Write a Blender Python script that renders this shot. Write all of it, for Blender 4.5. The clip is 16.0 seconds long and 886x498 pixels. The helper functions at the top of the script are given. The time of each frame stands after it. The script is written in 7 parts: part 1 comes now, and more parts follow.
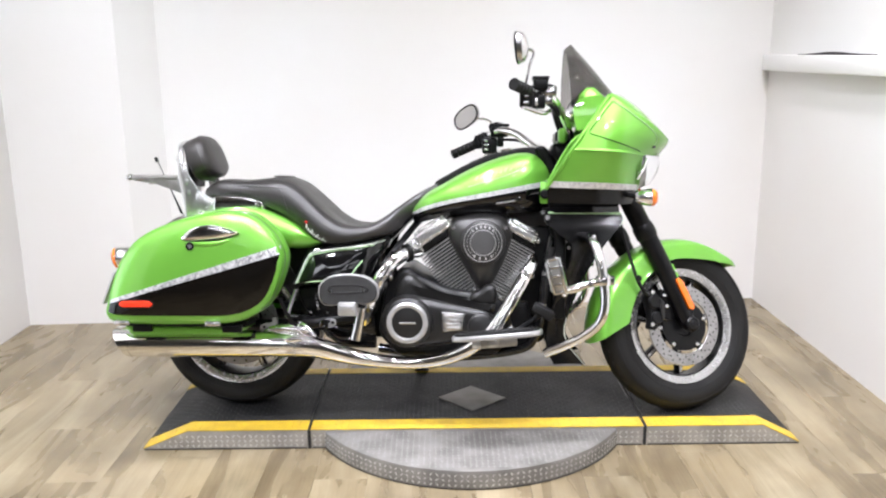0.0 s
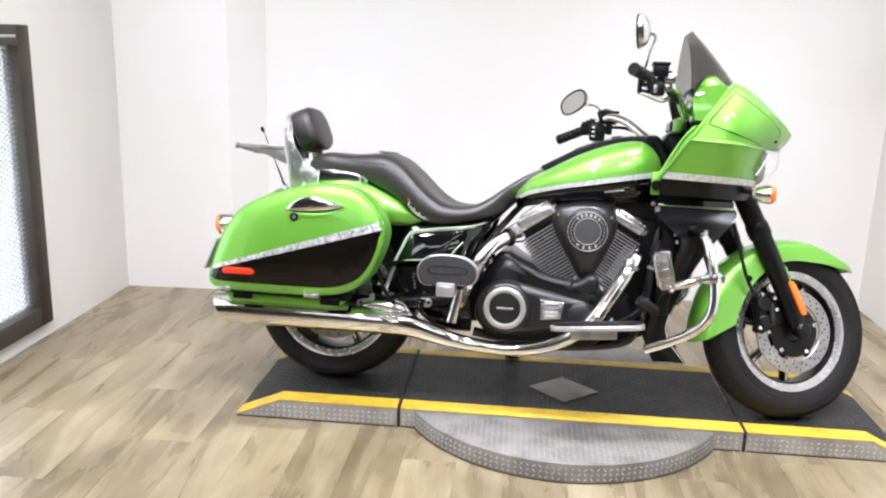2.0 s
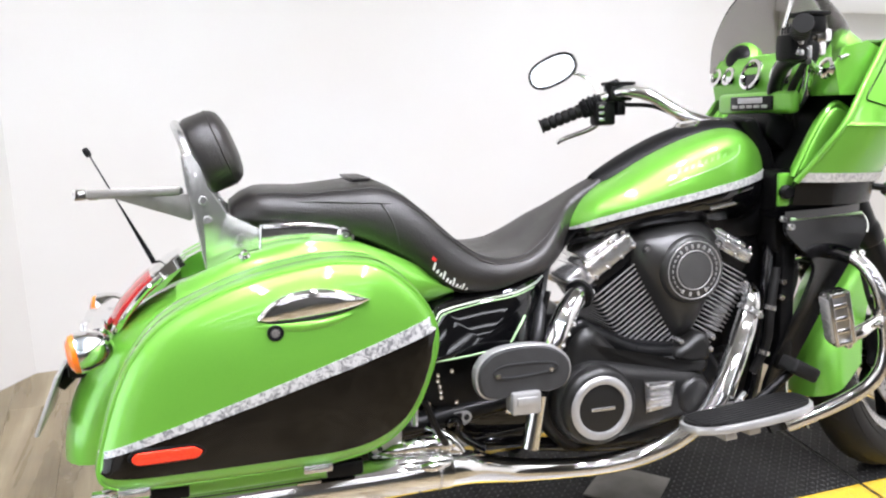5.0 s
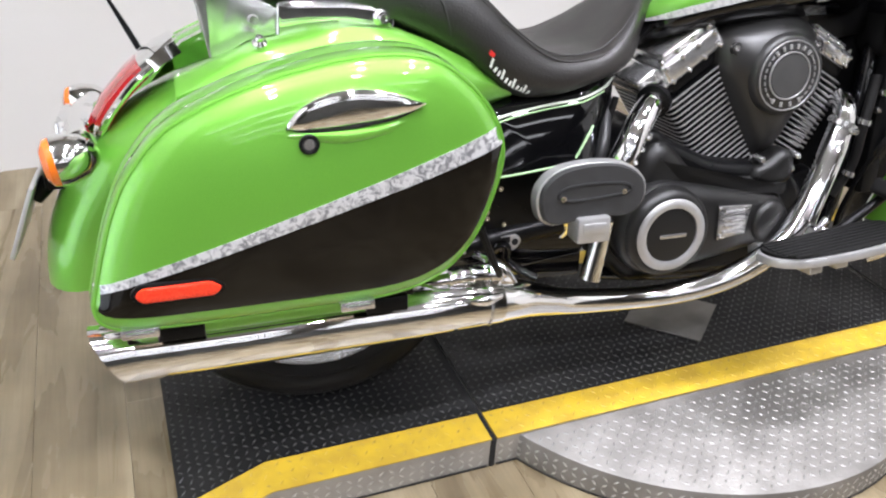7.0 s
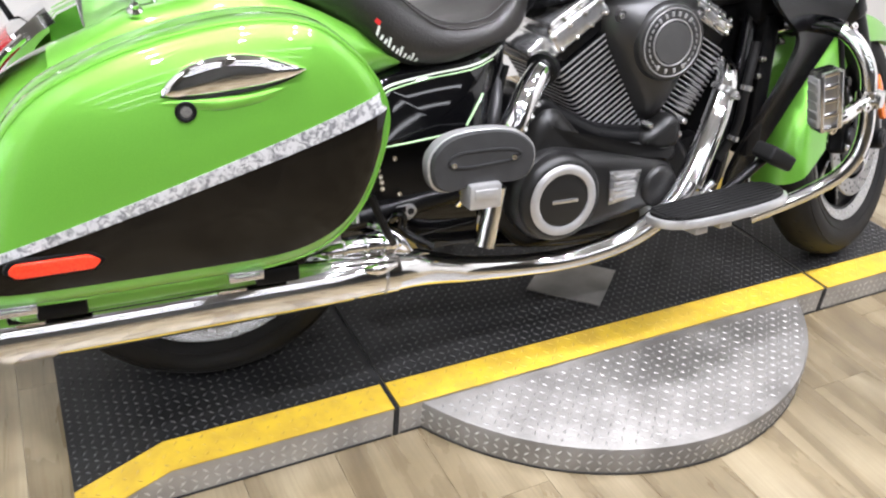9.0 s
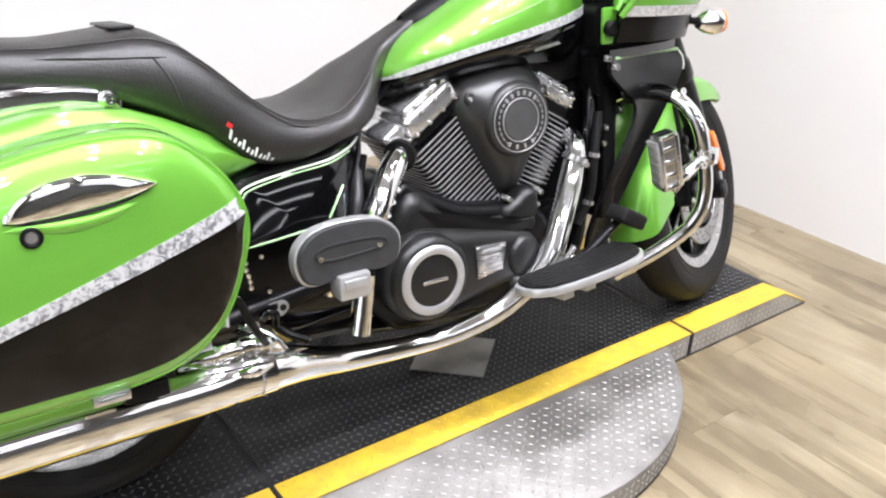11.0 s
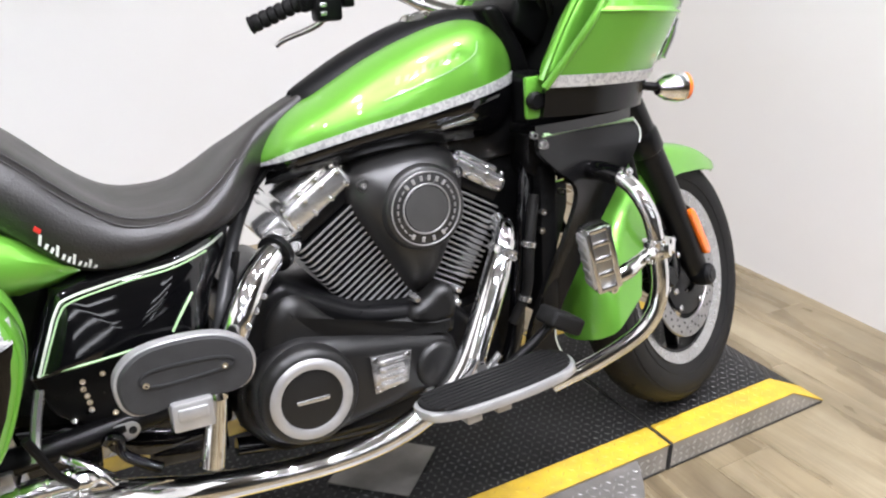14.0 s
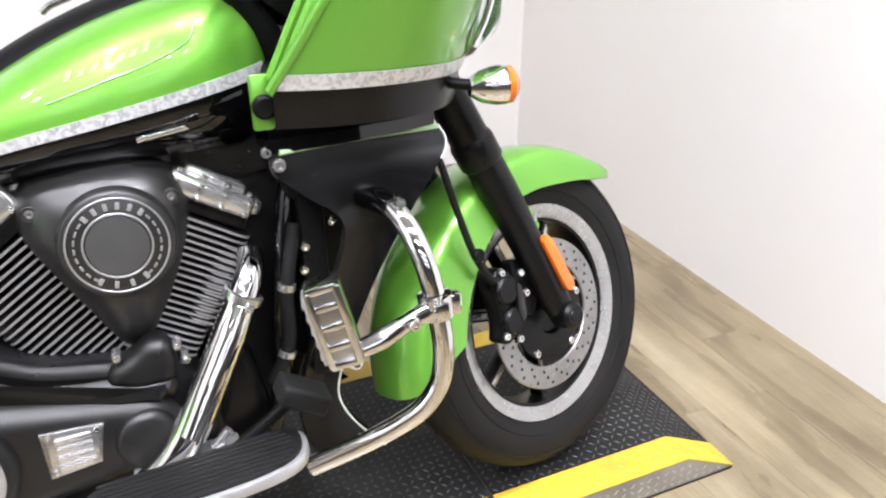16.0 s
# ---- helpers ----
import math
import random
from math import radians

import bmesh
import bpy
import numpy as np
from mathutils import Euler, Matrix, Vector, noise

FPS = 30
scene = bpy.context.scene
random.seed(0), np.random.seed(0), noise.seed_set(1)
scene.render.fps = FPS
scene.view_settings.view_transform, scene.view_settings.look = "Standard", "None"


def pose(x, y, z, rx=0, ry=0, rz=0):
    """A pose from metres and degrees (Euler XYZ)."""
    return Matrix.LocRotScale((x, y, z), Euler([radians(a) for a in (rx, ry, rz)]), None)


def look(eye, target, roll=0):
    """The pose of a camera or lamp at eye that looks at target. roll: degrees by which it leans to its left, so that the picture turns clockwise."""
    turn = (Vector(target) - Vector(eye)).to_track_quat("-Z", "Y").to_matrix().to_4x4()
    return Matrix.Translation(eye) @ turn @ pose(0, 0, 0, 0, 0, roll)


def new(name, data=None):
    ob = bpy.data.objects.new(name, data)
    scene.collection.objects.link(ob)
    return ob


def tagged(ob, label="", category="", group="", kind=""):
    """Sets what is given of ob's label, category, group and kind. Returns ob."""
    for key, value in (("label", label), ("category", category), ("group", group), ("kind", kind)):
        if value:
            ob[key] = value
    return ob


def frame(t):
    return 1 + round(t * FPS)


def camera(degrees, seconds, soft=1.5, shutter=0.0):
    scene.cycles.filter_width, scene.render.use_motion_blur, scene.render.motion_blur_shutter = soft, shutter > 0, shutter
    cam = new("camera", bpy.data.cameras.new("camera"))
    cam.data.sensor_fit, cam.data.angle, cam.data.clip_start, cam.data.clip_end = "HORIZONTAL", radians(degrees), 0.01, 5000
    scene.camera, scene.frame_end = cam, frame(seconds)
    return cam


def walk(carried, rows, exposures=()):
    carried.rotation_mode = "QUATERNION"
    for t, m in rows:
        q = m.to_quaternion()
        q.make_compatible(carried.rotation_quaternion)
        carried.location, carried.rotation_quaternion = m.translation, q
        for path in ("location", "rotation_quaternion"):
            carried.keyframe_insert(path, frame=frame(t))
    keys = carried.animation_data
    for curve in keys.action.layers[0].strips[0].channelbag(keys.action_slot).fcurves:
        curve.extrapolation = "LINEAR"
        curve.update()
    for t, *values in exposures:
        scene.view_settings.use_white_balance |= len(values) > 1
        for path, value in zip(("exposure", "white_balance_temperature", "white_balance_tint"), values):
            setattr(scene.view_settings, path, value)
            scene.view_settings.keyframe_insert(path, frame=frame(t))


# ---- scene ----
cam = camera(55.7, 16.0, 2.2)
PATH = [
    (0, (0.012, -0.204, 1.4), (0.014, 1.744, 0.944), -0.6),
    (0.5, (0.016, -0.198, 1.408), (0.013, 1.747, 0.944), -0.8),
    (1, (0.011, -0.196, 1.399), (0.002, 1.751, 0.938), -0.6),
    (1.5, (0.006, -0.189, 1.395), (-0.09, 1.747, 0.901), 0.4),
    (2, (-0.086, -0.161, 1.371), (-0.26, 1.771, 0.885), 1.8),
    (2.5, (-0.235, -0.066, 1.367), (-0.318, 1.865, 0.852), -1.1),
    (3, (-0.361, 0.212, 1.353), (-0.504, 2.145, 0.862), -0.5),
    (3.5, (-0.545, 0.476, 1.365), (-0.585, 2.41, 0.855), -0.5),
    (3.7, (-0.657, 0.565, 1.355), (-0.577, 2.502, 0.865), -0.3),
    (5.8, (-1.078, 1.486, 1.339), (-0.321, 3.193, 0.623), 2.0),
    (6, (-1.082, 1.519, 1.332), (-0.327, 3.209, 0.575), 2.3),
    (6.5, (-1.081, 1.517, 1.276), (-0.372, 3.149, 0.363), 2.1),
    (7, (-1.079, 1.51, 1.251), (-0.41, 3.091, 0.226), 3.5),
    (7.5, (-1.08, 1.509, 1.234), (-0.441, 3.048, 0.128), 5.3),
    (8, (-1.07, 1.494, 1.222), (-0.416, 3.033, 0.125), 5.0),
    (8.5, (-1.045, 1.487, 1.229), (-0.291, 2.998, 0.157), 5.2),
    (9, (-1.032, 1.468, 1.232), (-0.209, 2.962, 0.187), 4.8),
    (9.5, (-1.025, 1.462, 1.238), (-0.105, 2.913, 0.214), 6.0),
    (10, (-1.019, 1.449, 1.267), (0.005, 2.877, 0.311), 5.7),
    (12.3, (-0.893, 1.468, 1.27), (0.207, 2.913, 0.431), 1.8),
    (12.5, (-0.858, 1.466, 1.272), (0.223, 2.929, 0.441), 1.0),
    (13, (-0.763, 1.47, 1.275), (0.258, 2.99, 0.47), -1.3),
    (13.5, (-0.658, 1.443, 1.295), (0.201, 3.062, 0.495), -0.1),
    (14, (-0.54, 1.492, 1.287), (0.387, 3.067, 0.475), 0.4),
    (14.5, (-0.374, 1.639, 1.303), (0.687, 3.11, 0.461), 3.0),
    (15, (-0.224, 1.681, 1.296), (0.797, 3.159, 0.416), 1.1),
    (15.5, (-0.019, 1.64, 1.294), (0.804, 3.249, 0.437), 1.6),
    (16, (0.128, 1.615, 1.281), (0.882, 3.211, 0.341), 0.6),
]
walk(cam, [(t, look(eye, target, roll)) for t, eye, target, roll in PATH],
     [(0, 0.20), (0.5, 0.17), (1.3, 0.15), (2.2, 0.24), (3.5, 0.31), (6, 0.02), (7, -0.08), (9, 0.11), (10, 0.25), (12.5, 0.16), (13.5, 0.08), (14.5, 0.03), (15, 0.10), (16, 0.26)])

# ---- world and exposure ----
world = bpy.data.worlds.new("world")
world.use_nodes = True
world.node_tree.nodes["Background"].inputs[0].default_value = (0.8, 0.85, 0.9, 1)
world.node_tree.nodes["Background"].inputs[1].default_value = 0.02
scene.world = world
STRIP, BULB, SPOT = 7.0, 130.0, 118.0          # strength of the ceiling strips and bulbs
WINDOW_GLOW = 3.2


# ---- materials ----
def mat(name, color, rough=0.5, metal=0.0, coat=0.0, vary=0.0, scale=8.0, bump=0.0, bscale=200.0, second=None, rvary=0.0, emit=0.0, spec=0.5):
    m = bpy.data.materials.new(name)
    m.use_nodes = True
    nt = m.node_tree
    n, l = nt.nodes, nt.links
    b = n["Principled BSDF"]
    b.inputs["Base Color"].default_value = (*color, 1)
    b.inputs["Roughness"].default_value = rough
    b.inputs["Metallic"].default_value = metal
    b.inputs["Coat Weight"].default_value = coat
    b.inputs["Coat Roughness"].default_value = 0.03
    b.inputs["Specular IOR Level"].default_value = spec
    tc = n.new("ShaderNodeTexCoord")
    if vary or second:
        nz = n.new("ShaderNodeTexNoise")
        nz.inputs["Scale"].default_value = scale
        nz.inputs["Detail"].default_value = 6
        l.new(tc.outputs["Object"], nz.inputs["Vector"])
        mx = n.new("ShaderNodeMix")
        mx.data_type = "RGBA"
        sec = second or tuple(c * (1 - vary) for c in color)
        mx.inputs[6].default_value = (*color, 1)
        mx.inputs[7].default_value = (*sec, 1)
        rp = n.new("ShaderNodeMapRange")
        rp.inputs[1].default_value, rp.inputs[2].default_value = 0.35, 0.65
        l.new(nz.outputs["Fac"], rp.inputs[0])
        l.new(rp.outputs[0], mx.inputs[0])
        l.new(mx.outputs[2], b.inputs["Base Color"])
    if rvary:
        rn = n.new("ShaderNodeTexNoise")
        rn.inputs["Scale"].default_value = scale * 3
        l.new(tc.outputs["Object"], rn.inputs["Vector"])
        rr = n.new("ShaderNodeMapRange")
        rr.inputs[3].default_value, rr.inputs[4].default_value = max(0.0, rough - rvary), rough + rvary
        l.new(rn.outputs["Fac"], rr.inputs[0])
        l.new(rr.outputs[0], b.inputs["Roughness"])
    if bump:
        bn = n.new("ShaderNodeTexNoise")
        bn.inputs["Scale"].default_value = bscale
        bn.inputs["Detail"].default_value = 4
        l.new(tc.outputs["Object"], bn.inputs["Vector"])
        bp = n.new("ShaderNodeBump")
        bp.inputs["Strength"].default_value = bump
        bp.inputs["Distance"].default_value = 0.002
        l.new(bn.outputs["Fac"], bp.inputs["Height"])
        l.new(bp.outputs[0], b.inputs["Normal"])
    if emit:
        b.inputs["Emission Color"].default_value = (*color, 1)
        b.inputs["Emission Strength"].default_value = emit
    return m


GREEN = mat("green_paint", (0.150, 0.430, 0.046), 0.40, 0.52, 1.0, second=(0.170, 0.470, 0.053), scale=900)
BLACK_GLOSS = mat("black_gloss_paint", (0.002, 0.002, 0.0024), 0.05, 0.0, 0.2)
PANEL = mat("black_brown_panel", (0.003, 0.0026, 0.0023), 0.10, 0.0, 0.0, second=(0.005, 0.004, 0.003), scale=3, rvary=0.03, spec=0.36)
BLACK_SATIN = mat("black_satin_metal", (0.005, 0.005, 0.0054), 0.30, 0.0, vary=0.2, scale=30, rvary=0.06, spec=0.24)
ENGINE = mat("engine_dark_coating", (0.0088, 0.0085, 0.0082), 0.38, 0.0, vary=0.15, scale=12, bump=0.02, bscale=700, rvary=0.06, spec=0.5)
BADGE_GREY = mat("badge_grey_metal", (0.085, 0.084, 0.083), 0.38, 0.3, vary=0.12, scale=25, rvary=0.05)
BLACK_PLASTIC = mat("black_plastic", (0.005, 0.005, 0.0052), 0.38, vary=0.2, scale=60, bump=0.1, bscale=600, spec=0.15)
RUBBER = mat("rubber", (0.008, 0.0077, 0.0075), 0.6, vary=0.3, scale=15, bump=0.25, bscale=300, spec=0.25)
TYRE = mat("tyre_rubber", (0.005, 0.0048, 0.0046), 0.65, second=(0.0085, 0.008, 0.0074), scale=10, bump=0.2, bscale=150, spec=0.3)
LEATHER = mat("black_leather", (0.0095, 0.0084, 0.0076), 0.40, second=(0.018, 0.0158, 0.014), scale=5, bump=0.4, bscale=260, rvary=0.09, spec=0.62)
CHROME = mat("chrome", (0.86, 0.855, 0.85), 0.06, 1.0, rvary=0.02, scale=20)
CHROME_WORN = mat("polished_metal", (0.66, 0.655, 0.65), 0.17, 0.88, vary=0.1, scale=40)
ALLOY = mat("brushed_alloy", (0.56, 0.555, 0.55), 0.32, 0.65, vary=0.15, scale=30, rvary=0.06)
HEAD_CHROME = mat("bright_head_chrome", (0.88, 0.875, 0.87), 0.15, 0.86, vary=0.06, scale=30, rvary=0.05)
DOME_SATIN = mat("satin_dome_coating", (0.016, 0.0155, 0.015), 0.36, 0.0, vary=0.12, scale=14, bump=0.015, bscale=700, rvary=0.05, spec=0.75)
SATIN_CHROME = mat("satin_chrome", (0.74, 0.73, 0.725), 0.17, 1.0, vary=0.12, scale=18, rvary=0.06)
BRUSHED = mat("brushed_steel", (0.50, 0.495, 0.485), 0.34, 1.0, vary=0.15, scale=30, rvary=0.06)
RACK_DULL = mat("dull_rack_steel", (0.33, 0.32, 0.305), 0.42, 0.9, vary=0.2, scale=25, rvary=0.08)
BRACKET = mat("brushed_bracket", (0.70, 0.695, 0.69), 0.23, 0.92, vary=0.12, scale=20, rvary=0.08)
PAD_RUBBER = mat("grey_rubber", (0.034, 0.034, 0.0345), 0.55, vary=0.2, scale=40, bump=0.15, bscale=400, spec=0.35)
FRAME_GREY = mat("satin_grey_frame", (0.040, 0.040, 0.041), 0.36, vary=0.15, scale=30, rvary=0.05, spec=0.5)
LEG_SATIN = mat("satin_leg_panel", (0.0045, 0.0045, 0.0048), 0.25, vary=0.2, scale=30, rvary=0.05, spec=0.32)
FIN_EDGE = mat("machined_fin_edge", (0.47, 0.467, 0.463), 0.35, 0.68, vary=0.12, scale=60)
DISC_STEEL = mat("brake_disc_steel", (0.40, 0.395, 0.39), 0.3, 0.9, vary=0.2, scale=25, rvary=0.08)
WHEEL_ALLOY = mat("machined_wheel_alloy", (0.52, 0.515, 0.51), 0.26, 0.85, vary=0.12, scale=20, rvary=0.06)
SILVER = mat("silver_paint", (0.55, 0.55, 0.56), 0.35, 0.6, vary=0.1, scale=50)
RED_LENS = mat("red_lens", (0.38, 0.016, 0.018), 0.12, 0.0, 0.8)
ORANGE_LENS = mat("orange_lens", (0.80, 0.165, 0.012), 0.15, 0.0, 0.8)
REFLECTOR_RED = mat("red_reflector", (0.88, 0.055, 0.018), 0.2, 0.0, 0.8, second=(0.7, 0.03, 0.012), scale=300)
WHITE_PAINT = mat("white_mark", (0.75, 0.75, 0.74), 0.5)
RED_PAINT = mat("red_mark", (0.6, 0.02, 0.02), 0.5)
PIN_GREEN = mat("pale_green_line", (0.36, 0.55, 0.29), 0.35)
PIN_WHITE = mat("pale_line", (0.62, 0.66, 0.58), 0.35)
EMBLEM = mat("faint_pale_emblem", (0.24, 0.55, 0.12), 0.35, 0.3, 0.8)
PALE_GREEN = mat("pale_green_mark", (0.36, 0.62, 0.26), 0.35, 0.0, 0.6)
GLASS_MIRROR = mat("mirror", (0.75, 0.75, 0.76), 0.02, 1.0)
# white paint; the warm second tone stands in for light bounced off the floor
WALL = mat("wall_paint_bounce_tint", (0.735, 0.733, 0.722), 0.6, second=(0.715, 0.690, 0.660), scale=0.8, bump=0.03, bscale=120)
HALL = mat("hall_paint", (0.36, 0.356, 0.352), 0.8, vary=0.2, scale=1.2)
TRIM = mat("white_trim", (0.80, 0.79, 0.77), 0.4)
FRAME_DARK = mat("dark_bronze_frame", (0.045, 0.038, 0.030), 0.4, 0.3, vary=0.25, scale=12)
RAMP_TOP = mat("ramp_dark_coating", (0.0068, 0.0068, 0.0071), 0.5, 0.0, second=(0.018, 0.0176, 0.017), scale=5, bump=0.2, bscale=250, rvary=0.12, spec=0.22)
YELLOW = mat("yellow_safety_paint", (0.62, 0.42, 0.03), 0.5, second=(0.50, 0.33, 0.035), scale=22, bump=0.15, bscale=250)
YELLOW_WORN = mat("worn_yellow_paint", (0.58, 0.39, 0.035), 0.5, second=(0.42, 0.28, 0.045), scale=45)
# lighter, beiger copy of the tread-plate metal: light from the floor is in its colour
SIDE_PLATE = mat("scuffed_side_plate_lit", (0.42, 0.40, 0.365), 0.5, 0.5, second=(0.30, 0.285, 0.26), scale=11, bump=0.2, bscale=120, rvary=0.1)
PLATE_METAL = mat("tread_plate_metal", (0.295, 0.282, 0.264), 0.54, 0.7, second=(0.19, 0.18, 0.167), scale=9, bump=0.2, bscale=120, rvary=0.1)
LUG_BRIGHT = mat("tread_lug_metal", (0.38, 0.37, 0.355), 0.48, 0.65, vary=0.15, scale=30)
# brighter copy of the lug metal: the highlights that edge lugs catch are painted in
SIDE_LUG = mat("scuffed_edge_lugs_lit", (0.66, 0.64, 0.60), 0.36, 0.7, vary=0.25, scale=30)
DECK_LUG = mat("worn_deck_lugs", (0.062, 0.0615, 0.061), 0.50, 0.0, second=(0.024, 0.024, 0.024), scale=8, spec=0.55)
BARE_EDGE = mat("bare_deck_edge", (0.22, 0.215, 0.205), 0.4, 0.7, vary=0.3, scale=40)
# black for rubber joints, holes and grooves, and for shade drawn under parts
SEAM = mat("black_rubber_and_shade", (0.008, 0.008, 0.008), 0.8)


def flecked(name, dark=(0.16, 0.16, 0.17), light=(0.62, 0.62, 0.63)):
    """Silver stripe with worn dark flecks."""
    m = mat(name, (0.52, 0.52, 0.53), 0.35, 0.4)
    nt = m.node_tree
    n, l = nt.nodes, nt.links
    tc = n.new("ShaderNodeTexCoord")
    nz = n.new("ShaderNodeTexNoise")
    nz.inputs["Scale"].default_value, nz.inputs["Detail"].default_value = 95, 3
    nz.inputs["Distortion"].default_value = 1.2
    l.new(tc.outputs["Object"], nz.inputs["Vector"])
    r = n.new("ShaderNodeValToRGB")
    r.color_ramp.elements[0].position, r.color_ramp.elements[0].color = 0.36, (*dark, 1)
    r.color_ramp.elements[1].position, r.color_ramp.elements[1].color = 0.56, (*light, 1)
    l.new(nz.outputs["Fac"], r.inputs[0])
    l.new(r.outputs[0], n["Principled BSDF"].inputs["Base Color"])
    return m


STRIPE = flecked("silver_flecked_stripe", (0.22, 0.22, 0.23), (0.68, 0.68, 0.68))
STRIPE_LIGHT = flecked("pale_flecked_stripe", (0.42, 0.42, 0.43), (0.72, 0.72, 0.71))


def wood():
    m = bpy.data.materials.new("oak_plank")
    m.use_nodes = True
    nt = m.node_tree
    n, l = nt.nodes, nt.links
    b = n["Principled BSDF"]
    tc = n.new("ShaderNodeTexCoord")
    oi = n.new("ShaderNodeObjectInfo")
    geo = n.new("ShaderNodeNewGeometry")
    off = n.new("ShaderNodeVectorMath")
    off.operation = "MULTIPLY_ADD"
    cx = n.new("ShaderNodeCombineXYZ")
    for k in range(3):
        l.new(oi.outputs["Random"], cx.inputs[k])
    off.inputs[1].default_value = (0.3, 1.1, 0.1)
    l.new(cx.outputs[0], off.inputs[0])
    l.new(geo.outputs["Position"], off.inputs[2])
    mp = n.new("ShaderNodeMapping")
    mp.inputs["Scale"].default_value = (7, 1.2, 1)
    l.new(off.outputs[0], mp.inputs[0])
    n1 = n.new("ShaderNodeTexNoise")
    n1.inputs["Scale"].default_value, n1.inputs["Detail"].default_value, n1.inputs["Distortion"].default_value = 1.0, 6, 1.1
    l.new(mp.outputs[0], n1.inputs["Vector"])
    mp2 = n.new("ShaderNodeMapping")
    mp2.inputs["Scale"].default_value = (160, 5, 1)
    l.new(off.outputs[0], mp2.inputs[0])
    n2 = n.new("ShaderNodeTexNoise")
    n2.inputs["Scale"].default_value, n2.inputs["Detail"].default_value = 1.0, 4
    l.new(mp2.outputs[0], n2.inputs["Vector"])
    r = n.new("ShaderNodeValToRGB")
    e = r.color_ramp.elements
    e[0].position, e[0].color = 0.24, (0.110, 0.083, 0.048, 1)
    e[1].position, e[1].color = 0.76, (0.325, 0.272, 0.178, 1)
    x = e.new(0.5)
    x.color = (0.205, 0.162, 0.096, 1)
    l.new(n1.outputs["Fac"], r.inputs[0])
    mx = n.new("ShaderNodeMix")
    mx.data_type, mx.blend_type = "RGBA", "MULTIPLY"
    mx.inputs[0].default_value = 0.40
    r2 = n.new("ShaderNodeValToRGB")
    r2.color_ramp.elements[0].position, r2.color_ramp.elements[0].color = 0.3, (0.6, 0.56, 0.5, 1)
    r2.color_ramp.elements[1].position = 0.6
    l.new(n2.outputs["Fac"], r2.inputs[0])
    l.new(r.outputs[0], mx.inputs[6])
    l.new(r2.outputs[0], mx.inputs[7])
    hs = n.new("ShaderNodeHueSaturation")
    mr = n.new("ShaderNodeMapRange")
    mr.inputs[3].default_value, mr.inputs[4].default_value = 0.93, 1.08
    l.new(oi.outputs["Random"], mr.inputs[0])
    n3 = n.new("ShaderNodeTexNoise")
    n3.inputs["Scale"].default_value, n3.inputs["Detail"].default_value, n3.inputs["Roughness"].default_value = 2.6, 7, 0.65
    l.new(geo.outputs["Position"], n3.inputs["Vector"])
    mr3 = n.new("ShaderNodeMapRange")
    mr3.inputs[1].default_value, mr3.inputs[2].default_value, mr3.inputs[3].default_value, mr3.inputs[4].default_value = 0.32, 0.68, 0.76, 1.22
    l.new(n3.outputs["Fac"], mr3.inputs[0])
    mul = n.new("ShaderNodeMath")
    mul.operation = "MULTIPLY"
    l.new(mr.outputs[0], mul.inputs[0])
    l.new(mr3.outputs[0], mul.inputs[1])
    l.new(mul.outputs[0], hs.inputs["Value"])
    l.new(mx.outputs[2], hs.inputs["Color"])
    l.new(hs.outputs[0], b.inputs["Base Color"])
    rr = n.new("ShaderNodeMapRange")
    rr.inputs[3].default_value, rr.inputs[4].default_value = 0.20, 0.36
    l.new(n1.outputs["Fac"], rr.inputs[0])
    l.new(rr.outputs[0], b.inputs["Roughness"])
    bp = n.new("ShaderNodeBump")
    bp.inputs["Strength"].default_value, bp.inputs["Distance"].default_value = 0.2, 0.001
    l.new(n2.outputs["Fac"], bp.inputs["Height"])
    l.new(bp.outputs[0], b.inputs["Normal"])
    return m


WOOD = wood()


def glass(name, color=(1, 1, 1), rough=0.0, alpha=1.0, tint=0.0):
    m = bpy.data.materials.new(name)
    m.use_nodes = True
    b = m.node_tree.nodes["Principled BSDF"]
    b.inputs["Base Color"].default_value = (*color, 1)
    b.inputs["Roughness"].default_value = rough
    b.inputs["Transmission Weight"].default_value = 1.0
    b.inputs["IOR"].default_value = 1.15
    return m


CLEAR = glass("clear_lens", (0.93, 0.94, 0.95))
SMOKE = glass("smoked_screen", (0.36, 0.35, 0.34))
PANE = glass("frosted_pane", (0.97, 0.98, 1.0), 0.5)


def glow(name, color, strength):
    m = bpy.data.materials.new(name)
    m.use_nodes = True
    nt = m.node_tree
    nt.nodes.clear()
    o, e = nt.nodes.new("ShaderNodeOutputMaterial"), nt.nodes.new("ShaderNodeEmission")
    e.inputs[0].default_value, e.inputs[1].default_value = (*color, 1), strength
    nt.links.new(e.outputs[0], o.inputs[0])
    return m


STRIP_GLOW = glow("strip_glow", (0.93, 0.95, 1.02), STRIP)
BULB_GLOW = glow("bulb_glow", (0.98, 0.98, 1.0), BULB)
DAY_GLOW = glow("daylight_backdrop", (0.86, 0.92, 1.0), WINDOW_GLOW)


# ---- mesh helpers ----
def finish(bm, sharp=40):
    bm.normal_update()
    lim = radians(sharp)
    for f in bm.faces:
        f.smooth = True
    for e in bm.edges:
        if len(e.link_faces) == 2:
            e.smooth = e.calc_face_angle(0) < lim
    return bm


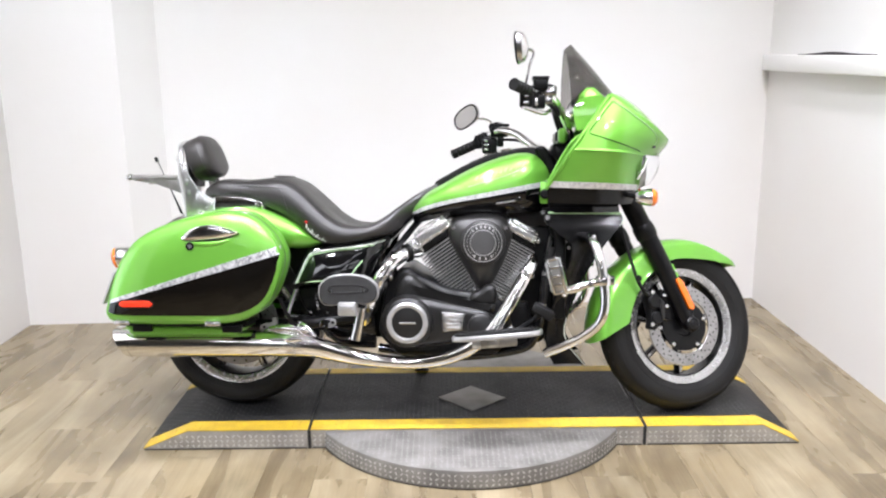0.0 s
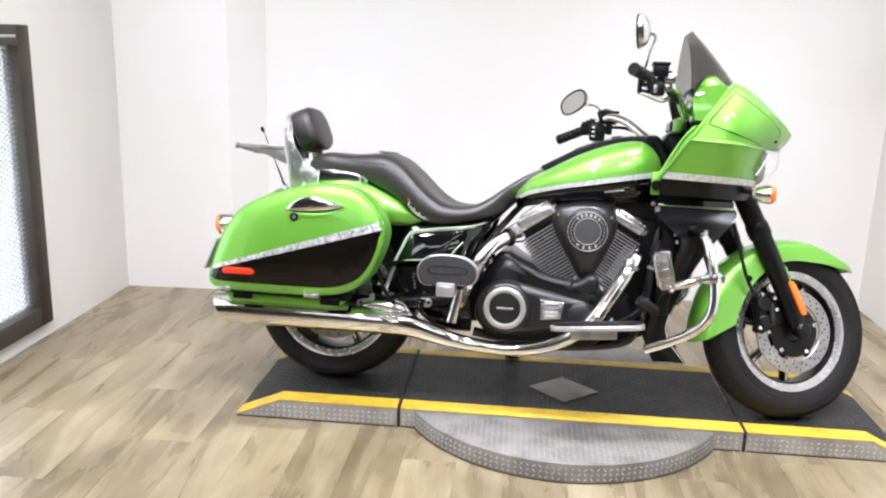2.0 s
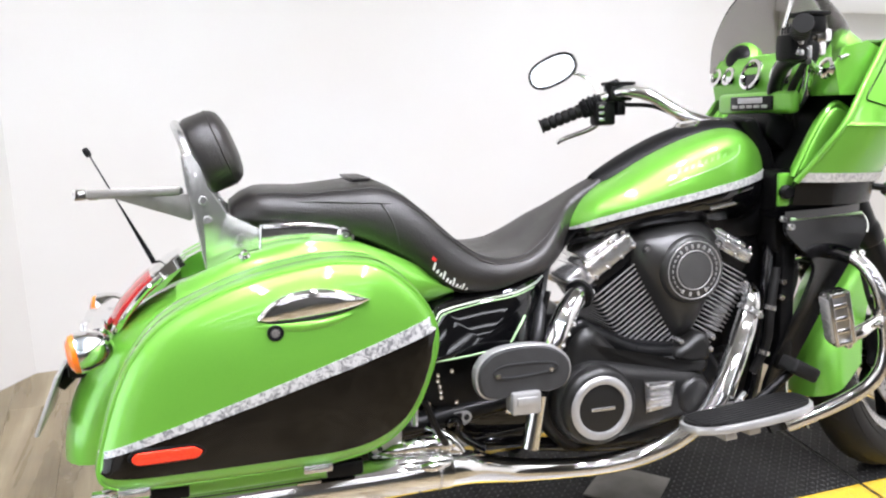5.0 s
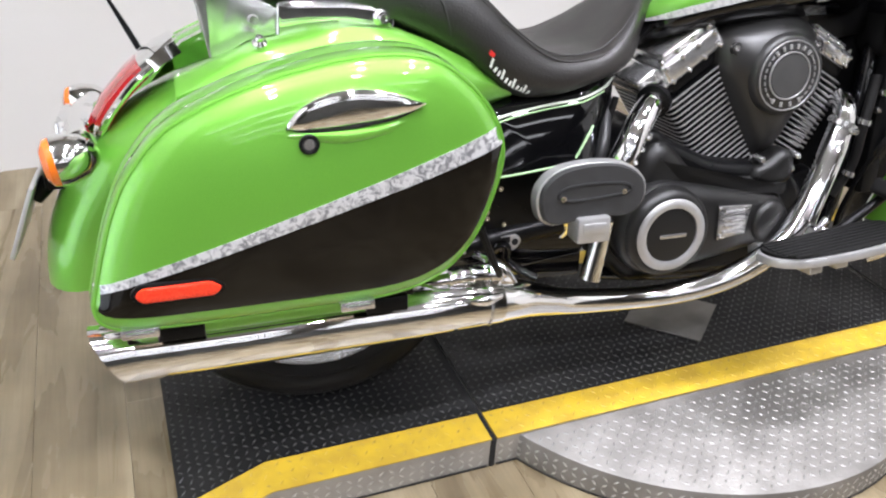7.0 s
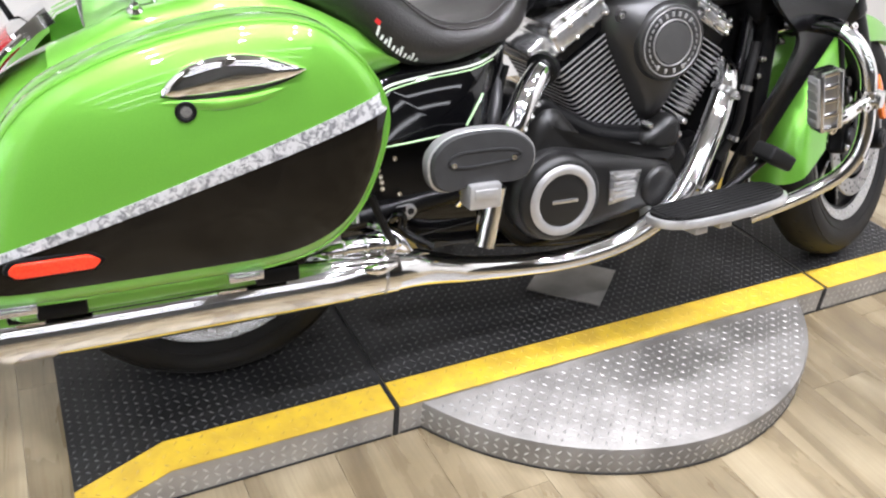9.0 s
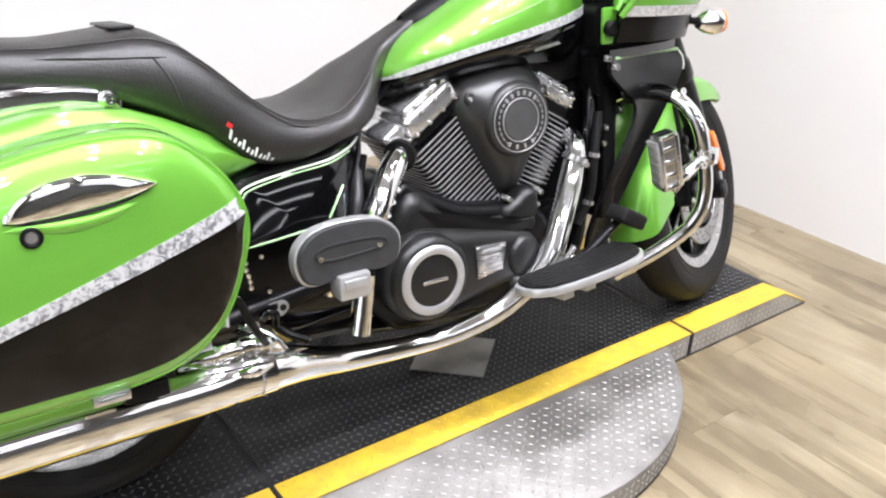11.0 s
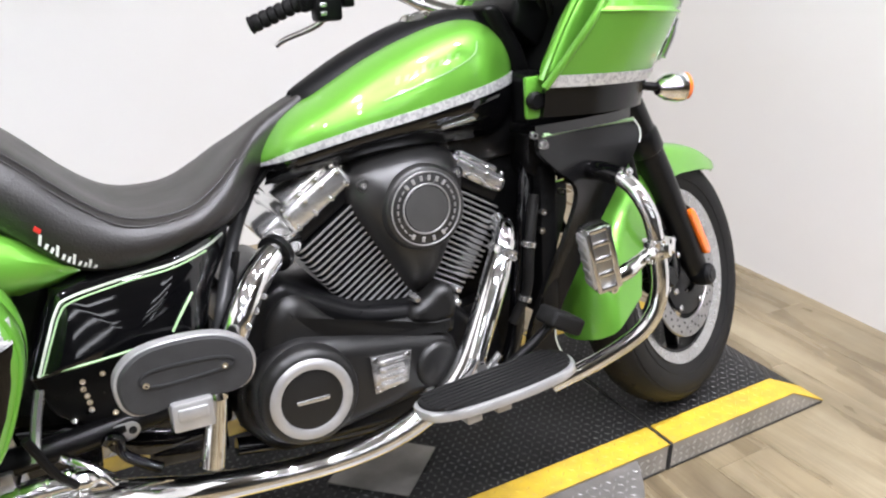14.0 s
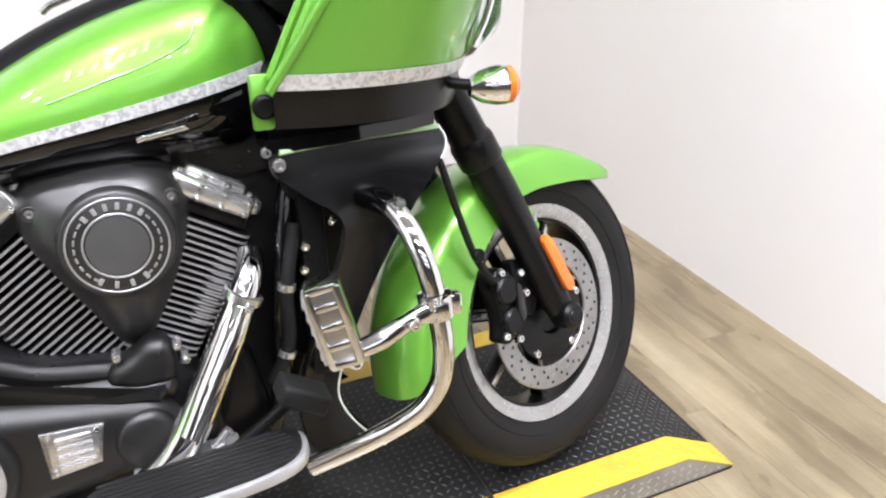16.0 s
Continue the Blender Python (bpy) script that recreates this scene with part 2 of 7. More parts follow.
def part(name, bm, material, parent=None, label="", m=None, sharp=40, fix=True):
    if fix:
        bmesh.ops.recalc_face_normals(bm, faces=bm.faces)
    finish(bm, sharp)
    me = bpy.data.meshes.new(name)
    bm.to_mesh(me)
    bm.free()
    for mm in material if isinstance(material, (list, tuple)) else [material]:
        me.materials.append(mm)
    ob = new(name, me)
    if parent is not None:
        ob.parent = parent
    if m is not None:
        ob.matrix_basis = m
    if label:
        tagged(ob, label)
    return ob


def parts(name, bms, material, parent=None, label="", m=None):
    """The same part several times, each an object of its own."""
    return [part(name, bm, material, parent, label, m) for bm in bms]


def merge(*bms):
    out = bmesh.new()
    for b in bms:
        me = bpy.data.meshes.new("tmp")
        b.to_mesh(me)
        b.free()
        out.from_mesh(me)
        bpy.data.meshes.remove(me)
    return out


def moved(bm, m):
    bmesh.ops.transform(bm, matrix=m, verts=bm.verts)
    return bm


def box(x0, x1, y0, y1, z0, z1, bev=0.003, seg=2):
    bm = bmesh.new()
    bmesh.ops.create_cube(bm, size=1, matrix=Matrix.Translation(((x0 + x1) / 2, (y0 + y1) / 2, (z0 + z1) / 2)) @ Matrix.Diagonal((x1 - x0, y1 - y0, z1 - z0, 1)))
    if bev:
        bmesh.ops.bevel(bm, geom=bm.edges[:], offset=bev, segments=seg, profile=0.5, affect="EDGES")
    return bm


def align(p, axis):
    return Matrix.Translation(p) @ Vector(axis).to_track_quat("Z", "Y").to_matrix().to_4x4()


def lathe(profile, p, axis, seg=40, closed=False):
    """profile: (radius, height) along axis."""
    bm = bmesh.new()
    m = align(p, axis)
    rings = []
    for r, h in profile:
        if r < 1e-6:
            rings.append([bm.verts.new(m @ Vector((0, 0, h)))])
        else:
            rings.append([bm.verts.new(m @ Vector((r * math.cos(2 * math.pi * k / seg), r * math.sin(2 * math.pi * k / seg), h))) for k in range(seg)])
    pairs = list(zip(rings, rings[1:])) + ([(rings[-1], rings[0])] if closed else [])
    for a, b in pairs:
        for k in range(seg):
            j = (k + 1) % seg
            if len(a) == 1 and len(b) == 1:
                continue
            if len(a) == 1:
                bm.faces.new((a[0], b[j], b[k]))
            elif len(b) == 1:
                bm.faces.new((a[k], a[j], b[0]))
            else:
                bm.faces.new((a[k], a[j], b[j], b[k]))
    return bm


def disc(p, axis, r, h, bev=0.002, seg=32):
    return lathe([(0, 0), (r, 0), (r, h - bev), (r - bev, h), (0, h)], p, axis, seg)


def bolt(p, axis, r=0.006, h=0.006):
    return lathe([(r, 0), (r, h * 0.7), (r * 0.8, h), (r * 0.45, h), (r * 0.45, h * 0.5), (0, h * 0.5)], p, axis, 10)


def ring(p, axis, r0, r1, h, seg=48):
    b = min(0.002, (r1 - r0) * 0.25)
    return lathe([(r0, 0), (r1, 0), (r1, h - b), (r1 - b, h), (r0 + b, h), (r0, h - b)], p, axis, seg, closed=True)


def spline(pts, n=6, closed=False):
    out = []
    P = [Vector(p) for p in pts]
    N = len(P)
    rng = range(N) if closed else range(N - 1)
    for i in rng:
        p0 = P[(i - 1) % N] if closed or i > 0 else P[0] * 2 - P[1]
        p1, p2 = P[i], P[(i + 1) % N]
        p3 = P[(i + 2) % N] if closed or i + 2 < N else P[-1] * 2 - P[-2]
        for k in range(n):
            t = k / n
            out.append(0.5 * (2 * p1 + (p2 - p0) * t + (2 * p0 - 5 * p1 + 4 * p2 - p3) * t * t + (3 * p1 - p0 - 3 * p2 + p3) * t ** 3))
    if not closed:
        out.append(P[-1])
    return out


def lerp_list(vals, u):
    x = u * (len(vals) - 1)
    i = min(int(x), len(vals) - 2)
    return vals[i] + (vals[i + 1] - vals[i]) * (x - i)


def tube(pts, r, seg=14, n=6, closed=False, cap=True):
    P = spline(pts, n, closed) if n > 1 else [Vector(p) for p in pts]
    radii = r if isinstance(r, (list, tuple)) else [r, r]
    bm = bmesh.new()
    rings = []
    t0 = (P[1] - P[0]).normalized()
    nrm = t0.orthogonal().normalized()
    N = len(P)
    for i, p in enumerate(P):
        if closed:
            t = (P[(i + 1) % N] - P[i - 1]).normalized()
        else:
            t = (P[min(i + 1, N - 1)] - P[max(i - 1, 0)]).normalized()
        nrm = (nrm - t * nrm.dot(t)).normalized()
        bi = t.cross(nrm)
        rad = lerp_list(radii, i / (N - 1))
        rings.append([bm.verts.new(p + (nrm * math.cos(2 * math.pi * k / seg) + bi * math.sin(2 * math.pi * k / seg)) * rad) for k in range(seg)])
    for a, b in list(zip(rings, rings[1:])) + ([(rings[-1], rings[0])] if closed else []):
        for k in range(seg):
            j = (k + 1) % seg
            bm.faces.new((a[k], a[j], b[j], b[k]))
    if cap and not closed:
        bm.faces.new(rings[0][::-1])
        bm.faces.new(rings[-1])
    return bm


def round_poly(pts, r=0.01, seg=4):
    out = []
    N = len(pts)
    for i in range(N):
        a, b, c = Vector(pts[i - 1]), Vector(pts[i]), Vector(pts[(i + 1) % N])
        da, dc = (a - b), (c - b)
        k = min(r, da.length * 0.45, dc.length * 0.45)
        p, q = b + da.normalized() * k, b + dc.normalized() * k
        for s in range(seg + 1):
            t = s / seg
            out.append((1 - t) ** 2 * p + 2 * t * (1 - t) * b + t * t * q)
    return out


def plate(poly, y0, y1, bev=0.004, seg=2, r=0.0):
    """A polygon in (x, z), thick from y0 (far) to y1 (near); edges of both faces bevelled."""
    P = round_poly(poly, r) if r else [Vector(p) for p in poly]
    area = sum(a.x * b.y - b.x * a.y for a, b in zip(P, P[1:] + P[:1]))
    if area < 0:
        P = P[::-1]
    N = len(P)
    nor = []
    for i in range(N):
        e = (P[(i + 1) % N] - P[i - 1])
        nor.append(Vector((-e.y, e.x)).normalized() if e.length > 1e-9 else Vector((0, 0)))
    bm = bmesh.new()
    s = 1 if y1 > y0 else -1
    rows = []
    prof = [(bev * (1 - math.sin(k / seg * math.pi / 2)), y0 + s * bev * (1 - math.cos(k / seg * math.pi / 2))) for k in range(seg + 1)]
    prof += [(bev * (1 - math.cos(k / seg * math.pi / 2)), y1 - s * bev * (1 - math.sin(k / seg * math.pi / 2))) for k in range(seg + 1)]
    for ins, y in prof:
        rows.append([bm.verts.new((p.x + q.x * ins, y, p.y + q.y * ins)) for p, q in zip(P, nor)])
    for a, b in zip(rows, rows[1:]):
        for k in range(N):
            j = (k + 1) % N
            bm.faces.new((a[k], a[j], b[j], b[k]))
    bm.faces.new(rows[0])
    bm.faces.new(rows[-1][::-1])
    bmesh.ops.triangulate(bm, faces=[f for f in bm.faces if len(f.verts) > 4])
    return bm


def pillow(outline, prof, center):
    """Rings of a closed (x, z) outline scaled about center: prof rows are (scale, y); ends in a point."""
    bm = bmesh.new()
    c = Vector(center)
    rows = []
    for sc, y in prof:
        if sc < 1e-6:
            rows.append([bm.verts.new((c.x, y, c.y))])
        else:
            rows.append([bm.verts.new((c.x + (p[0] - c.x) * sc, y, c.y + (p[1] - c.y) * sc)) for p in outline])
    for a, b in zip(rows, rows[1:]):
        N = len(a)
        for k in range(N):
            j = (k + 1) % N
            if len(b) == 1:
                bm.faces.new((a[k], a[j], b[0]))
            else:
                bm.faces.new((a[k], a[j], b[j], b[k]))
    return bm


def loft(rings, caps=True, closed_ring=True):
    bm = bmesh.new()
    rows = [[bm.verts.new(p) for p in r] for r in rings]
    N = len(rows[0])
    for a, b in zip(rows, rows[1:]):
        for k in range(N if closed_ring else N - 1):
            j = (k + 1) % N
            bm.faces.new((a[k], a[j], b[j], b[k]))
    if caps and closed_ring:
        bm.faces.new(rows[0][::-1])
        bm.faces.new(rows[-1])
    return bm


def sheet(f, nu, nv, thick=0.0):
    """A surface f(u, v), both 0 to 1, with thickness."""
    bm = bmesh.new()
    g = [[bm.verts.new(f(i / nu, j / nv)) for j in range(nv + 1)] for i in range(nu + 1)]
    for i in range(nu):
        for j in range(nv):
            bm.faces.new((g[i][j], g[i + 1][j], g[i + 1][j + 1], g[i][j + 1]))
    if thick:
        bm.normal_update()
        bmesh.ops.solidify(bm, geom=bm.faces[:], thickness=thick)
    return bm


def curve1(pts):
    """Smooth function through (x, value) points."""
    xs = [p[0] for p in pts]
    ys = [p[1] for p in pts]

    def f(x):
        if x <= xs[0]:
            return ys[0]
        if x >= xs[-1]:
            return ys[-1]
        i = max(k for k in range(len(xs) - 1) if xs[k] <= x)
        h = xs[i + 1] - xs[i]
        t = (x - xs[i]) / h
        m0 = (ys[i + 1] - ys[i - 1]) / (xs[i + 1] - xs[i - 1]) if i > 0 else (ys[1] - ys[0]) / h
        m1 = (ys[i + 2] - ys[i]) / (xs[i + 2] - xs[i]) if i + 2 < len(xs) else (ys[-1] - ys[-2]) / h
        return (2 * t ** 3 - 3 * t * t + 1) * ys[i] + (t ** 3 - 2 * t * t + t) * h * m0 + (3 * t * t - 2 * t ** 3) * ys[i + 1] + (t ** 3 - t * t) * h * m1
    return f


def thing(name, label, category, m=None, group="", kind=""):
    ob = new(name)
    ob.empty_display_size = 0.1
    if m is not None:
        ob.matrix_basis = m
    return tagged(ob, label, category, group, kind)


MIRROR_Y = Matrix.Diagonal((1, -1, 1, 1))


def flipped(bm):
    bmesh.ops.transform(bm, matrix=MIRROR_Y, verts=bm.verts)
    bmesh.ops.reverse_faces(bm, faces=bm.faces[:])
    return bm

# ---- the room ----
XL, XR = -2.2, 1.8                  # left and right wall faces
YBL, YBR = 4.09, 4.45               # back wall, at the left and right corner
YF, TOP = -2.4, 2.9


def slab(pts, z0, z1):
    """A flat block over a plan of (x, y) points."""
    bm = bmesh.new()
    lo = [bm.verts.new((x, y, z0)) for x, y in pts]
    hi = [bm.verts.new((x, y, z1)) for x, y in pts]
    bm.faces.new(lo[::-1])
    bm.faces.new(hi)
    for k in range(len(pts)):
        j = (k + 1) % len(pts)
        bm.faces.new((lo[k], lo[j], hi[j], hi[k]))
    return bm


BY0 = 1.1                           # where the booth's side walls end
HX0, HX1, HY0, HZ = -7.0, 7.0, -9.0, 3.5
floor = part("floor", slab([(XL - 0.05, YF - 0.1), (XR + 0.1, YF - 0.1), (XR + 0.1, YBR + 0.4), (XL - 0.05, YBR + 0.4)], -0.15, -0.006), SEAM)
tagged(floor, "floor of brown oak-look planks laid lengthwise", "floor", kind="structure")
hall_floor = part("floor_hall", merge(
    slab([(HX0, HY0), (HX1, HY0), (HX1, YF - 0.1), (HX0, YF - 0.1)], -0.16, -0.002),
    slab([(HX0, YF - 0.1), (XL - 0.05, YF - 0.1), (XL - 0.05, YBR + 0.4), (HX0, YBR + 0.4)], -0.16, -0.002),
    slab([(XR + 0.1, YF - 0.1), (HX1, YF - 0.1), (HX1, YBR + 0.4), (XR + 0.1, YBR + 0.4)], -0.16, -0.002)), WOOD)
tagged(hall_floor, "brown wooden floor of the hall around the booth", "floor", kind="structure")
wall_back = part("wall_back", slab([(XL, YBL), (-1.615, 4.125), (-1.462, 4.295), (XR, YBR), (XR + 0.3, YBR + 0.35), (XL - 0.3, YBR + 0.35)], -0.1, TOP), WALL)
tagged(wall_back, "plain white painted back wall with a shallow step", "wall", kind="structure")
wall_right = part("wall_right", slab([(XR, BY0), (XR + 0.3, BY0), (XR + 0.3, YBR + 0.35), (XR, YBR)], -0.1, TOP), WALL)
tagged(wall_right, "plain white painted side wall with a ledge", "wall", kind="structure")
WY0, WY1, WZ0, WZ1 = 1.75, 3.29, 0.07, 1.375
wall_left = part("wall_left", merge(
    slab([(XL - 0.3, BY0), (XL, BY0), (XL, WY0), (XL - 0.3, WY0)], -0.1, TOP),
    slab([(XL - 0.3, WY1), (XL, WY1), (XL, YBL), (XL - 0.3, YBR + 0.35)], -0.1, TOP),
    slab([(XL - 0.3, WY0), (XL, WY0), (XL, WY1), (XL - 0.3, WY1)], -0.1, WZ0),
    slab([(XL - 0.3, WY0), (XL, WY0), (XL, WY1), (XL - 0.3, WY1)], WZ1, TOP)), WALL)
tagged(wall_left, "plain white painted side wall with a low window", "wall", kind="structure")
for nm, pts in (("wall_hall_front", [(HX0, HY0 - 0.3), (HX1, HY0 - 0.3), (HX1, HY0), (HX0, HY0)]), ("wall_hall_back", [(HX0, YBR + 0.4), (HX1, YBR + 0.4), (HX1, YBR + 0.7), (HX0, YBR + 0.7)]),
                ("wall_hall_left", [(HX0 - 0.3, HY0), (HX0, HY0), (HX0, YBR + 0.7), (HX0 - 0.3, YBR + 0.7)]), ("wall_hall_right", [(HX1, HY0), (HX1 + 0.3, HY0), (HX1 + 0.3, YBR + 0.7), (HX1, YBR + 0.7)])):
    tagged(part(nm, slab(pts, -0.1, HZ), HALL), "grey painted wall of the dim hall", "wall", kind="structure")
ceiling = part("ceiling", slab([(HX0 - 0.3, HY0 - 0.3), (HX1 + 0.3, HY0 - 0.3), (HX1 + 0.3, YBR + 0.7), (HX0 - 0.3, YBR + 0.7)], HZ, HZ + 0.15), HALL)
tagged(ceiling, "grey painted hall ceiling", "ceiling", kind="structure")
ledge = part("trim", merge(box(XR - 0.050, XR + 0.01, BY0 + 0.01, 4.425, 1.29, 1.372, 0.006)), TRIM)
tagged(ledge, "deep white painted ledge along the side wall", "ledge", kind="structure")
# thin dark strip on top of the ledge, tapered to both ends
cable = part("cable", tube([(1.772, 4.02, 1.3735), (1.770, 3.86, 1.3760), (1.768, 3.68, 1.3795), (1.769, 3.58, 1.3790), (1.771, 3.45, 1.3760), (1.774, 3.26, 1.3740)], [0.0016, 0.004, 0.0075, 0.007, 0.004, 0.002], 12), RUBBER)
tagged(cable, "thin dark strip lying along the white wall ledge", "cable")

# the low window with a dark frame and wire mesh
window = thing("window_1", "low window with dark bronze frame and wire-mesh frosted glass", "window", Matrix.Translation((XL, 0, 0)), kind="structure")
FW = 0.085
part("window_frame", merge(
    box(-0.05, 0.03, WY1 - FW, WY1, WZ0, WZ1, 0.006),
    box(-0.05, 0.03, WY0, WY0 + FW, WZ0, WZ1, 0.006),
    box(-0.05, 0.028, WY0 + FW - 0.004, WY1 - FW + 0.004, WZ1 - FW, WZ1, 0.006),
    box(-0.05, 0.028, WY0 + FW - 0.004, WY1 - FW + 0.004, WZ0, WZ0 + FW, 0.006)), FRAME_DARK, window)
part("frame_strip", box(0.027, 0.034, WY0 + FW, WY1 - FW - 0.02, WZ1 - 0.052, WZ1 - 0.040, 0.002), ALLOY, window, "thin bright metal strip")
pane = part("pane", box(-0.032, -0.026, WY0 + FW - 0.01, WY1 - FW + 0.01, WZ0 + FW - 0.01, WZ1 - FW + 0.01, 0), PANE, window)
pane.visible_shadow = False
MESH_GREY = mat("grey_wire", (0.35, 0.37, 0.40), 0.5, 0.5, vary=0.2)


def wire_mesh():
    bm = bmesh.new()
    y0, y1, z0, z1 = WY0 + FW, WY1 - FW, WZ0 + FW, WZ1 - FW
    for sgn in (1, -1):
        c = -3.0
        while c < 8.0:
            # line z = sgn * 0.55 * y + c, clipped to the opening
            ya, yb = (z0 - c) / (0.55 * sgn), (z1 - c) / (0.55 * sgn)
            a, b = max(min(ya, yb), y0), min(max(ya, yb), y1)
            if b - a > 0.01:
                x = -0.018 if sgn > 0 else -0.0155
                p, q = Vector((x, a, 0.55 * sgn * a + c)), Vector((x, b, 0.55 * sgn * b + c))
                d = (q - p).normalized()
                s = Vector((0, -d.z, d.y)) * 0.0012
                t = Vector((0.0022, 0, 0))
                vs = [bm.verts.new(v) for v in (p - s, p + s, p + t, q - s, q + s, q + t)]
                for f in ((0, 1, 4, 3), (1, 2, 5, 4), (2, 0, 3, 5)):
                    bm.faces.new([vs[k] for k in f])
            c += 0.022
    return bm


tagged(part("wire_mesh", wire_mesh(), MESH_GREY, window, "fine grey diamond wire mesh"), kind="stuff")
backdrop = part("backdrop", slab([(XL - 0.62, 1.4), (XL - 0.6, 1.4), (XL - 0.6, 3.8), (XL - 0.62, 3.8)], 0.0, 1.7), DAY_GLOW)
tagged(backdrop, "bright daylight behind the frosted window", "backdrop", kind="structure")


# ---- ceiling lights ----
def strip_light(x, y, length, turn):
    t = thing("ceiling_light", "long white ceiling strip light, switched on", "light", pose(x, y, HZ, 0, 0, turn), "ceiling strip lights")
    part("housing", box(-length / 2, length / 2, -0.15, 0.15, -0.05, 0, 0.006), TRIM, t)
    part("diffuser", box(-length / 2 + 0.02, length / 2 - 0.02, -0.12, 0.12, -0.075, -0.051, 0.008), STRIP_GLOW, t)
    return t


for ly in (-1.9, -3.6, -5.3, -7.0):
    for lx in (-1.9, 0.9):
        strip_light(lx, ly, 2.3, 0)


def spot_light(x, y, aim):
    """A ceiling spot: white can with a glowing bulb, and its lamp just below."""
    t = thing("ceiling_spot", "small white ceiling spotlight, switched on", "light", pose(x, y, HZ), "ceiling spotlights")
    part("can", lathe([(0.07, 0), (0.07, -0.08), (0.064, -0.08), (0.064, -0.03), (0, -0.03)], (0, 0, 0), (0, 0, 1), 24), TRIM, t)
    part("bulb", lathe([(0.03, -0.032), (0.052, -0.06), (0.056, -0.085), (0.042, -0.11), (0, -0.118)], (0, 0, 0), (0, 0, 1), 16), BULB_GLOW, t)
    data = bpy.data.lights.new("spot_lamp", "SPOT")
    data.energy, data.spot_size, data.spot_blend, data.shadow_soft_size, data.color = SPOT * {-1.55: 1.2, 1.15: 1.3}.get(x, 1.0), radians(104), 0.7, 0.06, (0.935, 0.94, 1.05)
    lamp = new("spot_lamp", data)
    lamp.matrix_basis = look((x, y, HZ - 0.14), aim)


for bx in (-1.55, -0.5, 0.5, 1.15):
    for by in (0.0, 1.35, 2.6):
        spot_light(bx, by, ({-1.55: -2.1, 1.15: 1.75}.get(bx, bx * 0.8), by + 0.5, 0))

# ---- the turntable ramp ----
RY0, RY1, RH = 2.61, 3.205, 0.075
RX = (-1.083, -0.92, -0.478, 0.742, 1.17, 1.305)      # tip, bend, joint, joint, bend, tip


def ramp_z(x):
    return float(np.interp(x, (RX[0], RX[1], RX[4], RX[5]), (0.008, RH, RH, 0.008)))


def ramp_body(xs, inset=0.0):
    """A block along x with the ramp's top line."""
    rings = []
    for x in xs:
        z = ramp_z(x) - 0.002
        rings.append([(x, RY0 + inset, 0), (x, RY1, 0), (x, RY1, z), (x, RY0 + inset, z)])
    return loft(rings)


def top_sheet(xs, y0, y1, lift, thick=0.002):
    rings = []
    for x in xs:
        z = ramp_z(x) + lift
        rings.append([(x, y0, z - thick), (x, y1, z - thick), (x, y1, z), (x, y0, z)])
    return loft(rings)


def lug(bm, p, ux, uy, n, ln=0.011, wd=0.0035, h=0.0016):
    """One raised bar of tread plate at p; ux along it, n its normal."""
    a, b = [bm.verts.new(p + ux * s * ln) for s in (-1, 1)]
    c, d = [bm.verts.new(p + uy * s * wd) for s in (-1, 1)]
    e, f = [bm.verts.new(p + ux * s * ln * 0.5 + n * h) for s in (-1, 1)]
    for face in ((a, c, e), (c, f, e), (c, b, f), (b, d, f), (d, e, f), (d, a, e)):
        bm.faces.new(face)


def lugs(frames, turn=45, size=1.0):
    bm = bmesh.new()
    for p, ux, uy, n, odd in frames:
        ang = radians(turn if odd else -turn)
        a = ux * math.cos(ang) + uy * math.sin(ang)
        b = -ux * math.sin(ang) + uy * math.cos(ang)
        lug(bm, p, a, b, n, 0.011 * size, 0.0036 * size, 0.0017 * size)
    return bm


def flat_frames(x0, x1, y0, y1, zf, step=0.024, inside=None):
    out = []
    i = 0
    x = x0 + step * 0.6
    while x < x1 - step * 0.5:
        j = 0
        y = y0 + step * 0.6
        while y < y1 - step * 0.4:
            if inside is None or inside(x, y):
                z = zf(x)
                s = (zf(x + 0.002) - zf(x - 0.002)) / 0.004
                ux = Vector((1, 0, s)).normalized()
                out.append((Vector((x, y, z)), ux, Vector((0, 1, 0)), ux.cross(Vector((0, 1, 0))), (i + j) % 2))
            y += step
            j += 1
        x += step
        i += 1
    return out


def side_frames(x0, x1, y, step=0.024):
    out = []
    i = 0
    x = x0 + step * 0.6
    while x < x1 - step * 0.4:
        j = 0
        z = 0.014
        while z < ramp_z(x) - 0.010:
            out.append((Vector((x, y, z)), Vector((1, 0, 0)), Vector((0, 0, 1)), Vector((0, -1, 0)), (i + j) % 2))
            z += step * 0.85
            j += 1
        x += step
        i += 1
    return out


TAPE = 0.075


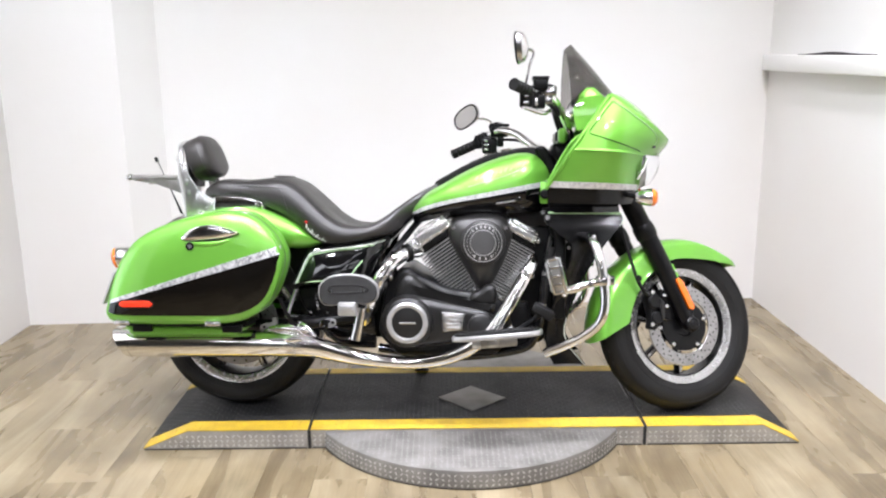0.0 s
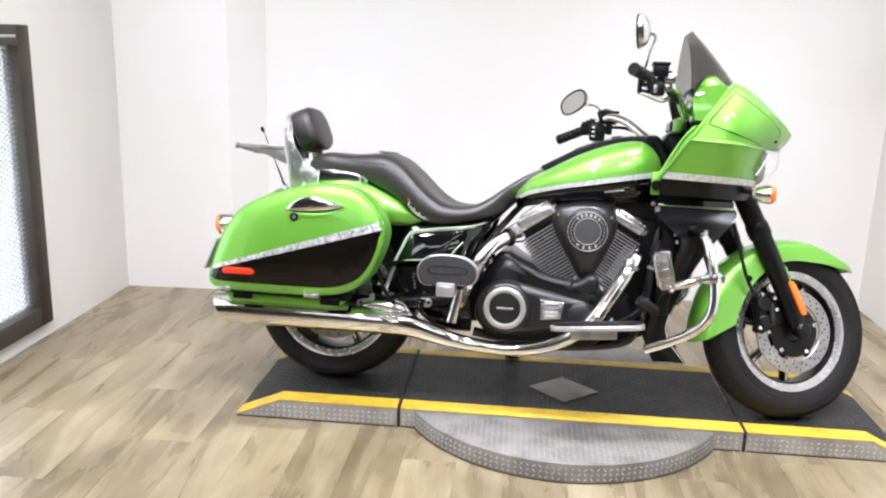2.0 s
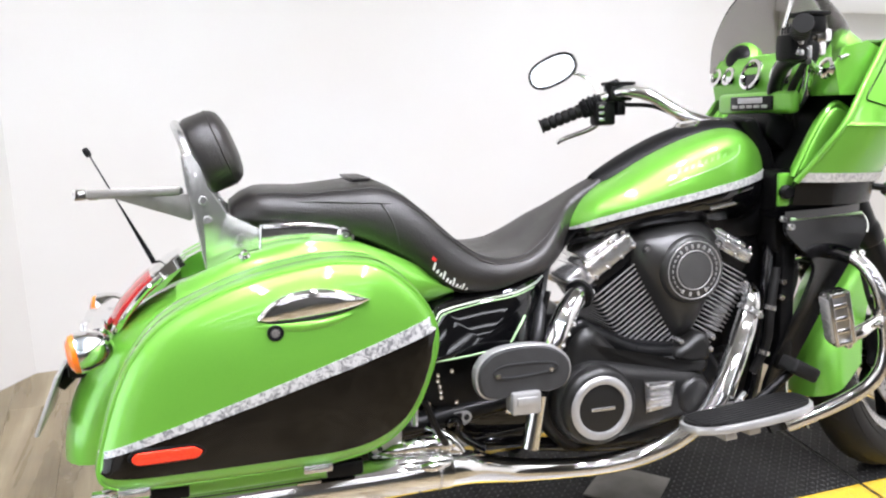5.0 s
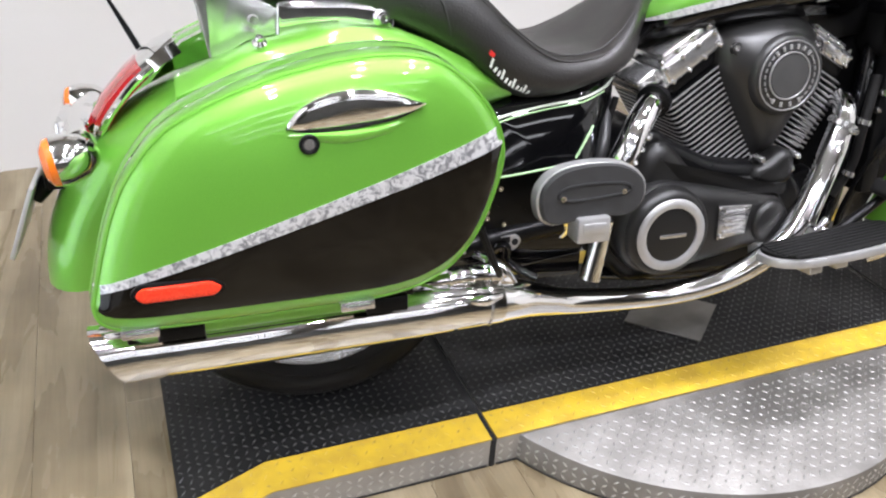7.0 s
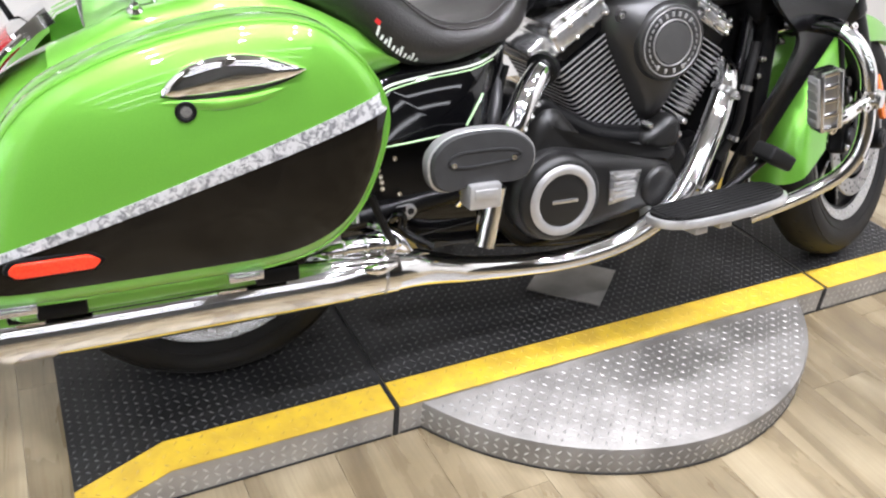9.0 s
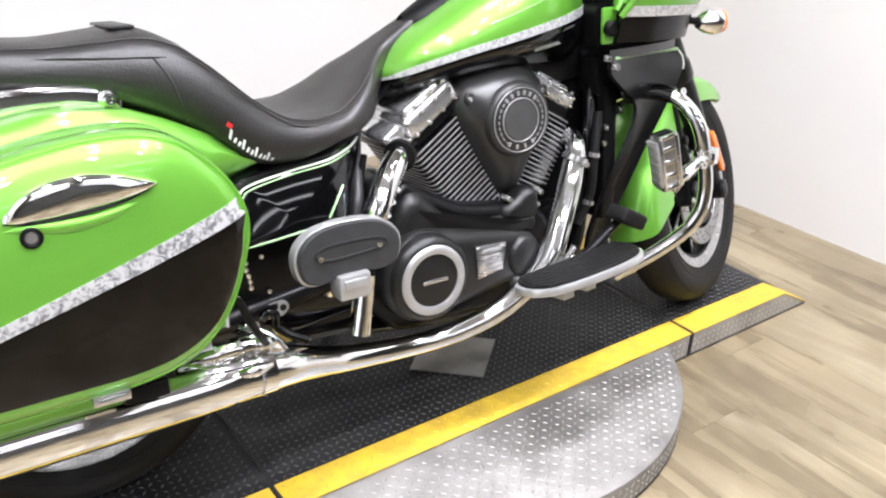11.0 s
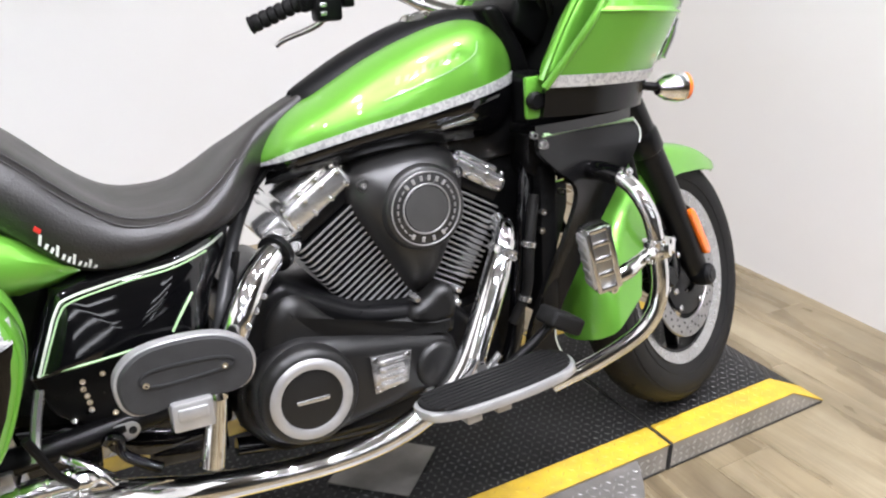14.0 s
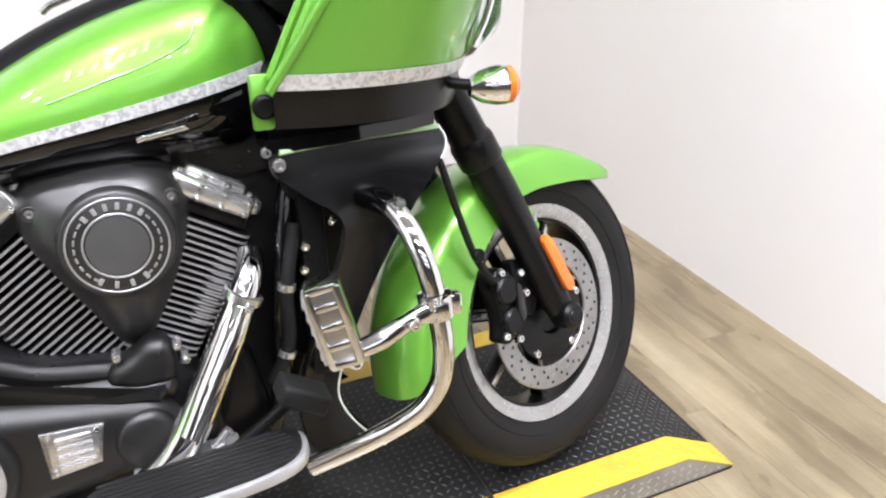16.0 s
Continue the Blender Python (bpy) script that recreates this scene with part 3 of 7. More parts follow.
def ramp_section(name, label, xs):
    t = thing(name, label, "ramp", group="turntable ramp sections")
    part("body", ramp_body(xs), SIDE_PLATE, t, "bare tread-plate metal sides")
    # black strip drawn as the contact shadow at the foot of the side
    part("base_shade", box(xs[0] + 0.004, xs[-1] - 0.004, RY0 - 0.0022, RY0 + 0.01, 0.0006, 0.0045, 0), SEAM, t, "dark strip drawn as the shadow along the floor")
    part("deck", top_sheet(xs, RY0 + TAPE, RY1 - 0.055, 0.0), RAMP_TOP, t, "dark coated tread-plate deck")
    part("edge_strip", top_sheet(xs, RY0 - 0.002, RY0 + TAPE, 0.001, 0.003), YELLOW, t, "yellow painted safety edge")
    part("edge_strip", top_sheet(xs, RY1 - 0.055, RY1 + 0.002, 0.001, 0.003), YELLOW, t, "yellow painted safety edge")
    x0, x1 = xs[0], xs[-1]
    tagged(part("deck_tread", lugs(flat_frames(x0, x1, RY0 + TAPE, RY1 - 0.055, lambda x: ramp_z(x), 0.018), size=0.70), DECK_LUG, t, fix=False), kind="stuff")
    tagged(part("edge_tread", lugs(flat_frames(x0, x1, RY0, RY0 + TAPE, lambda x: ramp_z(x) + 0.001), size=0.7), YELLOW_WORN, t, fix=False), kind="stuff")
    tagged(part("side_tread", lugs(side_frames(x0, x1, RY0, 0.021), size=0.76), SIDE_LUG, t, fix=False), kind="stuff")
    return t


G = 0.006
ramp_section("ramp_section", "sloped end ramp, dark tread plate with yellow edges", [RX[0], RX[1], RX[2] - G])
mid = ramp_section("ramp_section", "flat middle ramp section, dark tread plate with yellow edges", [RX[2] + G, RX[3] - G])
ramp_section("ramp_section", "sloped end ramp, dark tread plate with yellow edges", [RX[3] + G, RX[4], RX[5]])
part("edge_bead", box(RX[3] - G - 0.0045, RX[3] - G - 0.0015, RY0 + 0.25, RY1 - 0.055, RH - 0.001, RH + 0.001, 0), BARE_EDGE, mid, "worn bare metal edge")
for jx in (RX[2], RX[3]):
    tagged(part("joint_strip", box(jx - G + 0.001, jx + G - 0.001, RY0 - 0.003, RY1, 0.001, RH - 0.004, 0), SEAM), "black rubber joint between two ramp sections", "joint strip", "ramp joints")

plaque = part("deck_plate", plate([(-0.012, 2.878), (0.121, 2.752), (0.254, 2.868), (0.123, 2.992)], 0, 0.004, 0.001), PLATE_METAL)
plaque.data.transform(Matrix(((1, 0, 0, 0), (0, 0, 1, 0), (0, 1, 0, RH + 0.0008), (0, 0, 0, 1))))
tagged(plaque, "bare metal diamond-shaped plate on the dark deck", "metal plate")

# the round turntable
DX, DY, DR, DH = 0.11, 2.905, 0.607, 0.068
turn = thing("turntable", "round bare tread-plate turntable disc under the ramp", "turntable", Matrix.Translation((DX, DY, 0)))
part("disc", lathe([(0, 0.004), (DR, 0.004), (DR, DH - 0.004), (DR - 0.0015, DH - 0.001), (DR - 0.004, DH), (0, DH)], (0, 0, 0), (0, 0, 1), 120), PLATE_METAL, turn)
# black band drawn as the shadow line under the disc
part("base_shade", lathe([(0, 0.0005), (DR + 0.002, 0.0005), (DR + 0.002, 0.0038), (0, 0.0038)], (0, 0, 0), (0, 0, 1), 90), SEAM, turn)
fr = flat_frames(-DR, DR, -DR, RY0 - DY, lambda x: DH, 0.0195, lambda x, y: x * x + y * y < (DR - 0.012) ** 2)
tagged(part("disc_tread", lugs(fr, size=0.62), LUG_BRIGHT, turn, fix=False), kind="stuff")
rim = []
for k in range(184):
    a = 2 * math.pi * k / 184
    if math.sin(a) < -0.3:
        for j, z in enumerate((0.014, 0.0315, 0.049)):
            nrm = Vector((math.cos(a), math.sin(a), 0))
            rim.append((nrm * DR + Vector((0, 0, z)), Vector((-math.sin(a), math.cos(a), 0)), Vector((0, 0, 1)), nrm, (k + j) % 2))
tagged(part("rim_tread", lugs(rim, size=0.76), SIDE_LUG, turn, fix=False), kind="stuff")

# ---- the motorcycle: x forward, y to its left, z up, from the rear tyre's contact ----
bike = thing("motorcycle", "lime green and black touring motorcycle leaning on its side stand", "motorcycle", pose(-0.77, 2.885, 0.075, -8.5, 0, -4.0))
AX = Vector((1.29, 0, 1.0))                                     # a point of the steering axis
AXD = Vector((-0.462, 0, 0.887)).normalized()
STEER = Matrix.Translation(AX) @ Matrix.Rotation(radians(24), 4, AXD) @ Matrix.Translation(-AX + Vector((-0.004, 0.025, 0)))
NEAR = Vector((0, -1, 0))


# -- wheels --
def wheel(name, cx, cz, tyre_r, half, rim_r, m=None, phase=0.25):
    c = Vector((cx, 0, cz))
    ax = (0, 1, 0)
    w = half
    rr = rim_r
    rim_prof = [(rr - 0.028, -w * 0.62), (rr - 0.004, -w * 0.78), (rr + 0.004, -w * 0.80), (rr + 0.006, -w * 0.72), (rr - 0.006, -w * 0.66), (rr - 0.016, -w * 0.5),
                (rr - 0.020, 0), (rr - 0.016, w * 0.5), (rr - 0.006, w * 0.66), (rr + 0.006, w * 0.72), (rr + 0.004, w * 0.80), (rr - 0.004, w * 0.78), (rr - 0.028, w * 0.62), (rr - 0.034, 0)]
    base = part(name, lathe(rim_prof, c, ax, 72, closed=True), BLACK_SATIN, bike, "black cast wheel with a polished rim edge", m)
    for sg in (-1, 1):
        part("rim_lip", lathe([(rr - 0.024, sg * w * 0.58), (rr - 0.022, sg * w * 0.67), (rr - 0.004, sg * w * 0.80), (rr + 0.005, sg * w * 0.83), (rr + 0.007, sg * w * 0.74), (rr - 0.008, sg * w * 0.64)], c, ax, 72, closed=True), WHEEL_ALLOY, base, "polished alloy rim edge")
    tr = tyre_r
    th = tr - rr
    prof = [(rr + 0.002, -w * 0.70), (rr + th * 0.18, -w * 0.86), (rr + th * 0.42, -w * 0.99), (rr + th * 0.58, -w), (rr + th * 0.78, -w * 0.90), (rr + th * 0.80, -w * 0.87), (rr + th * 0.93, -w * 0.62),
            (tr - 0.002, -w * 0.3), (tr, 0), (tr - 0.002, w * 0.3), (rr + th * 0.93, w * 0.62), (rr + th * 0.80, w * 0.87), (rr + th * 0.78, w * 0.90), (rr + th * 0.58, w), (rr + th * 0.42, w * 0.99), (rr + th * 0.18, w * 0.86), (rr + 0.002, w * 0.70)]
    part("tyre", lathe(prof, c, ax, 96), TYRE, base, "worn black rubber tyre")
    # fine moulded rings on the sidewall
    parts("sidewall_ring", [*[tube([(cx + r * math.cos(a), -w * k, cz + r * math.sin(a)) for a in np.linspace(0, 2 * math.pi, 72, endpoint=False)], 0.0012, 5, 1, True) for r, k in ((rr + th * 0.30, 0.935), (rr + th * 0.72, 0.945))]], TYRE, base)
    # tread grooves: dark narrow bars
    bm = bmesh.new()
    for k in range(44):
        a = 2 * math.pi * k / 44
        for s in (-1, 1):
            g = box(-0.003, 0.003, -0.010, 0.010, -0.001, 0.0006, 0)
            g2 = moved(g, Matrix.Translation(c) @ Matrix.Rotation(-a, 4, "Y") @ Matrix.Translation((tr - 0.0022, s * w * 0.26, 0)) @ Matrix.Rotation(radians(90), 4, "Y") @ Matrix.Rotation(radians(30 * s), 4, "Z"))
            bm = merge(bm, g2)
    tagged(part("tread_grooves", bm, SEAM, base), kind="stuff")
    # spokes
    for k in range(7):
        a = 2 * math.pi * k / 7 + phase
        sp = box(0.03, rr - 0.022, -0.016, 0.016, -0.011, 0.011, 0.004)
        part("spoke", moved(sp, Matrix.Translation(c) @ Matrix.Rotation(-a, 4, "Y")), BLACK_SATIN, base)
        part("spoke_face", moved(box(0.05, rr - 0.024, -0.0175, -0.0155, -0.006, 0.006, 0.0008), Matrix.Translation(c) @ Matrix.Rotation(-a, 4, "Y")), WHEEL_ALLOY, base)
    part("hub", lathe([(0.0, -0.06), (0.035, -0.06), (0.045, -0.05), (0.05, -0.03), (0.042, 0), (0.05, 0.03), (0.035, 0.06), (0, 0.06)], c, ax, 32), BLACK_SATIN, base)
    return base, c


def brake_disc(parent, c, y, r0, r1):
    d = part("brake_disc", ring(c + Vector((0, y, 0)), NEAR, r0, r1, 0.005, 64), DISC_STEEL, parent, "drilled steel brake disc")
    holes = bmesh.new()
    for k in range(60):
        a = 2 * math.pi * k / 60
        r = r0 + (r1 - r0) * (0.25, 0.5, 0.75)[k % 3]
        holes = merge(holes, disc(c + Vector((r * math.cos(a), y - 0.0042, r * math.sin(a))), NEAR, 0.0035, 0.0012, 0.0002, 8))
    tagged(part("drilled_pattern", holes, SEAM, parent), kind="stuff")
    part("disc_carrier", lathe([(0.04, 0), (r0 - 0.012, 0.0), (r0 - 0.012, 0.006), (0.05, 0.012), (0.04, 0.012)], c + Vector((0, y + 0.001, 0)), NEAR, 40), BLACK_SATIN, parent)
    for k in range(5):
        a = 2 * math.pi * k / 5 + 0.3
        part("carrier_bolt", bolt(c + Vector(((r0 - 0.02) * math.cos(a), y - 0.006, (r0 - 0.02) * math.sin(a))), NEAR, 0.008, 0.006), CHROME_WORN, parent)


rear, rc = wheel("rear_wheel", 0.0, 0.318, 0.318, 0.088, 0.227, None, 0.66)
brake_disc(rear, rc, -0.078, 0.100, 0.158)
front, fc = wheel("front_wheel", 1.682, 0.313, 0.313, 0.059, 0.211, STEER)
brake_disc(front, fc, -0.058, 0.105, 0.150)


# -- front mudguard --
def guard_profile(a):
    """Radius outside, radius of the side's lower edge and half width, by the angle round the axle (90 is up)."""
    R = curve1([(41, 0.350), (50, 0.338), (60, 0.331), (95, 0.330), (125, 0.335), (150, 0.347), (175, 0.362), (200, 0.372)])(a)
    r = curve1([(41, 0.343), (50, 0.308), (57, 0.286), (78, 0.256), (105, 0.250), (122, 0.242), (150, 0.235), (175, 0.240), (200, 0.262)])(a)
    w = curve1([(41, 0.030), (46, 0.056), (52, 0.070), (70, 0.080), (110, 0.082), (150, 0.080), (200, 0.078)])(a)
    return R, r, w


def mudguard(u, v):
    a = 41 + (148 - 12 * abs(2 * v - 1) ** 2) * u
    R, r, w = guard_profile(a)
    t = 2 * v - 1
    s = abs(t)
    if s < 0.5:
        q = s / 0.5
        y, rad = w * 0.94 * math.sin(q * math.pi / 2) ** 0.9, R - (R - r) * 0.34 * (1 - math.cos(q * math.pi / 2))
    else:
        q = (s - 0.5) / 0.5
        y, rad = w * (0.94 + 0.06 * math.sin(q * math.pi / 2)), R - (R - r) * (0.34 + 0.66 * q)
    aa = radians(a)
    return Vector((fc.x + rad * math.cos(aa), math.copysign(y, t), fc.z + rad * math.sin(aa)))


fguard = part("front_mudguard", sheet(mudguard, 48, 24, 0.004), GREEN, bike, "glossy lime green front mudguard", STEER, 60)


def guard_line(v, a0, a1, lift=0.0015):
    out = []
    for a in np.linspace(a0, a1, 28):
        p = mudguard((a - 41) / (148 - 12 * abs(2 * v - 1) ** 2), v)
        d = Vector((p.x - fc.x, 0, p.z - fc.z)).normalized()
        out.append(p + d * lift * 0.5 + Vector((0, math.copysign(lift, p.y), 0)))
    return out


part("pinstripe", tube(guard_line(0.13, 48, 108), 0.0015, 6, 1), PIN_WHITE, fguard)
part("pinstripe", tube(guard_line(0.045, 45, 104), 0.0014, 6, 1), PIN_GREEN, fguard)
part("edge_bead", tube(guard_line(0.006, 43, 174), 0.0028, 8, 1), GREEN, fguard)
part("guard_bracket", plate([(1.585, 0.50), (1.625, 0.545), (1.65, 0.50), (1.62, 0.45), (1.59, 0.46)], -0.085, -0.098, 0.003, 2, 0.006), GREEN, fguard)
parts("bracket_bolt", [bolt((1.60, -0.098, 0.49), NEAR, 0.006), bolt((1.632, -0.098, 0.515), NEAR, 0.006)], CHROME_WORN, fguard)

# -- fork --
for sgn in (-1, 1):
    y = 0.098 * sgn
    leg = part("fork_leg", tube([(1.440, y, 0.80), (1.475, y, 0.733), (1.555, y, 0.58), (1.612, y, 0.462), (1.658, y, 0.362), (1.680, y, 0.318)], [0.036, 0.036, 0.035, 0.031, 0.030, 0.026], 24, 4), BLACK_SATIN, bike, "satin black fork leg", STEER)
    part("fork_shoulder", lathe([(0.0355, -0.028), (0.040, -0.022), (0.040, 0.018), (0.036, 0.028)], (1.512, y, 0.662), (-0.462, 0, 0.887), 28), BLACK_SATIN, leg)
    part("fork_foot", lathe([(0, -0.012), (0.022, -0.012), (0.027, 0.0), (0.027, 0.03), (0.02, 0.036), (0, 0.036)], (1.676, y * 1.02, 0.318), (0, sgn, 0), 24), BLACK_SATIN, leg)
    part("axle_cap", disc((1.676, y * 1.02 + 0.032 * sgn, 0.318), (0, sgn, 0), 0.013, 0.006), BLACK_SATIN, leg)
    # orange side reflector
    refl = plate([(1.610, 0.478), (1.622, 0.490), (1.639, 0.475), (1.684, 0.382), (1.678, 0.368), (1.662, 0.371)], y + sgn * 0.026, y + sgn * 0.040, 0.003, 2, 0.008)
    part("reflector", refl, ORANGE_LENS, leg, "orange side reflector")
    # caliper behind the leg
    cal = part("caliper", merge(
        plate([(1.508, 0.418), (1.522, 0.444), (1.552, 0.440), (1.575, 0.405), (1.580, 0.362), (1.566, 0.318), (1.540, 0.297), (1.516, 0.304), (1.524, 0.34), (1.518, 0.38)], y * 0.55, y * 0.98, 0.007, 3, 0.012),
        disc((1.538, y * 0.98, 0.402), (0, sgn, 0), 0.027, 0.012, 0.005, 28), disc((1.546, y * 0.98, 0.342), (0, sgn, 0), 0.025, 0.012, 0.005, 28)), BLACK_SATIN, leg, "black brake caliper")
    part("caliper_bridge", plate([(1.556, 0.415), (1.572, 0.405), (1.577, 0.345), (1.562, 0.33), (1.552, 0.36)], y * 0.98, y * 1.12, 0.004, 2, 0.008), BLACK_GLOSS, cal)
    parts("caliper_bolt", [*[bolt((bx, y * 1.02, bz), (0, sgn, 0), 0.0075) for bx, bz in ((1.530, 0.436), (1.578, 0.425), (1.586, 0.385), (1.523, 0.318), (1.556, 0.305), (1.566, 0.378))]], CHROME_WORN, cal)
    part("caliper_bracket", plate([(1.57, 0.45), (1.63, 0.44), (1.655, 0.385), (1.62, 0.33), (1.59, 0.34)], y * 0.6, y * 0.85, 0.004, 2, 0.012), BLACK_SATIN, leg)
    part("brake_hose", tube([(1.395, y * 1.22, 0.70), (1.410, y * 1.24, 0.647), (1.432, y * 1.2, 0.572), (1.462, y * 1.15, 0.486), (1.494, y * 1.13, 0.435), (1.52, y * 1.0, 0.425)], 0.0065, 10), RUBBER, leg)
    part("hose_clip", disc((1.463, y * 1.20, 0.486), (0, sgn, 0), 0.012, 0.010, 0.002, 16), BLACK_PLASTIC, leg)


# -- fairing --
def way(pts):
    """A smooth line through points, 0 to 1."""
    k = [i / (len(pts) - 1) for i in range(len(pts))]
    fx, fy, fz = [curve1(list(zip(k, [p[i] for p in pts]))) for i in range(3)]
    return lambda u: Vector((fx(u), fy(u), fz(u)))


F_LOW = way([(1.161, -0.234, 0.838), (1.25, -0.252, 0.835), (1.34, -0.240, 0.832), (1.42, -0.198, 0.829), (1.470, -0.135, 0.827), (1.497, -0.085, 0.826)])
F_BAND = way([(1.246, -0.289, 0.967), (1.31, -0.307, 0.964), (1.375, -0.304, 0.960), (1.43, -0.275, 0.956), (1.475, -0.226, 0.952), (1.497, -0.195, 0.949)])
F_MID = way([(1.249, -0.283, 0.974), (1.33, -0.299, 0.971), (1.41, -0.283, 0.965), (1.475, -0.224, 0.957), (1.53, -0.142, 0.950), (1.565, -0.06, 0.948), (1.575, 0, 0.947)])
F_TOP = way([(1.370, -0.258, 1.152), (1.43, -0.262, 1.115), (1.49, -0.246, 1.076), (1.545, -0.203, 1.043), (1.588, -0.13, 1.018), (1.612, -0.055, 1.006), (1.618, 0, 1.004)])
F_HOOD = way([(1.376, -0.236, 1.157), (1.40, -0.185, 1.164), (1.42, -0.128, 1.168), (1.435, -0.08, 1.170), (1.441, -0.04, 1.171), (1.445, -0.02, 1.171), (1.445, 0, 1.171)])


def fairing_low(u, v, off=0.0):
    """The band below the crease: v 0 at the stripe, 1 at the crease."""
    p = F_LOW(u).lerp(F_BAND(u), v)
    return p + Vector((0.3 * u * off, -off, 0))


def fairing_side(u, v, off=0.0):
    """The panel above the crease: u from the rear edge to the nose's middle."""
    p = F_MID(u).lerp(F_TOP(u), v)
    k = math.sin(v * math.pi) * 0.007
    d = Vector((u * 0.7, -(1 - u), 0.12)).normalized()
    return p + d * (k + off)


def fairing_hood(u, v):
    p = F_TOP(u).lerp(F_HOOD(u), v)
    return p + Vector((0.25, 0, 0.5)) * (0.014 * math.sin(v * math.pi))


def fairing_shelf(u, v):
    """The narrow step between the band and the panel above it."""
    return fairing_low(min(1.0, u), 1.0).lerp(F_MID(u * 0.62), v)


def both(make):
    return merge(make(), flipped(make()))


fair = part("fairing", merge(both(lambda: sheet(fairing_side, 40, 12, 0.005)), both(lambda: sheet(fairing_low, 28, 8, 0.005)), both(lambda: sheet(fairing_hood, 36, 8, 0.005)), both(lambda: sheet(fairing_shelf, 28, 2, 0.003))), GREEN, bike, "glossy lime green front fairing", None, 28)
for sgn in (1, -1):
    f = (lambda b: b) if sgn == 1 else flipped
    part("stripe", f(sheet(lambda u, v: fairing_low(0.015 + 0.94 * u, 0.165 * v, 0.0035), 30, 3, 0.001)), STRIPE_LIGHT, fair, "silver flecked stripe")
    part("inner_rim", f(tube([F_LOW(0), F_LOW(0).lerp(F_BAND(0), 0.5), F_MID(0), F_MID(0).lerp(F_TOP(0), 0.5), F_TOP(0)], 0.0075, 10, 6)), GREEN, fair)
    part("crease_bead", f(tube([F_BAND(u) for u in np.linspace(0.0, 1.0, 24)], 0.0032, 8, 1)), GREEN, fair)
    part("panel_seam", f(tube([fairing_side(u, v, 0.0008) for u, v in ((0.045, 0.93), (0.035, 0.60), (0.03, 0.34), (0.045, 0.28), (0.10, 0.255), (0.22, 0.20), (0.36, 0.13), (0.50, 0.06))], 0.0018, 6, 5)), BLACK_GLOSS, fair)
    # pale tube stands in for the highlight along the panel's upper seam
    part("panel_glint", f(tube([fairing_side(u, v, 0.0015) for u, v in ((0.05, 0.945), (0.15, 0.93), (0.28, 0.90), (0.42, 0.85), (0.53, 0.74), (0.58, 0.55), (0.585, 0.42))], 0.0016, 6, 5)), PALE_GREEN, fair)
    part("vent_slot", f(moved(box(-0.010, 0.010, -0.003, 0.003, -0.005, 0.005, 0.002), Matrix.Translation(fairing_side(0.60, 0.36, -0.001)) @ Matrix.Rotation(radians(52), 4, "Z"))), BLACK_PLASTIC, fair)

# inner side pockets behind the fairing's rear edge
for sgn in (-1, 1):
    part("inner_pocket", plate([(1.165, 0.85), (1.225, 0.965), (1.27, 1.02), (1.33, 0.99), (1.24, 0.86)], sgn * 0.185, sgn * 0.222, 0.014, 4, 0.03), GREEN, fair, "lime green inner fairing pocket")
    part("pocket_rim", tube([(x, sgn * 0.215, z) for x, z in ((1.165, 0.85), (1.228, 0.966), (1.275, 1.016), (1.325, 0.99))], 0.007, 8), GREEN, fair)
    tab = part("mount_tab", plate([(1.138, 0.780), (1.138, 0.858), (1.180, 0.858), (1.168, 0.780)], sgn * 0.195, sgn * 0.2045, 0.003, 2, 0.006), GREEN, bike, "lime green fairing mounting tab")
    part("tab_knob", disc((1.155, sgn * 0.204, 0.814), (0, sgn, 0), 0.017, 0.016, 0.005), BLACK_PLASTIC, tab)
part("inner_fairing", merge(plate([(1.21, 0.84), (1.28, 0.98), (1.38, 1.10), (1.47, 1.0), (1.44, 0.84)], -0.17, 0.17, 0.02, 3, 0.03)), BLACK_PLASTIC, bike, "black inner fairing")
part("front_core", plate([(1.17, 0.86), (1.44, 0.86), (1.43, 0.78), (1.38, 0.70), (1.30, 0.62), (1.18, 0.66)], -0.145, 0.145, 0.012, 2, 0.02), BLACK_PLASTIC, bike)

# headlamp and nose lens
lens = part("headlamp", loft([[(x, wy * math.sin(a), z + h * math.cos(a)) for a in np.linspace(0, 2 * math.pi, 28, endpoint=False)] for x, z, wy, h in ((1.470, 0.906, 0.180, 0.084), (1.510, 0.911, 0.172, 0.084), (1.550, 0.920, 0.130, 0.072), (1.575, 0.930, 0.080, 0.050), (1.585, 0.936, 0.02, 0.014))]), CLEAR, bike, "clear headlamp lens")
lens.visible_shadow = False
part("lamp_housing", loft([[(x, wy * math.sin(a), z + h * math.cos(a)) for a in np.linspace(0, 2 * math.pi, 28, endpoint=False)] for x, z, wy, h in ((1.476, 0.908, 0.17, 0.080), (1.486, 0.910, 0.17, 0.080))]), SILVER, lens, "silver headlamp housing")
part("reflector_bowl", lathe([(0.0, -0.05), (0.04, -0.045), (0.066, -0.022), (0.076, 0.0), (0.078, 0.0), (0.066, -0.027), (0.04, -0.05), (0, -0.055)], (1.520, 0, 0.918), (1, 0, 0), 32), CHROME, lens)
parts("nose_trim", [*[tube([(1.478, s * 0.180, 0.866), (1.500, s * 0.178, 0.902), (1.514, s * 0.176, 0.938)], 0.006, 8) for s in (-1, 1)]], CHROME, lens, "chrome headlamp trim")


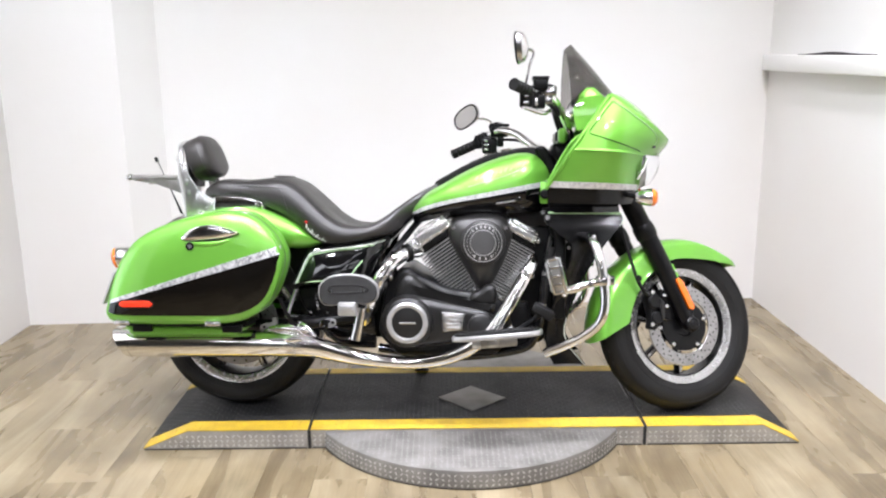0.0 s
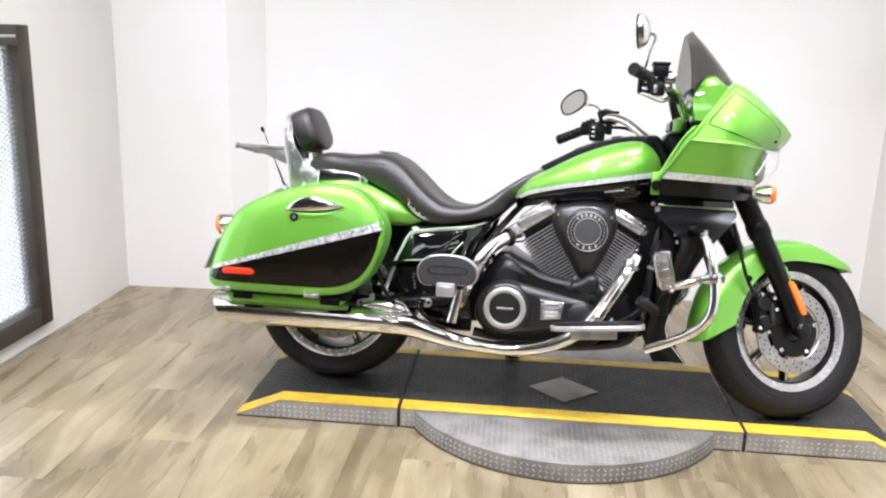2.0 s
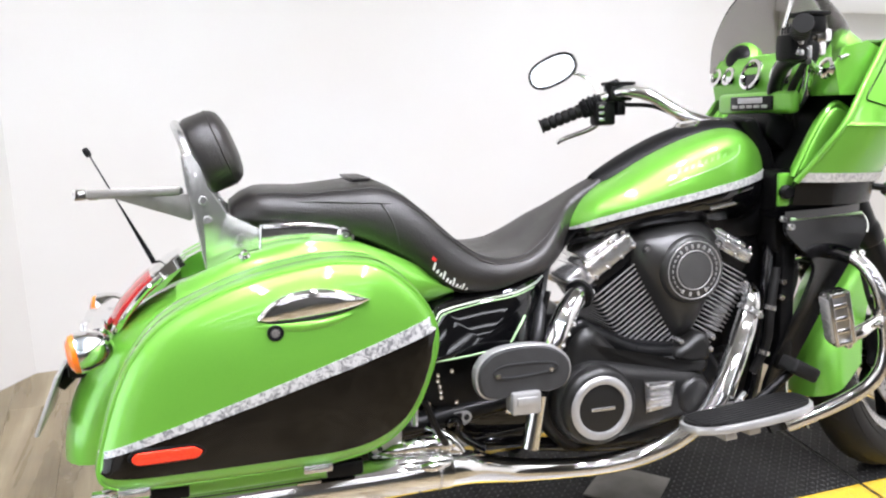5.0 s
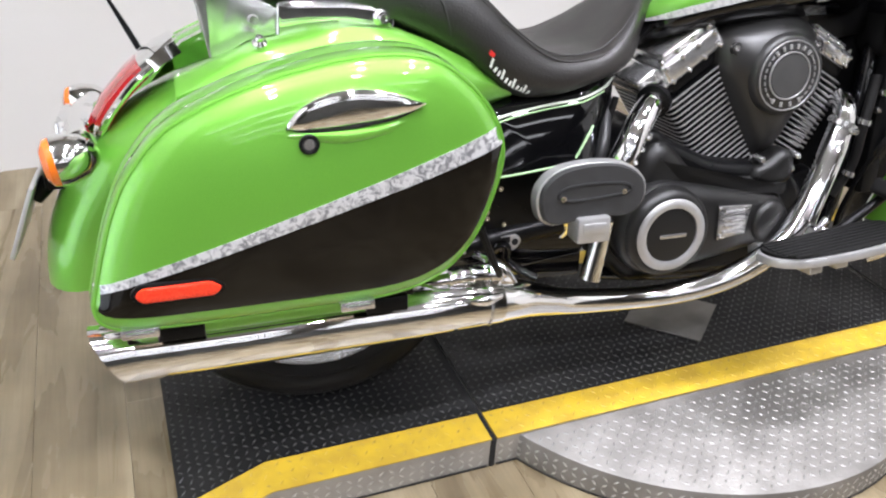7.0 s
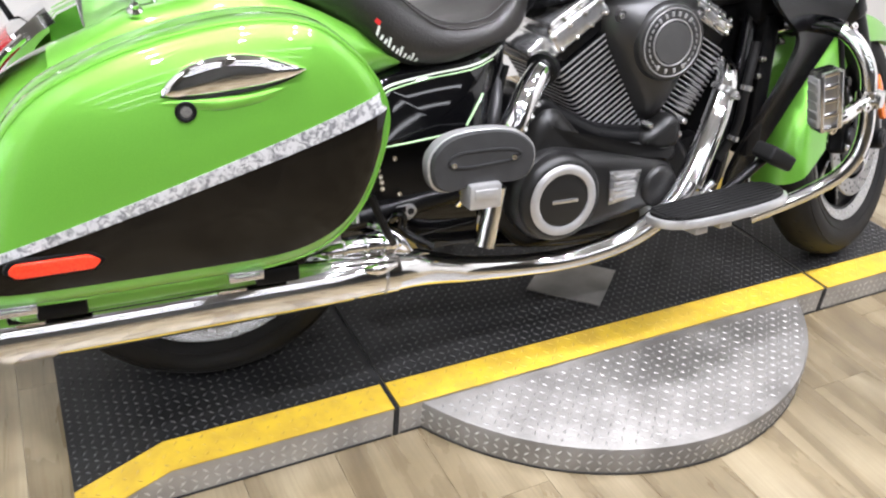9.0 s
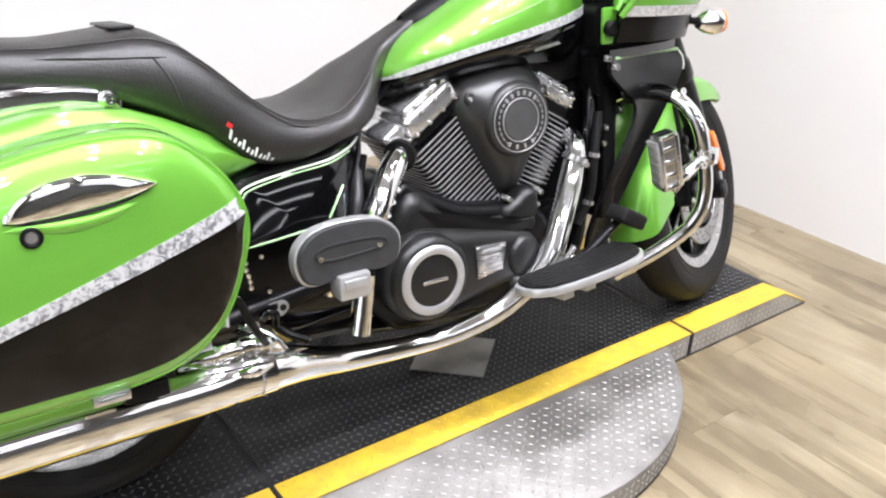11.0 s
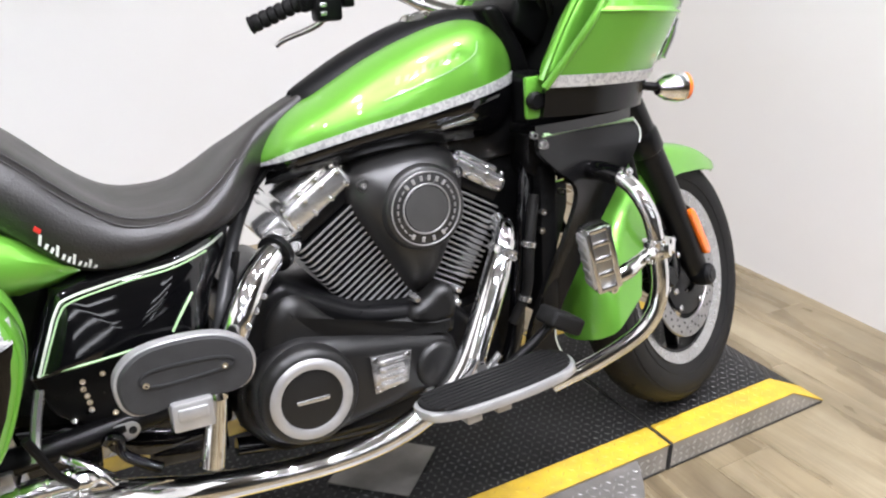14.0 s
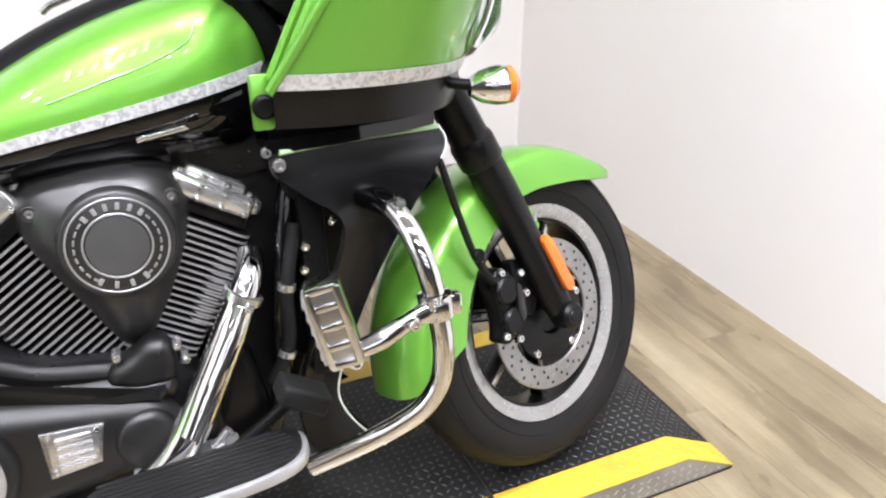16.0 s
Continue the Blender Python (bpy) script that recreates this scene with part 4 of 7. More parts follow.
# windscreen
def screen(u, v):
    t = 2 * u - 1
    w = curve1([(0, 0.245), (0.35, 0.228), (0.7, 0.158), (0.9, 0.075), (1, 0.015)])(v)
    y = w * math.sin(t * math.pi / 2)
    bow = 1 - math.cos(t * math.pi / 2)
    x = 1.425 - 0.168 * v - (0.185 - 0.16 * v) * bow
    z = 1.165 + 0.20 * v - 0.055 * bow * (1 - v) - 0.02 * bow * v
    return Vector((x, y, z))


ws = part("windscreen", sheet(screen, 28, 14, 0.004), SMOKE, bike, "short smoked windscreen")
ws.visible_shadow = False
part("screen_base", tube([screen(u, 0.0) + Vector((0.004, 0, 0.004)) for u in np.linspace(0.02, 0.98, 20)], 0.006, 8, 1), CHROME_WORN, bike)

# dash with gauges
dash = part("dashboard", loft([[(1.30 + dx, y, 1.085 + dz) for dx, dz in ((-0.04, -0.05), (-0.055, 0.02), (-0.03, 0.058), (0.03, 0.072), (0.08, 0.05), (0.08, -0.05))] for y in np.linspace(-0.245, 0.245, 9)]), GREEN, bike, "lime green dashboard", None, 50)
for k, (gy, gr) in enumerate(((-0.218, 0.020), (-0.160, 0.020), (-0.062, 0.036), (0.062, 0.036), (0.160, 0.020), (0.218, 0.020))):
    g = part("gauge", merge(lathe([(gr, 0), (gr + 0.006, 0.004), (gr + 0.005, 0.012), (gr - 0.003, 0.014), (gr - 0.006, 0.008)], (1.252, gy, 1.095), (-0.95, 0, 0.3), 32)), CHROME, dash, "chrome gauge bezel")
    part("dial", lathe([(0, 0.006), (gr - 0.004, 0.006), (gr - 0.004, 0.004)], (1.252, gy, 1.095), (-0.95, 0, 0.3), 32), WHITE_PAINT if k in (1, 4) else BLACK_GLOSS, dash)
for sgn in (-1, 1):
    part("speaker_pod", lathe([(0, 0.02), (0.035, 0.018), (0.05, 0.008), (0.054, -0.01), (0.045, -0.05), (0, -0.07)], (1.294, sgn * 0.175, 1.142), (-0.8, -0.35 * sgn, 0.45), 32), GREEN, dash)
    part("pod_grille", lathe([(0, 0.025), (0.03, 0.022), (0.036, 0.018)], (1.292, sgn * 0.175, 1.143), (-0.8, -0.35 * sgn, 0.45), 32), BLACK_SATIN, dash)
radio = part("radio_panel", box(1.205, 1.235, -0.15, 0.15, 0.995, 1.05, 0.012, 3), GREEN, dash)
part("radio_face", box(1.199, 1.206, -0.085, 0.085, 1.004, 1.040, 0.003), BLACK_SATIN, radio, "black radio face")
parts("radio_key", [box(1.195, 1.200, ky - 0.010, ky + 0.010, 1.010, 1.018, 0.001) for ky in (-0.06, -0.03, 0.0, 0.03, 0.06)], ALLOY, radio)
part("radio_display", box(1.197, 1.200, -0.05, 0.05, 1.022, 1.036, 0.001), SILVER, radio)

# leg panel below the fairing
for sgn in (-1, 1):
    f = (lambda b: b) if sgn == -1 else flipped

    def under_fairing(u, v):
        p = fairing_low(0.01 + 0.90 * u, 0.0)
        return Vector((p.x - 0.006 * (1 - v) * u, p.y + 0.004 + 0.012 * (1 - v), p.z - 0.001 - (0.054 - 0.005 * u) * (1 - v)))
    part("side_panel", f(sheet(under_fairing, 20, 6, 0.012)), LEG_SATIN, bike, "black panel under the fairing stripe")
    front_edge = way([(1.431, -0.142, 0.747), (1.437, -0.158, 0.722), (1.415, -0.176, 0.69), (1.349, -0.186, 0.604), (1.30, -0.180, 0.52), (1.262, -0.165, 0.43), (1.240, -0.147, 0.36), (1.234, -0.137, 0.305), (1.257, -0.136, 0.252), (1.308, -0.136, 0.190)])
    rear_edge = way([(1.157, -0.213, 0.752), (1.160, -0.213, 0.716), (1.20, -0.209, 0.678), (1.255, -0.197, 0.625), (1.235, -0.182, 0.53), (1.20, -0.160, 0.43), (1.180, -0.145, 0.36), (1.170, -0.135, 0.30), (1.175, -0.134, 0.24), (1.20, -0.134, 0.188)])
    legp = part("leg_panel", f(sheet(lambda u, v: rear_edge(v).lerp(front_edge(v), u) + Vector((0, 0.010 * math.sin(u * math.pi), 0)), 10, 44, -0.010)), LEG_SATIN, bike, "satin black lower leg panel with pale pinstripe")
    part("leg_shelf", f(loft([[(x, y0, 0.748), (x, -0.12, 0.748), (x, -0.12, 0.768), (x, y0, 0.768)] for x, y0 in ((1.15, -0.215), (1.26, -0.200), (1.36, -0.172), (1.425, -0.142))])), BLACK_GLOSS, legp)
    part("pinstripe", f(tube([rear_edge(0).lerp(front_edge(0), u) + Vector((0, -0.004 + 0.010 * math.sin(u * math.pi), -0.003)) for u in np.linspace(0.04, 0.99, 14)], 0.0040, 8, 1)), PIN_GREEN, legp)
    for v0, v1 in ((0.0, 0.20), (0.66, 1.0)):
        part("edge_line", f(tube([front_edge(v) + Vector((0, -0.001, 0)) for v in np.linspace(v0, v1, 20)], 0.0018, 6, 1)), PIN_WHITE, legp)
    part("inner_shield", f(plate([(1.22, 0.70), (1.33, 0.66), (1.33, 0.56), (1.30, 0.46), (1.24, 0.40), (1.20, 0.50)], 0.02, -0.05, 0.006, 2, 0.012)), BLACK_PLASTIC, legp)
    parts("panel_bolt", [f(bolt((1.165, -0.215, 0.732), NEAR, 0.010, 0.01)), f(bolt((1.150, -0.205, 0.750), NEAR, 0.008, 0.01))], CHROME_WORN, legp)

# front turn signals
for sgn in (-1, 1):
    st = part("turn_signal", tube([(1.40, sgn * 0.12, 0.818), (1.45, sgn * 0.148, 0.810), (1.485, sgn * 0.161, 0.805)], 0.009, 10), BLACK_PLASTIC, bike, "chrome turn signal with orange lens")
    part("shell", lathe([(0, -0.052), (0.014, -0.048), (0.025, -0.03), (0.031, -0.005), (0.031, 0.010)], (1.526, sgn * 0.166, 0.802), (1, sgn * 0.1, 0), 28), CHROME, st)
    part("lens", lathe([(0.030, 0.010), (0.029, 0.020), (0.020, 0.028), (0, 0.030)], (1.526, sgn * 0.166, 0.802), (1, sgn * 0.1, 0), 28), ORANGE_LENS, st)

# -- handlebars --
bars = part("handlebar", merge(
    tube([(0.908, 0.366, 1.020), (0.955, 0.335, 1.050), (1.0, 0.290, 1.066), (1.06, 0.250, 1.050), (1.125, 0.207, 1.002), (1.18, 0.13, 0.974), (1.24, 0.05, 0.970)], 0.0165, 14),
    tube([(1.25, -0.05, 0.985), (1.245, -0.14, 1.03), (1.20, -0.22, 1.115), (1.165, -0.26, 1.15), (1.11, -0.30, 1.165), (1.07, -0.34, 1.175)], 0.0135, 14)), CHROME, bike, "chrome handlebar turned to the left")
part("bar_cover", tube([(1.258, -0.03, 0.970), (1.240, -0.045, 1.008), (1.216, -0.075, 1.062), (1.198, -0.125, 1.105), (1.185, -0.19, 1.128)], 0.018, 14), BLACK_SATIN, bars)


def grip(a, b):
    a, b = Vector(a), Vector(b)
    L = (b - a).length
    prof = [(0, 0)]
    for k in range(6):
        h = L * (0.04 + 0.15 * k)
        prof += [(0.0155, h), (0.0195, h + L * 0.03), (0.0200, h + L * 0.075), (0.0195, h + L * 0.12)]
    prof += [(0.017, L * 0.955), (0.021, L * 0.965), (0.020, L), (0, L)]
    return lathe(prof, a, b - a, 24)


for sgn, a, b in ((1, (0.908, 0.366, 1.019), (0.797, 0.418, 0.973)), (-1, (1.108, -0.29, 1.158), (1.040, -0.39, 1.178))):
    A, Bv = Vector(a), Vector(b)
    d = (Bv - A).normalized()
    part("grip", grip(a, b), RUBBER, bars, "ribbed black rubber grip")
    hp = A - d * 0.025
    part("switch_box", moved(box(-0.026, 0.026, -0.026, 0.026, -0.034, 0.034, 0.007), align(hp, d)), BLACK_PLASTIC, bars)
    parts("switch_box_ridge", [*[moved(box(-0.029, 0.029, -0.012, 0.03, k * 0.017 - 0.004, k * 0.017 + 0.004, 0.002), align(hp, d)) for k in (-1, 0, 1)]], BLACK_SATIN, bars)
    part("reservoir", moved(box(-0.032, 0.032, -0.018, 0.018, -0.024, 0.02, 0.006), align(A - d * 0.085 + Vector((0, 0, 0.03)), d)), BLACK_SATIN, bars, "black fluid reservoir")
    l0, l1 = A - d * 0.05 + Vector((0.035, 0, -0.02)), Bv + Vector((0.06, 0.02 * sgn, -0.05))
    if sgn < 0:
        l0, l1 = Vector((1.165, -0.27, 1.10)), Vector((1.072, -0.37, 1.102))
    part("lever", tube([l0, l0 * 0.6 + l1 * 0.4 + Vector((0.012, 0, -0.012)), l1 * 0.85 + l0 * 0.15, l1], [0.007, 0.008, 0.007, 0.006], 10), SATIN_CHROME, bars, "bare alloy lever")
parts("cable", [
    tube([(1.00, 0.31, 1.030), (1.08, 0.255, 1.020), (1.16, 0.17, 0.965), (1.27, 0.07, 0.93)], 0.006, 8),
    tube([(1.12, -0.29, 1.14), (1.185, -0.22, 1.115), (1.225, -0.12, 1.04), (1.265, -0.07, 0.95)], 0.009, 8),
    tube([(1.16, -0.28, 1.12), (1.20, -0.22, 1.10), (1.245, -0.12, 1.02), (1.28, -0.08, 0.94)], 0.006, 8)], RUBBER, bars)
part("clutch_master", merge(box(0.922, 0.985, 0.312, 0.362, 0.972, 1.040, 0.010), box(0.958, 1.030, 0.296, 0.346, 1.040, 1.086, 0.008), box(0.953, 1.035, 0.293, 0.349, 1.084, 1.094, 0.003), box(0.985, 1.012, 0.305, 0.340, 1.0, 1.045, 0.006)), BLACK_PLASTIC, bars, "black clutch fluid reservoir")
parts("clutch_key", [box(0.930, 0.946, 0.308, 0.314, 0.985 + 0.018 * k, 0.995 + 0.018 * k, 0.002) for k in range(3)], CHROME_WORN, bars)
part("triple_clamp", plate([(1.19, 1.0), (1.28, 0.985), (1.31, 0.93), (1.24, 0.90), (1.18, 0.95)], -0.09, 0.09, 0.01, 2, 0.015), BLACK_SATIN, bike)


def mirror(c, n, up, a, b, stem):
    N = Vector(n).normalized()
    U = (Vector(up) - N * Vector(up).dot(N)).normalized()
    S = N.cross(U)
    m = Matrix((( *S, 0), (*U, 0), (*N, 0), (0, 0, 0, 1))).transposed()
    m = Matrix.Translation(c) @ m

    def ell(k, h):
        return [(m @ Vector((a * k * math.copysign(abs(math.cos(t)) ** 0.8, math.cos(t)), b * k * math.copysign(abs(math.sin(t)) ** 0.8, math.sin(t)), h))) for t in np.linspace(0, 2 * math.pi, 36, endpoint=False)]
    sh = part("mirror", merge(loft([ell(1, 0.002), ell(1.03, -0.006), ell(0.9, -0.02), ell(0.55, -0.03), ell(0.1, -0.034)])), SATIN_CHROME, bike, "oval chrome mirror", None, 60)
    part("rim", tube(ell(0.985, 0.002), 0.004, 8, 1, True), BLACK_PLASTIC, sh)
    part("glass", loft([ell(0.98, 0.001), ell(0.97, 0.0025), ell(0.02, 0.0025)]), GLASS_MIRROR, sh, "mirror glass")
    part("stem", tube(stem, 0.005, 10), CHROME, sh)


mirror((0.850, 0.455, 1.133), (-0.72, -0.68, -0.05), (-0.52, 0.0, 0.9), 0.077, 0.041, [(0.875, 0.47, 1.125), (0.93, 0.46, 1.125), (0.965, 0.43, 1.10), (0.975, 0.40, 1.06)])
mirror((1.056, -0.30, 1.309), (-0.96, 0.22, -0.05), (0.1, -0.25, 1.0), 0.038, 0.052, [(1.066, -0.30, 1.304), (1.108, -0.29, 1.297), (1.095, -0.285, 1.25), (1.079, -0.28, 1.18)])
part("brake_reservoir", merge(box(1.108, 1.158, -0.32, -0.262, 1.165, 1.205, 0.008), box(1.104, 1.162, -0.324, -0.258, 1.202, 1.212, 0.004)), BLACK_PLASTIC, bars, "black brake fluid reservoir")
part("lever_perch", merge(box(1.145, 1.185, -0.305, -0.265, 1.148, 1.178, 0.008), box(1.135, 1.175, -0.30, -0.27, 1.12, 1.15, 0.006)), CHROME, bars, "chrome lever perch")
part("switch_housing", merge(box(1.062, 1.108, -0.325, -0.27, 1.108, 1.165, 0.009), box(1.10, 1.15, -0.31, -0.265, 1.105, 1.15, 0.008)), BLACK_PLASTIC, bars, "black switch housing")
parts("switch_key", [box(1.074, 1.092, -0.331, -0.322, 1.118, 1.130, 0.002), box(1.112, 1.124, -0.316, -0.308, 1.112, 1.14, 0.002), box(1.078, 1.09, -0.331, -0.322, 1.14, 1.152, 0.002)], CHROME_WORN, bars)

# -- tank --
TZT = curve1([(0.655, 0.742), (0.68, 0.772), (0.72, 0.815), (0.78, 0.850), (0.88, 0.905), (0.98, 0.946), (1.07, 0.968), (1.13, 0.963), (1.17, 0.932), (1.19, 0.885)])
TZB = curve1([(0.655, 0.733), (0.68, 0.747), (0.72, 0.766), (0.82, 0.792), (0.93, 0.812), (1.04, 0.832), (1.13, 0.848), (1.19, 0.858)])
TW = curve1([(0.655, 0.026), (0.665, 0.050), (0.68, 0.076), (0.72, 0.116), (0.80, 0.146), (0.92, 0.159), (1.03, 0.156), (1.09, 0.146), (1.14, 0.124), (1.175, 0.094), (1.19, 0.062)])


def tank_pt(x, v, off=0.0):
    """v 0 at the lower edge of one side, 1 at the top's middle."""
    zb, zt, w = TZB(x), TZT(x), TW(x)
    h = max(zt - zb, 0.008)
    a = v * math.pi / 2
    ww = w + off
    return Vector((x, -ww * math.cos(a) ** 0.75, zb + (h + off) * math.sin(a) ** 0.9))


def tank_half(a0, a1, v0, v1, nu, nv, off, thick):
    return sheet(lambda u, v: tank_pt(a0 + (a1 - a0) * u, v0 + (v1 - v0) * v, off), nu, nv, thick)


tank = part("fuel_tank", merge(tank_half(0.655, 1.19, 0, 1, 56, 20, 0, 0.004), flipped(tank_half(0.655, 1.19, 0, 1, 56, 20, 0, 0.004))), GREEN, bike, "glossy lime green fuel tank", None, 60)
for sgn in (1, -1):
    f = (lambda b: b) if sgn == 1 else flipped
    part("stripe", f(sheet(lambda u, v: tank_pt(0.664 + 0.513 * u, 0, 0.002) + Vector((0, 0, -0.0135 * min(1, 0.3 + 8 * u) + (0.0135 * min(1, 0.3 + 8 * u) + 0.006 * u) * v)), 40, 4, 0.003)), STRIPE_LIGHT, tank, "silver flecked stripe")
    # pale lettering shape as plain bars with a swoosh below
    nb = 8
    for k in range(nb):
        x = 0.905 + 0.0175 * k
        part("emblem_bar", f(sheet(lambda u, v: tank_pt(x + 0.009 * u + 0.006 * v, 0.30 + (0.05 if k % 3 else 0.075) * v + 0.012 * k / nb, 0.0010), 2, 3, 0.0008)), EMBLEM, tank)
    part("emblem_line", f(tube([tank_pt(x, v, 0.001) for x, v in ((0.88, 0.19), (0.95, 0.205), (1.02, 0.23), (1.07, 0.30), (1.085, 0.42))], 0.0014, 5, 6)), PALE_GREEN, tank)

# black side below the tank stripe
UZ = curve1([(0.68, 0.700), (0.80, 0.728), (0.95, 0.742), (1.10, 0.745), (1.18, 0.748)])


def under(u, v):
    x = 0.675 + 0.51 * u
    z1, z0 = TZB(x) - 0.0142, UZ(x)
    return Vector((x, -(TW(x) + 0.003) * (1 - 0.28 * (1 - v) ** 1.5) - 0.004 * math.sin(v * math.pi), z0 + (z1 - z0) * v))


utp = part("tank_side", merge(sheet(under, 30, 10, 0.004), flipped(sheet(under, 30, 10, 0.004))), BLACK_GLOSS, bike, "gloss black panel under the tank")
parts("side_mark", [*[plate([(0.985, 0.775), (1.055, 0.786), (1.05, 0.792), (0.985, 0.782)], sgn * 0.158, sgn * 0.163, 0.001) for sgn in (-1, 1)]], CHROME_WORN, utp)


# console along the tank's top
def console(u, v):
    x = 0.765 + 0.455 * u
    t = 2 * v - 1
    w = curve1([(0.765, 0.006), (0.772, 0.022), (0.79, 0.036), (0.85, 0.045), (1.0, 0.055), (1.10, 0.062), (1.22, 0.06)])(x)
    z = curve1([(0.70, 0.803), (0.78, 0.851), (0.88, 0.905), (0.98, 0.945), (1.08, 0.965), (1.15, 0.963), (1.22, 0.94)])(x)
    return Vector((x, w * t, z - 0.034 * abs(t) ** 2.5))


part("console", sheet(console, 36, 14, -0.02), BLACK_PLASTIC, bike, "matt black tank console")
parts("fuel_cap", [disc((1.02, 0.0, 0.958), (-0.2, 0, 1), 0.034, 0.022, 0.008), disc((1.10, 0.0, 0.968), (0, 0, 1), 0.03, 0.018, 0.006)], CHROME, bike, "chrome fuel cap")
part("neck_cover", plate([(1.12, 0.985), (1.16, 0.99), (1.215, 0.90), (1.235, 0.83), (1.23, 0.74), (1.17, 0.74), (1.185, 0.86)], -0.085, 0.085, 0.015, 3, 0.015), BLACK_PLASTIC, bike, "black steering neck cover")

# -- seat --
SZT = curve1([(-0.105, 0.838), (-0.06, 0.866), (0.05, 0.866), (0.14, 0.874), (0.19, 0.878), (0.24, 0.858), (0.29, 0.815), (0.37, 0.742), (0.43, 0.708), (0.52, 0.704), (0.575, 0.731), (0.62, 0.765), (0.68, 0.808), (0.74, 0.841), (0.785, 0.862)])
SZB = curve1([(-0.105, 0.800), (0.05, 0.782), (0.15, 0.755), (0.25, 0.705), (0.335, 0.640), (0.42, 0.628), (0.52, 0.648), (0.60, 0.668), (0.65, 0.705), (0.70, 0.770), (0.785, 0.840)])
SW = curve1([(-0.105, 0.105), (-0.06, 0.145), (0.08, 0.165), (0.18, 0.185), (0.30, 0.205), (0.42, 0.210), (0.52, 0.190), (0.58, 0.163), (0.625, 0.122), (0.655, 0.078), (0.69, 0.050), (0.74, 0.040), (0.785, 0.028)])


def seat_ring(x, off=0.0):
    zt, zb, w = SZT(x) + off, SZB(x) - off, SW(x) + off
    h = zt - zb
    dish = 0.016 * math.exp(-((x - 0.44) / 0.10) ** 2)
    pts = []
    crown = min(1.0, max(0.0, (0.29 - x) / 0.10))
    for y, z, low in ((-0.86, 0.0, 0), (-0.97, 0.12, 0), (-1.0, 0.35, 0.03), (-0.985, 0.60, 0.05), (-0.93, 0.82, 0.07), (-0.80, 0.95, 0.07), (-0.60, 1.0, 0.05), (-0.30, 1.0, 0.01), (0, 1.0, 0)):
        z -= low * crown
        pts.append((x, y * w, zb + z * h - dish * (1 - abs(y)) * (1 if z > 0.9 else 0)))
    return pts + [(x, -q[1], q[2]) for q in pts[:-1][::-1]]


xs = [-0.105, -0.098, -0.08] + list(np.linspace(-0.05, 0.76, 52)) + [0.775, 0.785]
seat = part("seat", loft([seat_ring(x) for x in xs]), LEATHER, bike, "two-level black leather seat", None, 70)


def seat_pt(x, v, lift=0.001):
    """v 0 low to 1 high on the side."""
    ring_ = seat_ring(x, lift)
    k = v * 6
    i = min(int(k), 5)
    return Vector(ring_[i]).lerp(Vector(ring_[i + 1]), k - i)


SEAM_L = mat("seat_stitching", (0.024, 0.022, 0.021), 0.5)
part("seam", tube([seat_pt(x, v) for x, v in ((-0.06, 0.62), (0.05, 0.63), (0.15, 0.60), (0.20, 0.62), (0.26, 0.74), (0.33, 0.72), (0.42, 0.66), (0.52, 0.68), (0.58, 0.70), (0.63, 0.75))], 0.0014, 6, 5), SEAM_L, seat)
part("seam", tube([seat_pt(x, v) for x, v in ((0.195, 0.62), (0.215, 0.45), (0.225, 0.30), (0.235, 0.1))], 0.0018, 6, 5), SEAM_L, seat)
part("seam", tube([Vector(seat_ring(x, 0.0006)[5]) for x in np.linspace(-0.05, 0.62, 40)], 0.0013, 6, 1), SEAM_L, seat)
part("seam", tube([Vector(seat_ring(x, 0.0006)[-5]) for x in np.linspace(-0.05, 0.62, 40)], 0.0013, 6, 1), SEAM_L, seat)
part("strap", box(0.152, 0.194, -0.085, 0.085, 0.8755, 0.8805, 0.002), LEATHER, seat)
for k in range(11):
    x0 = 0.296 + 0.0068 * k
    part("maker_mark", sheet(lambda u, v: seat_pt(x0 + 0.0036 * u + 0.004 * v, (0.20 - 0.0065 * k) + (0.055 if k % 3 else 0.10) * v, 0.0013), 2, 2, 0.0008), WHITE_PAINT, seat)
part("maker_mark", sheet(lambda u, v: seat_pt(0.293 + 0.008 * u + 0.004 * v, 0.30 + 0.05 * v, 0.0013), 2, 2, 0.001), RED_PAINT, seat)
part("seat_pan", plate([(-0.08, 0.80), (0.15, 0.75), (0.335, 0.635), (0.43, 0.622), (0.58, 0.658), (0.625, 0.685), (0.60, 0.70), (0.40, 0.66), (0.30, 0.70), (0.0, 0.82)], -0.12, 0.12, 0.01, 2), BLACK_PLASTIC, bike)

# -- backrest, bracket and rack --
pad_o = [(0.128 * math.copysign(abs(math.cos(t)) ** 0.72, math.cos(t)) * (1 - 0.10 * math.sin(t)), 0.084 * math.copysign(abs(math.sin(t)) ** 0.72, math.sin(t))) for t in np.linspace(0, 2 * math.pi, 48, endpoint=False)]
PAD = Matrix.Translation((-0.138, 0, 0.946)) @ Matrix.Rotation(radians(-21), 4, "Y") @ Matrix(((0, -1, 0, 0), (1, 0, 0, 0), (0, 0, 1, 0), (0, 0, 0, 1)))
pad_f = pillow(pad_o, [(1.0, 0.0), (1.0, -0.013), (0.985, -0.024), (0.945, -0.034), (0.86, -0.043), (0.7, -0.049), (0.4, -0.0535), (0, -0.055)], (0, 0))
pad_b = flipped(pillow(pad_o, [(1.0, 0.0), (1.0, -0.022), (0.97, -0.029), (0.9, -0.031), (0, -0.031)], (0, 0)))
pad = part("backrest", moved(merge(pad_f, pad_b), PAD), LEATHER, bike, "black leather passenger backrest pad", None, 60)
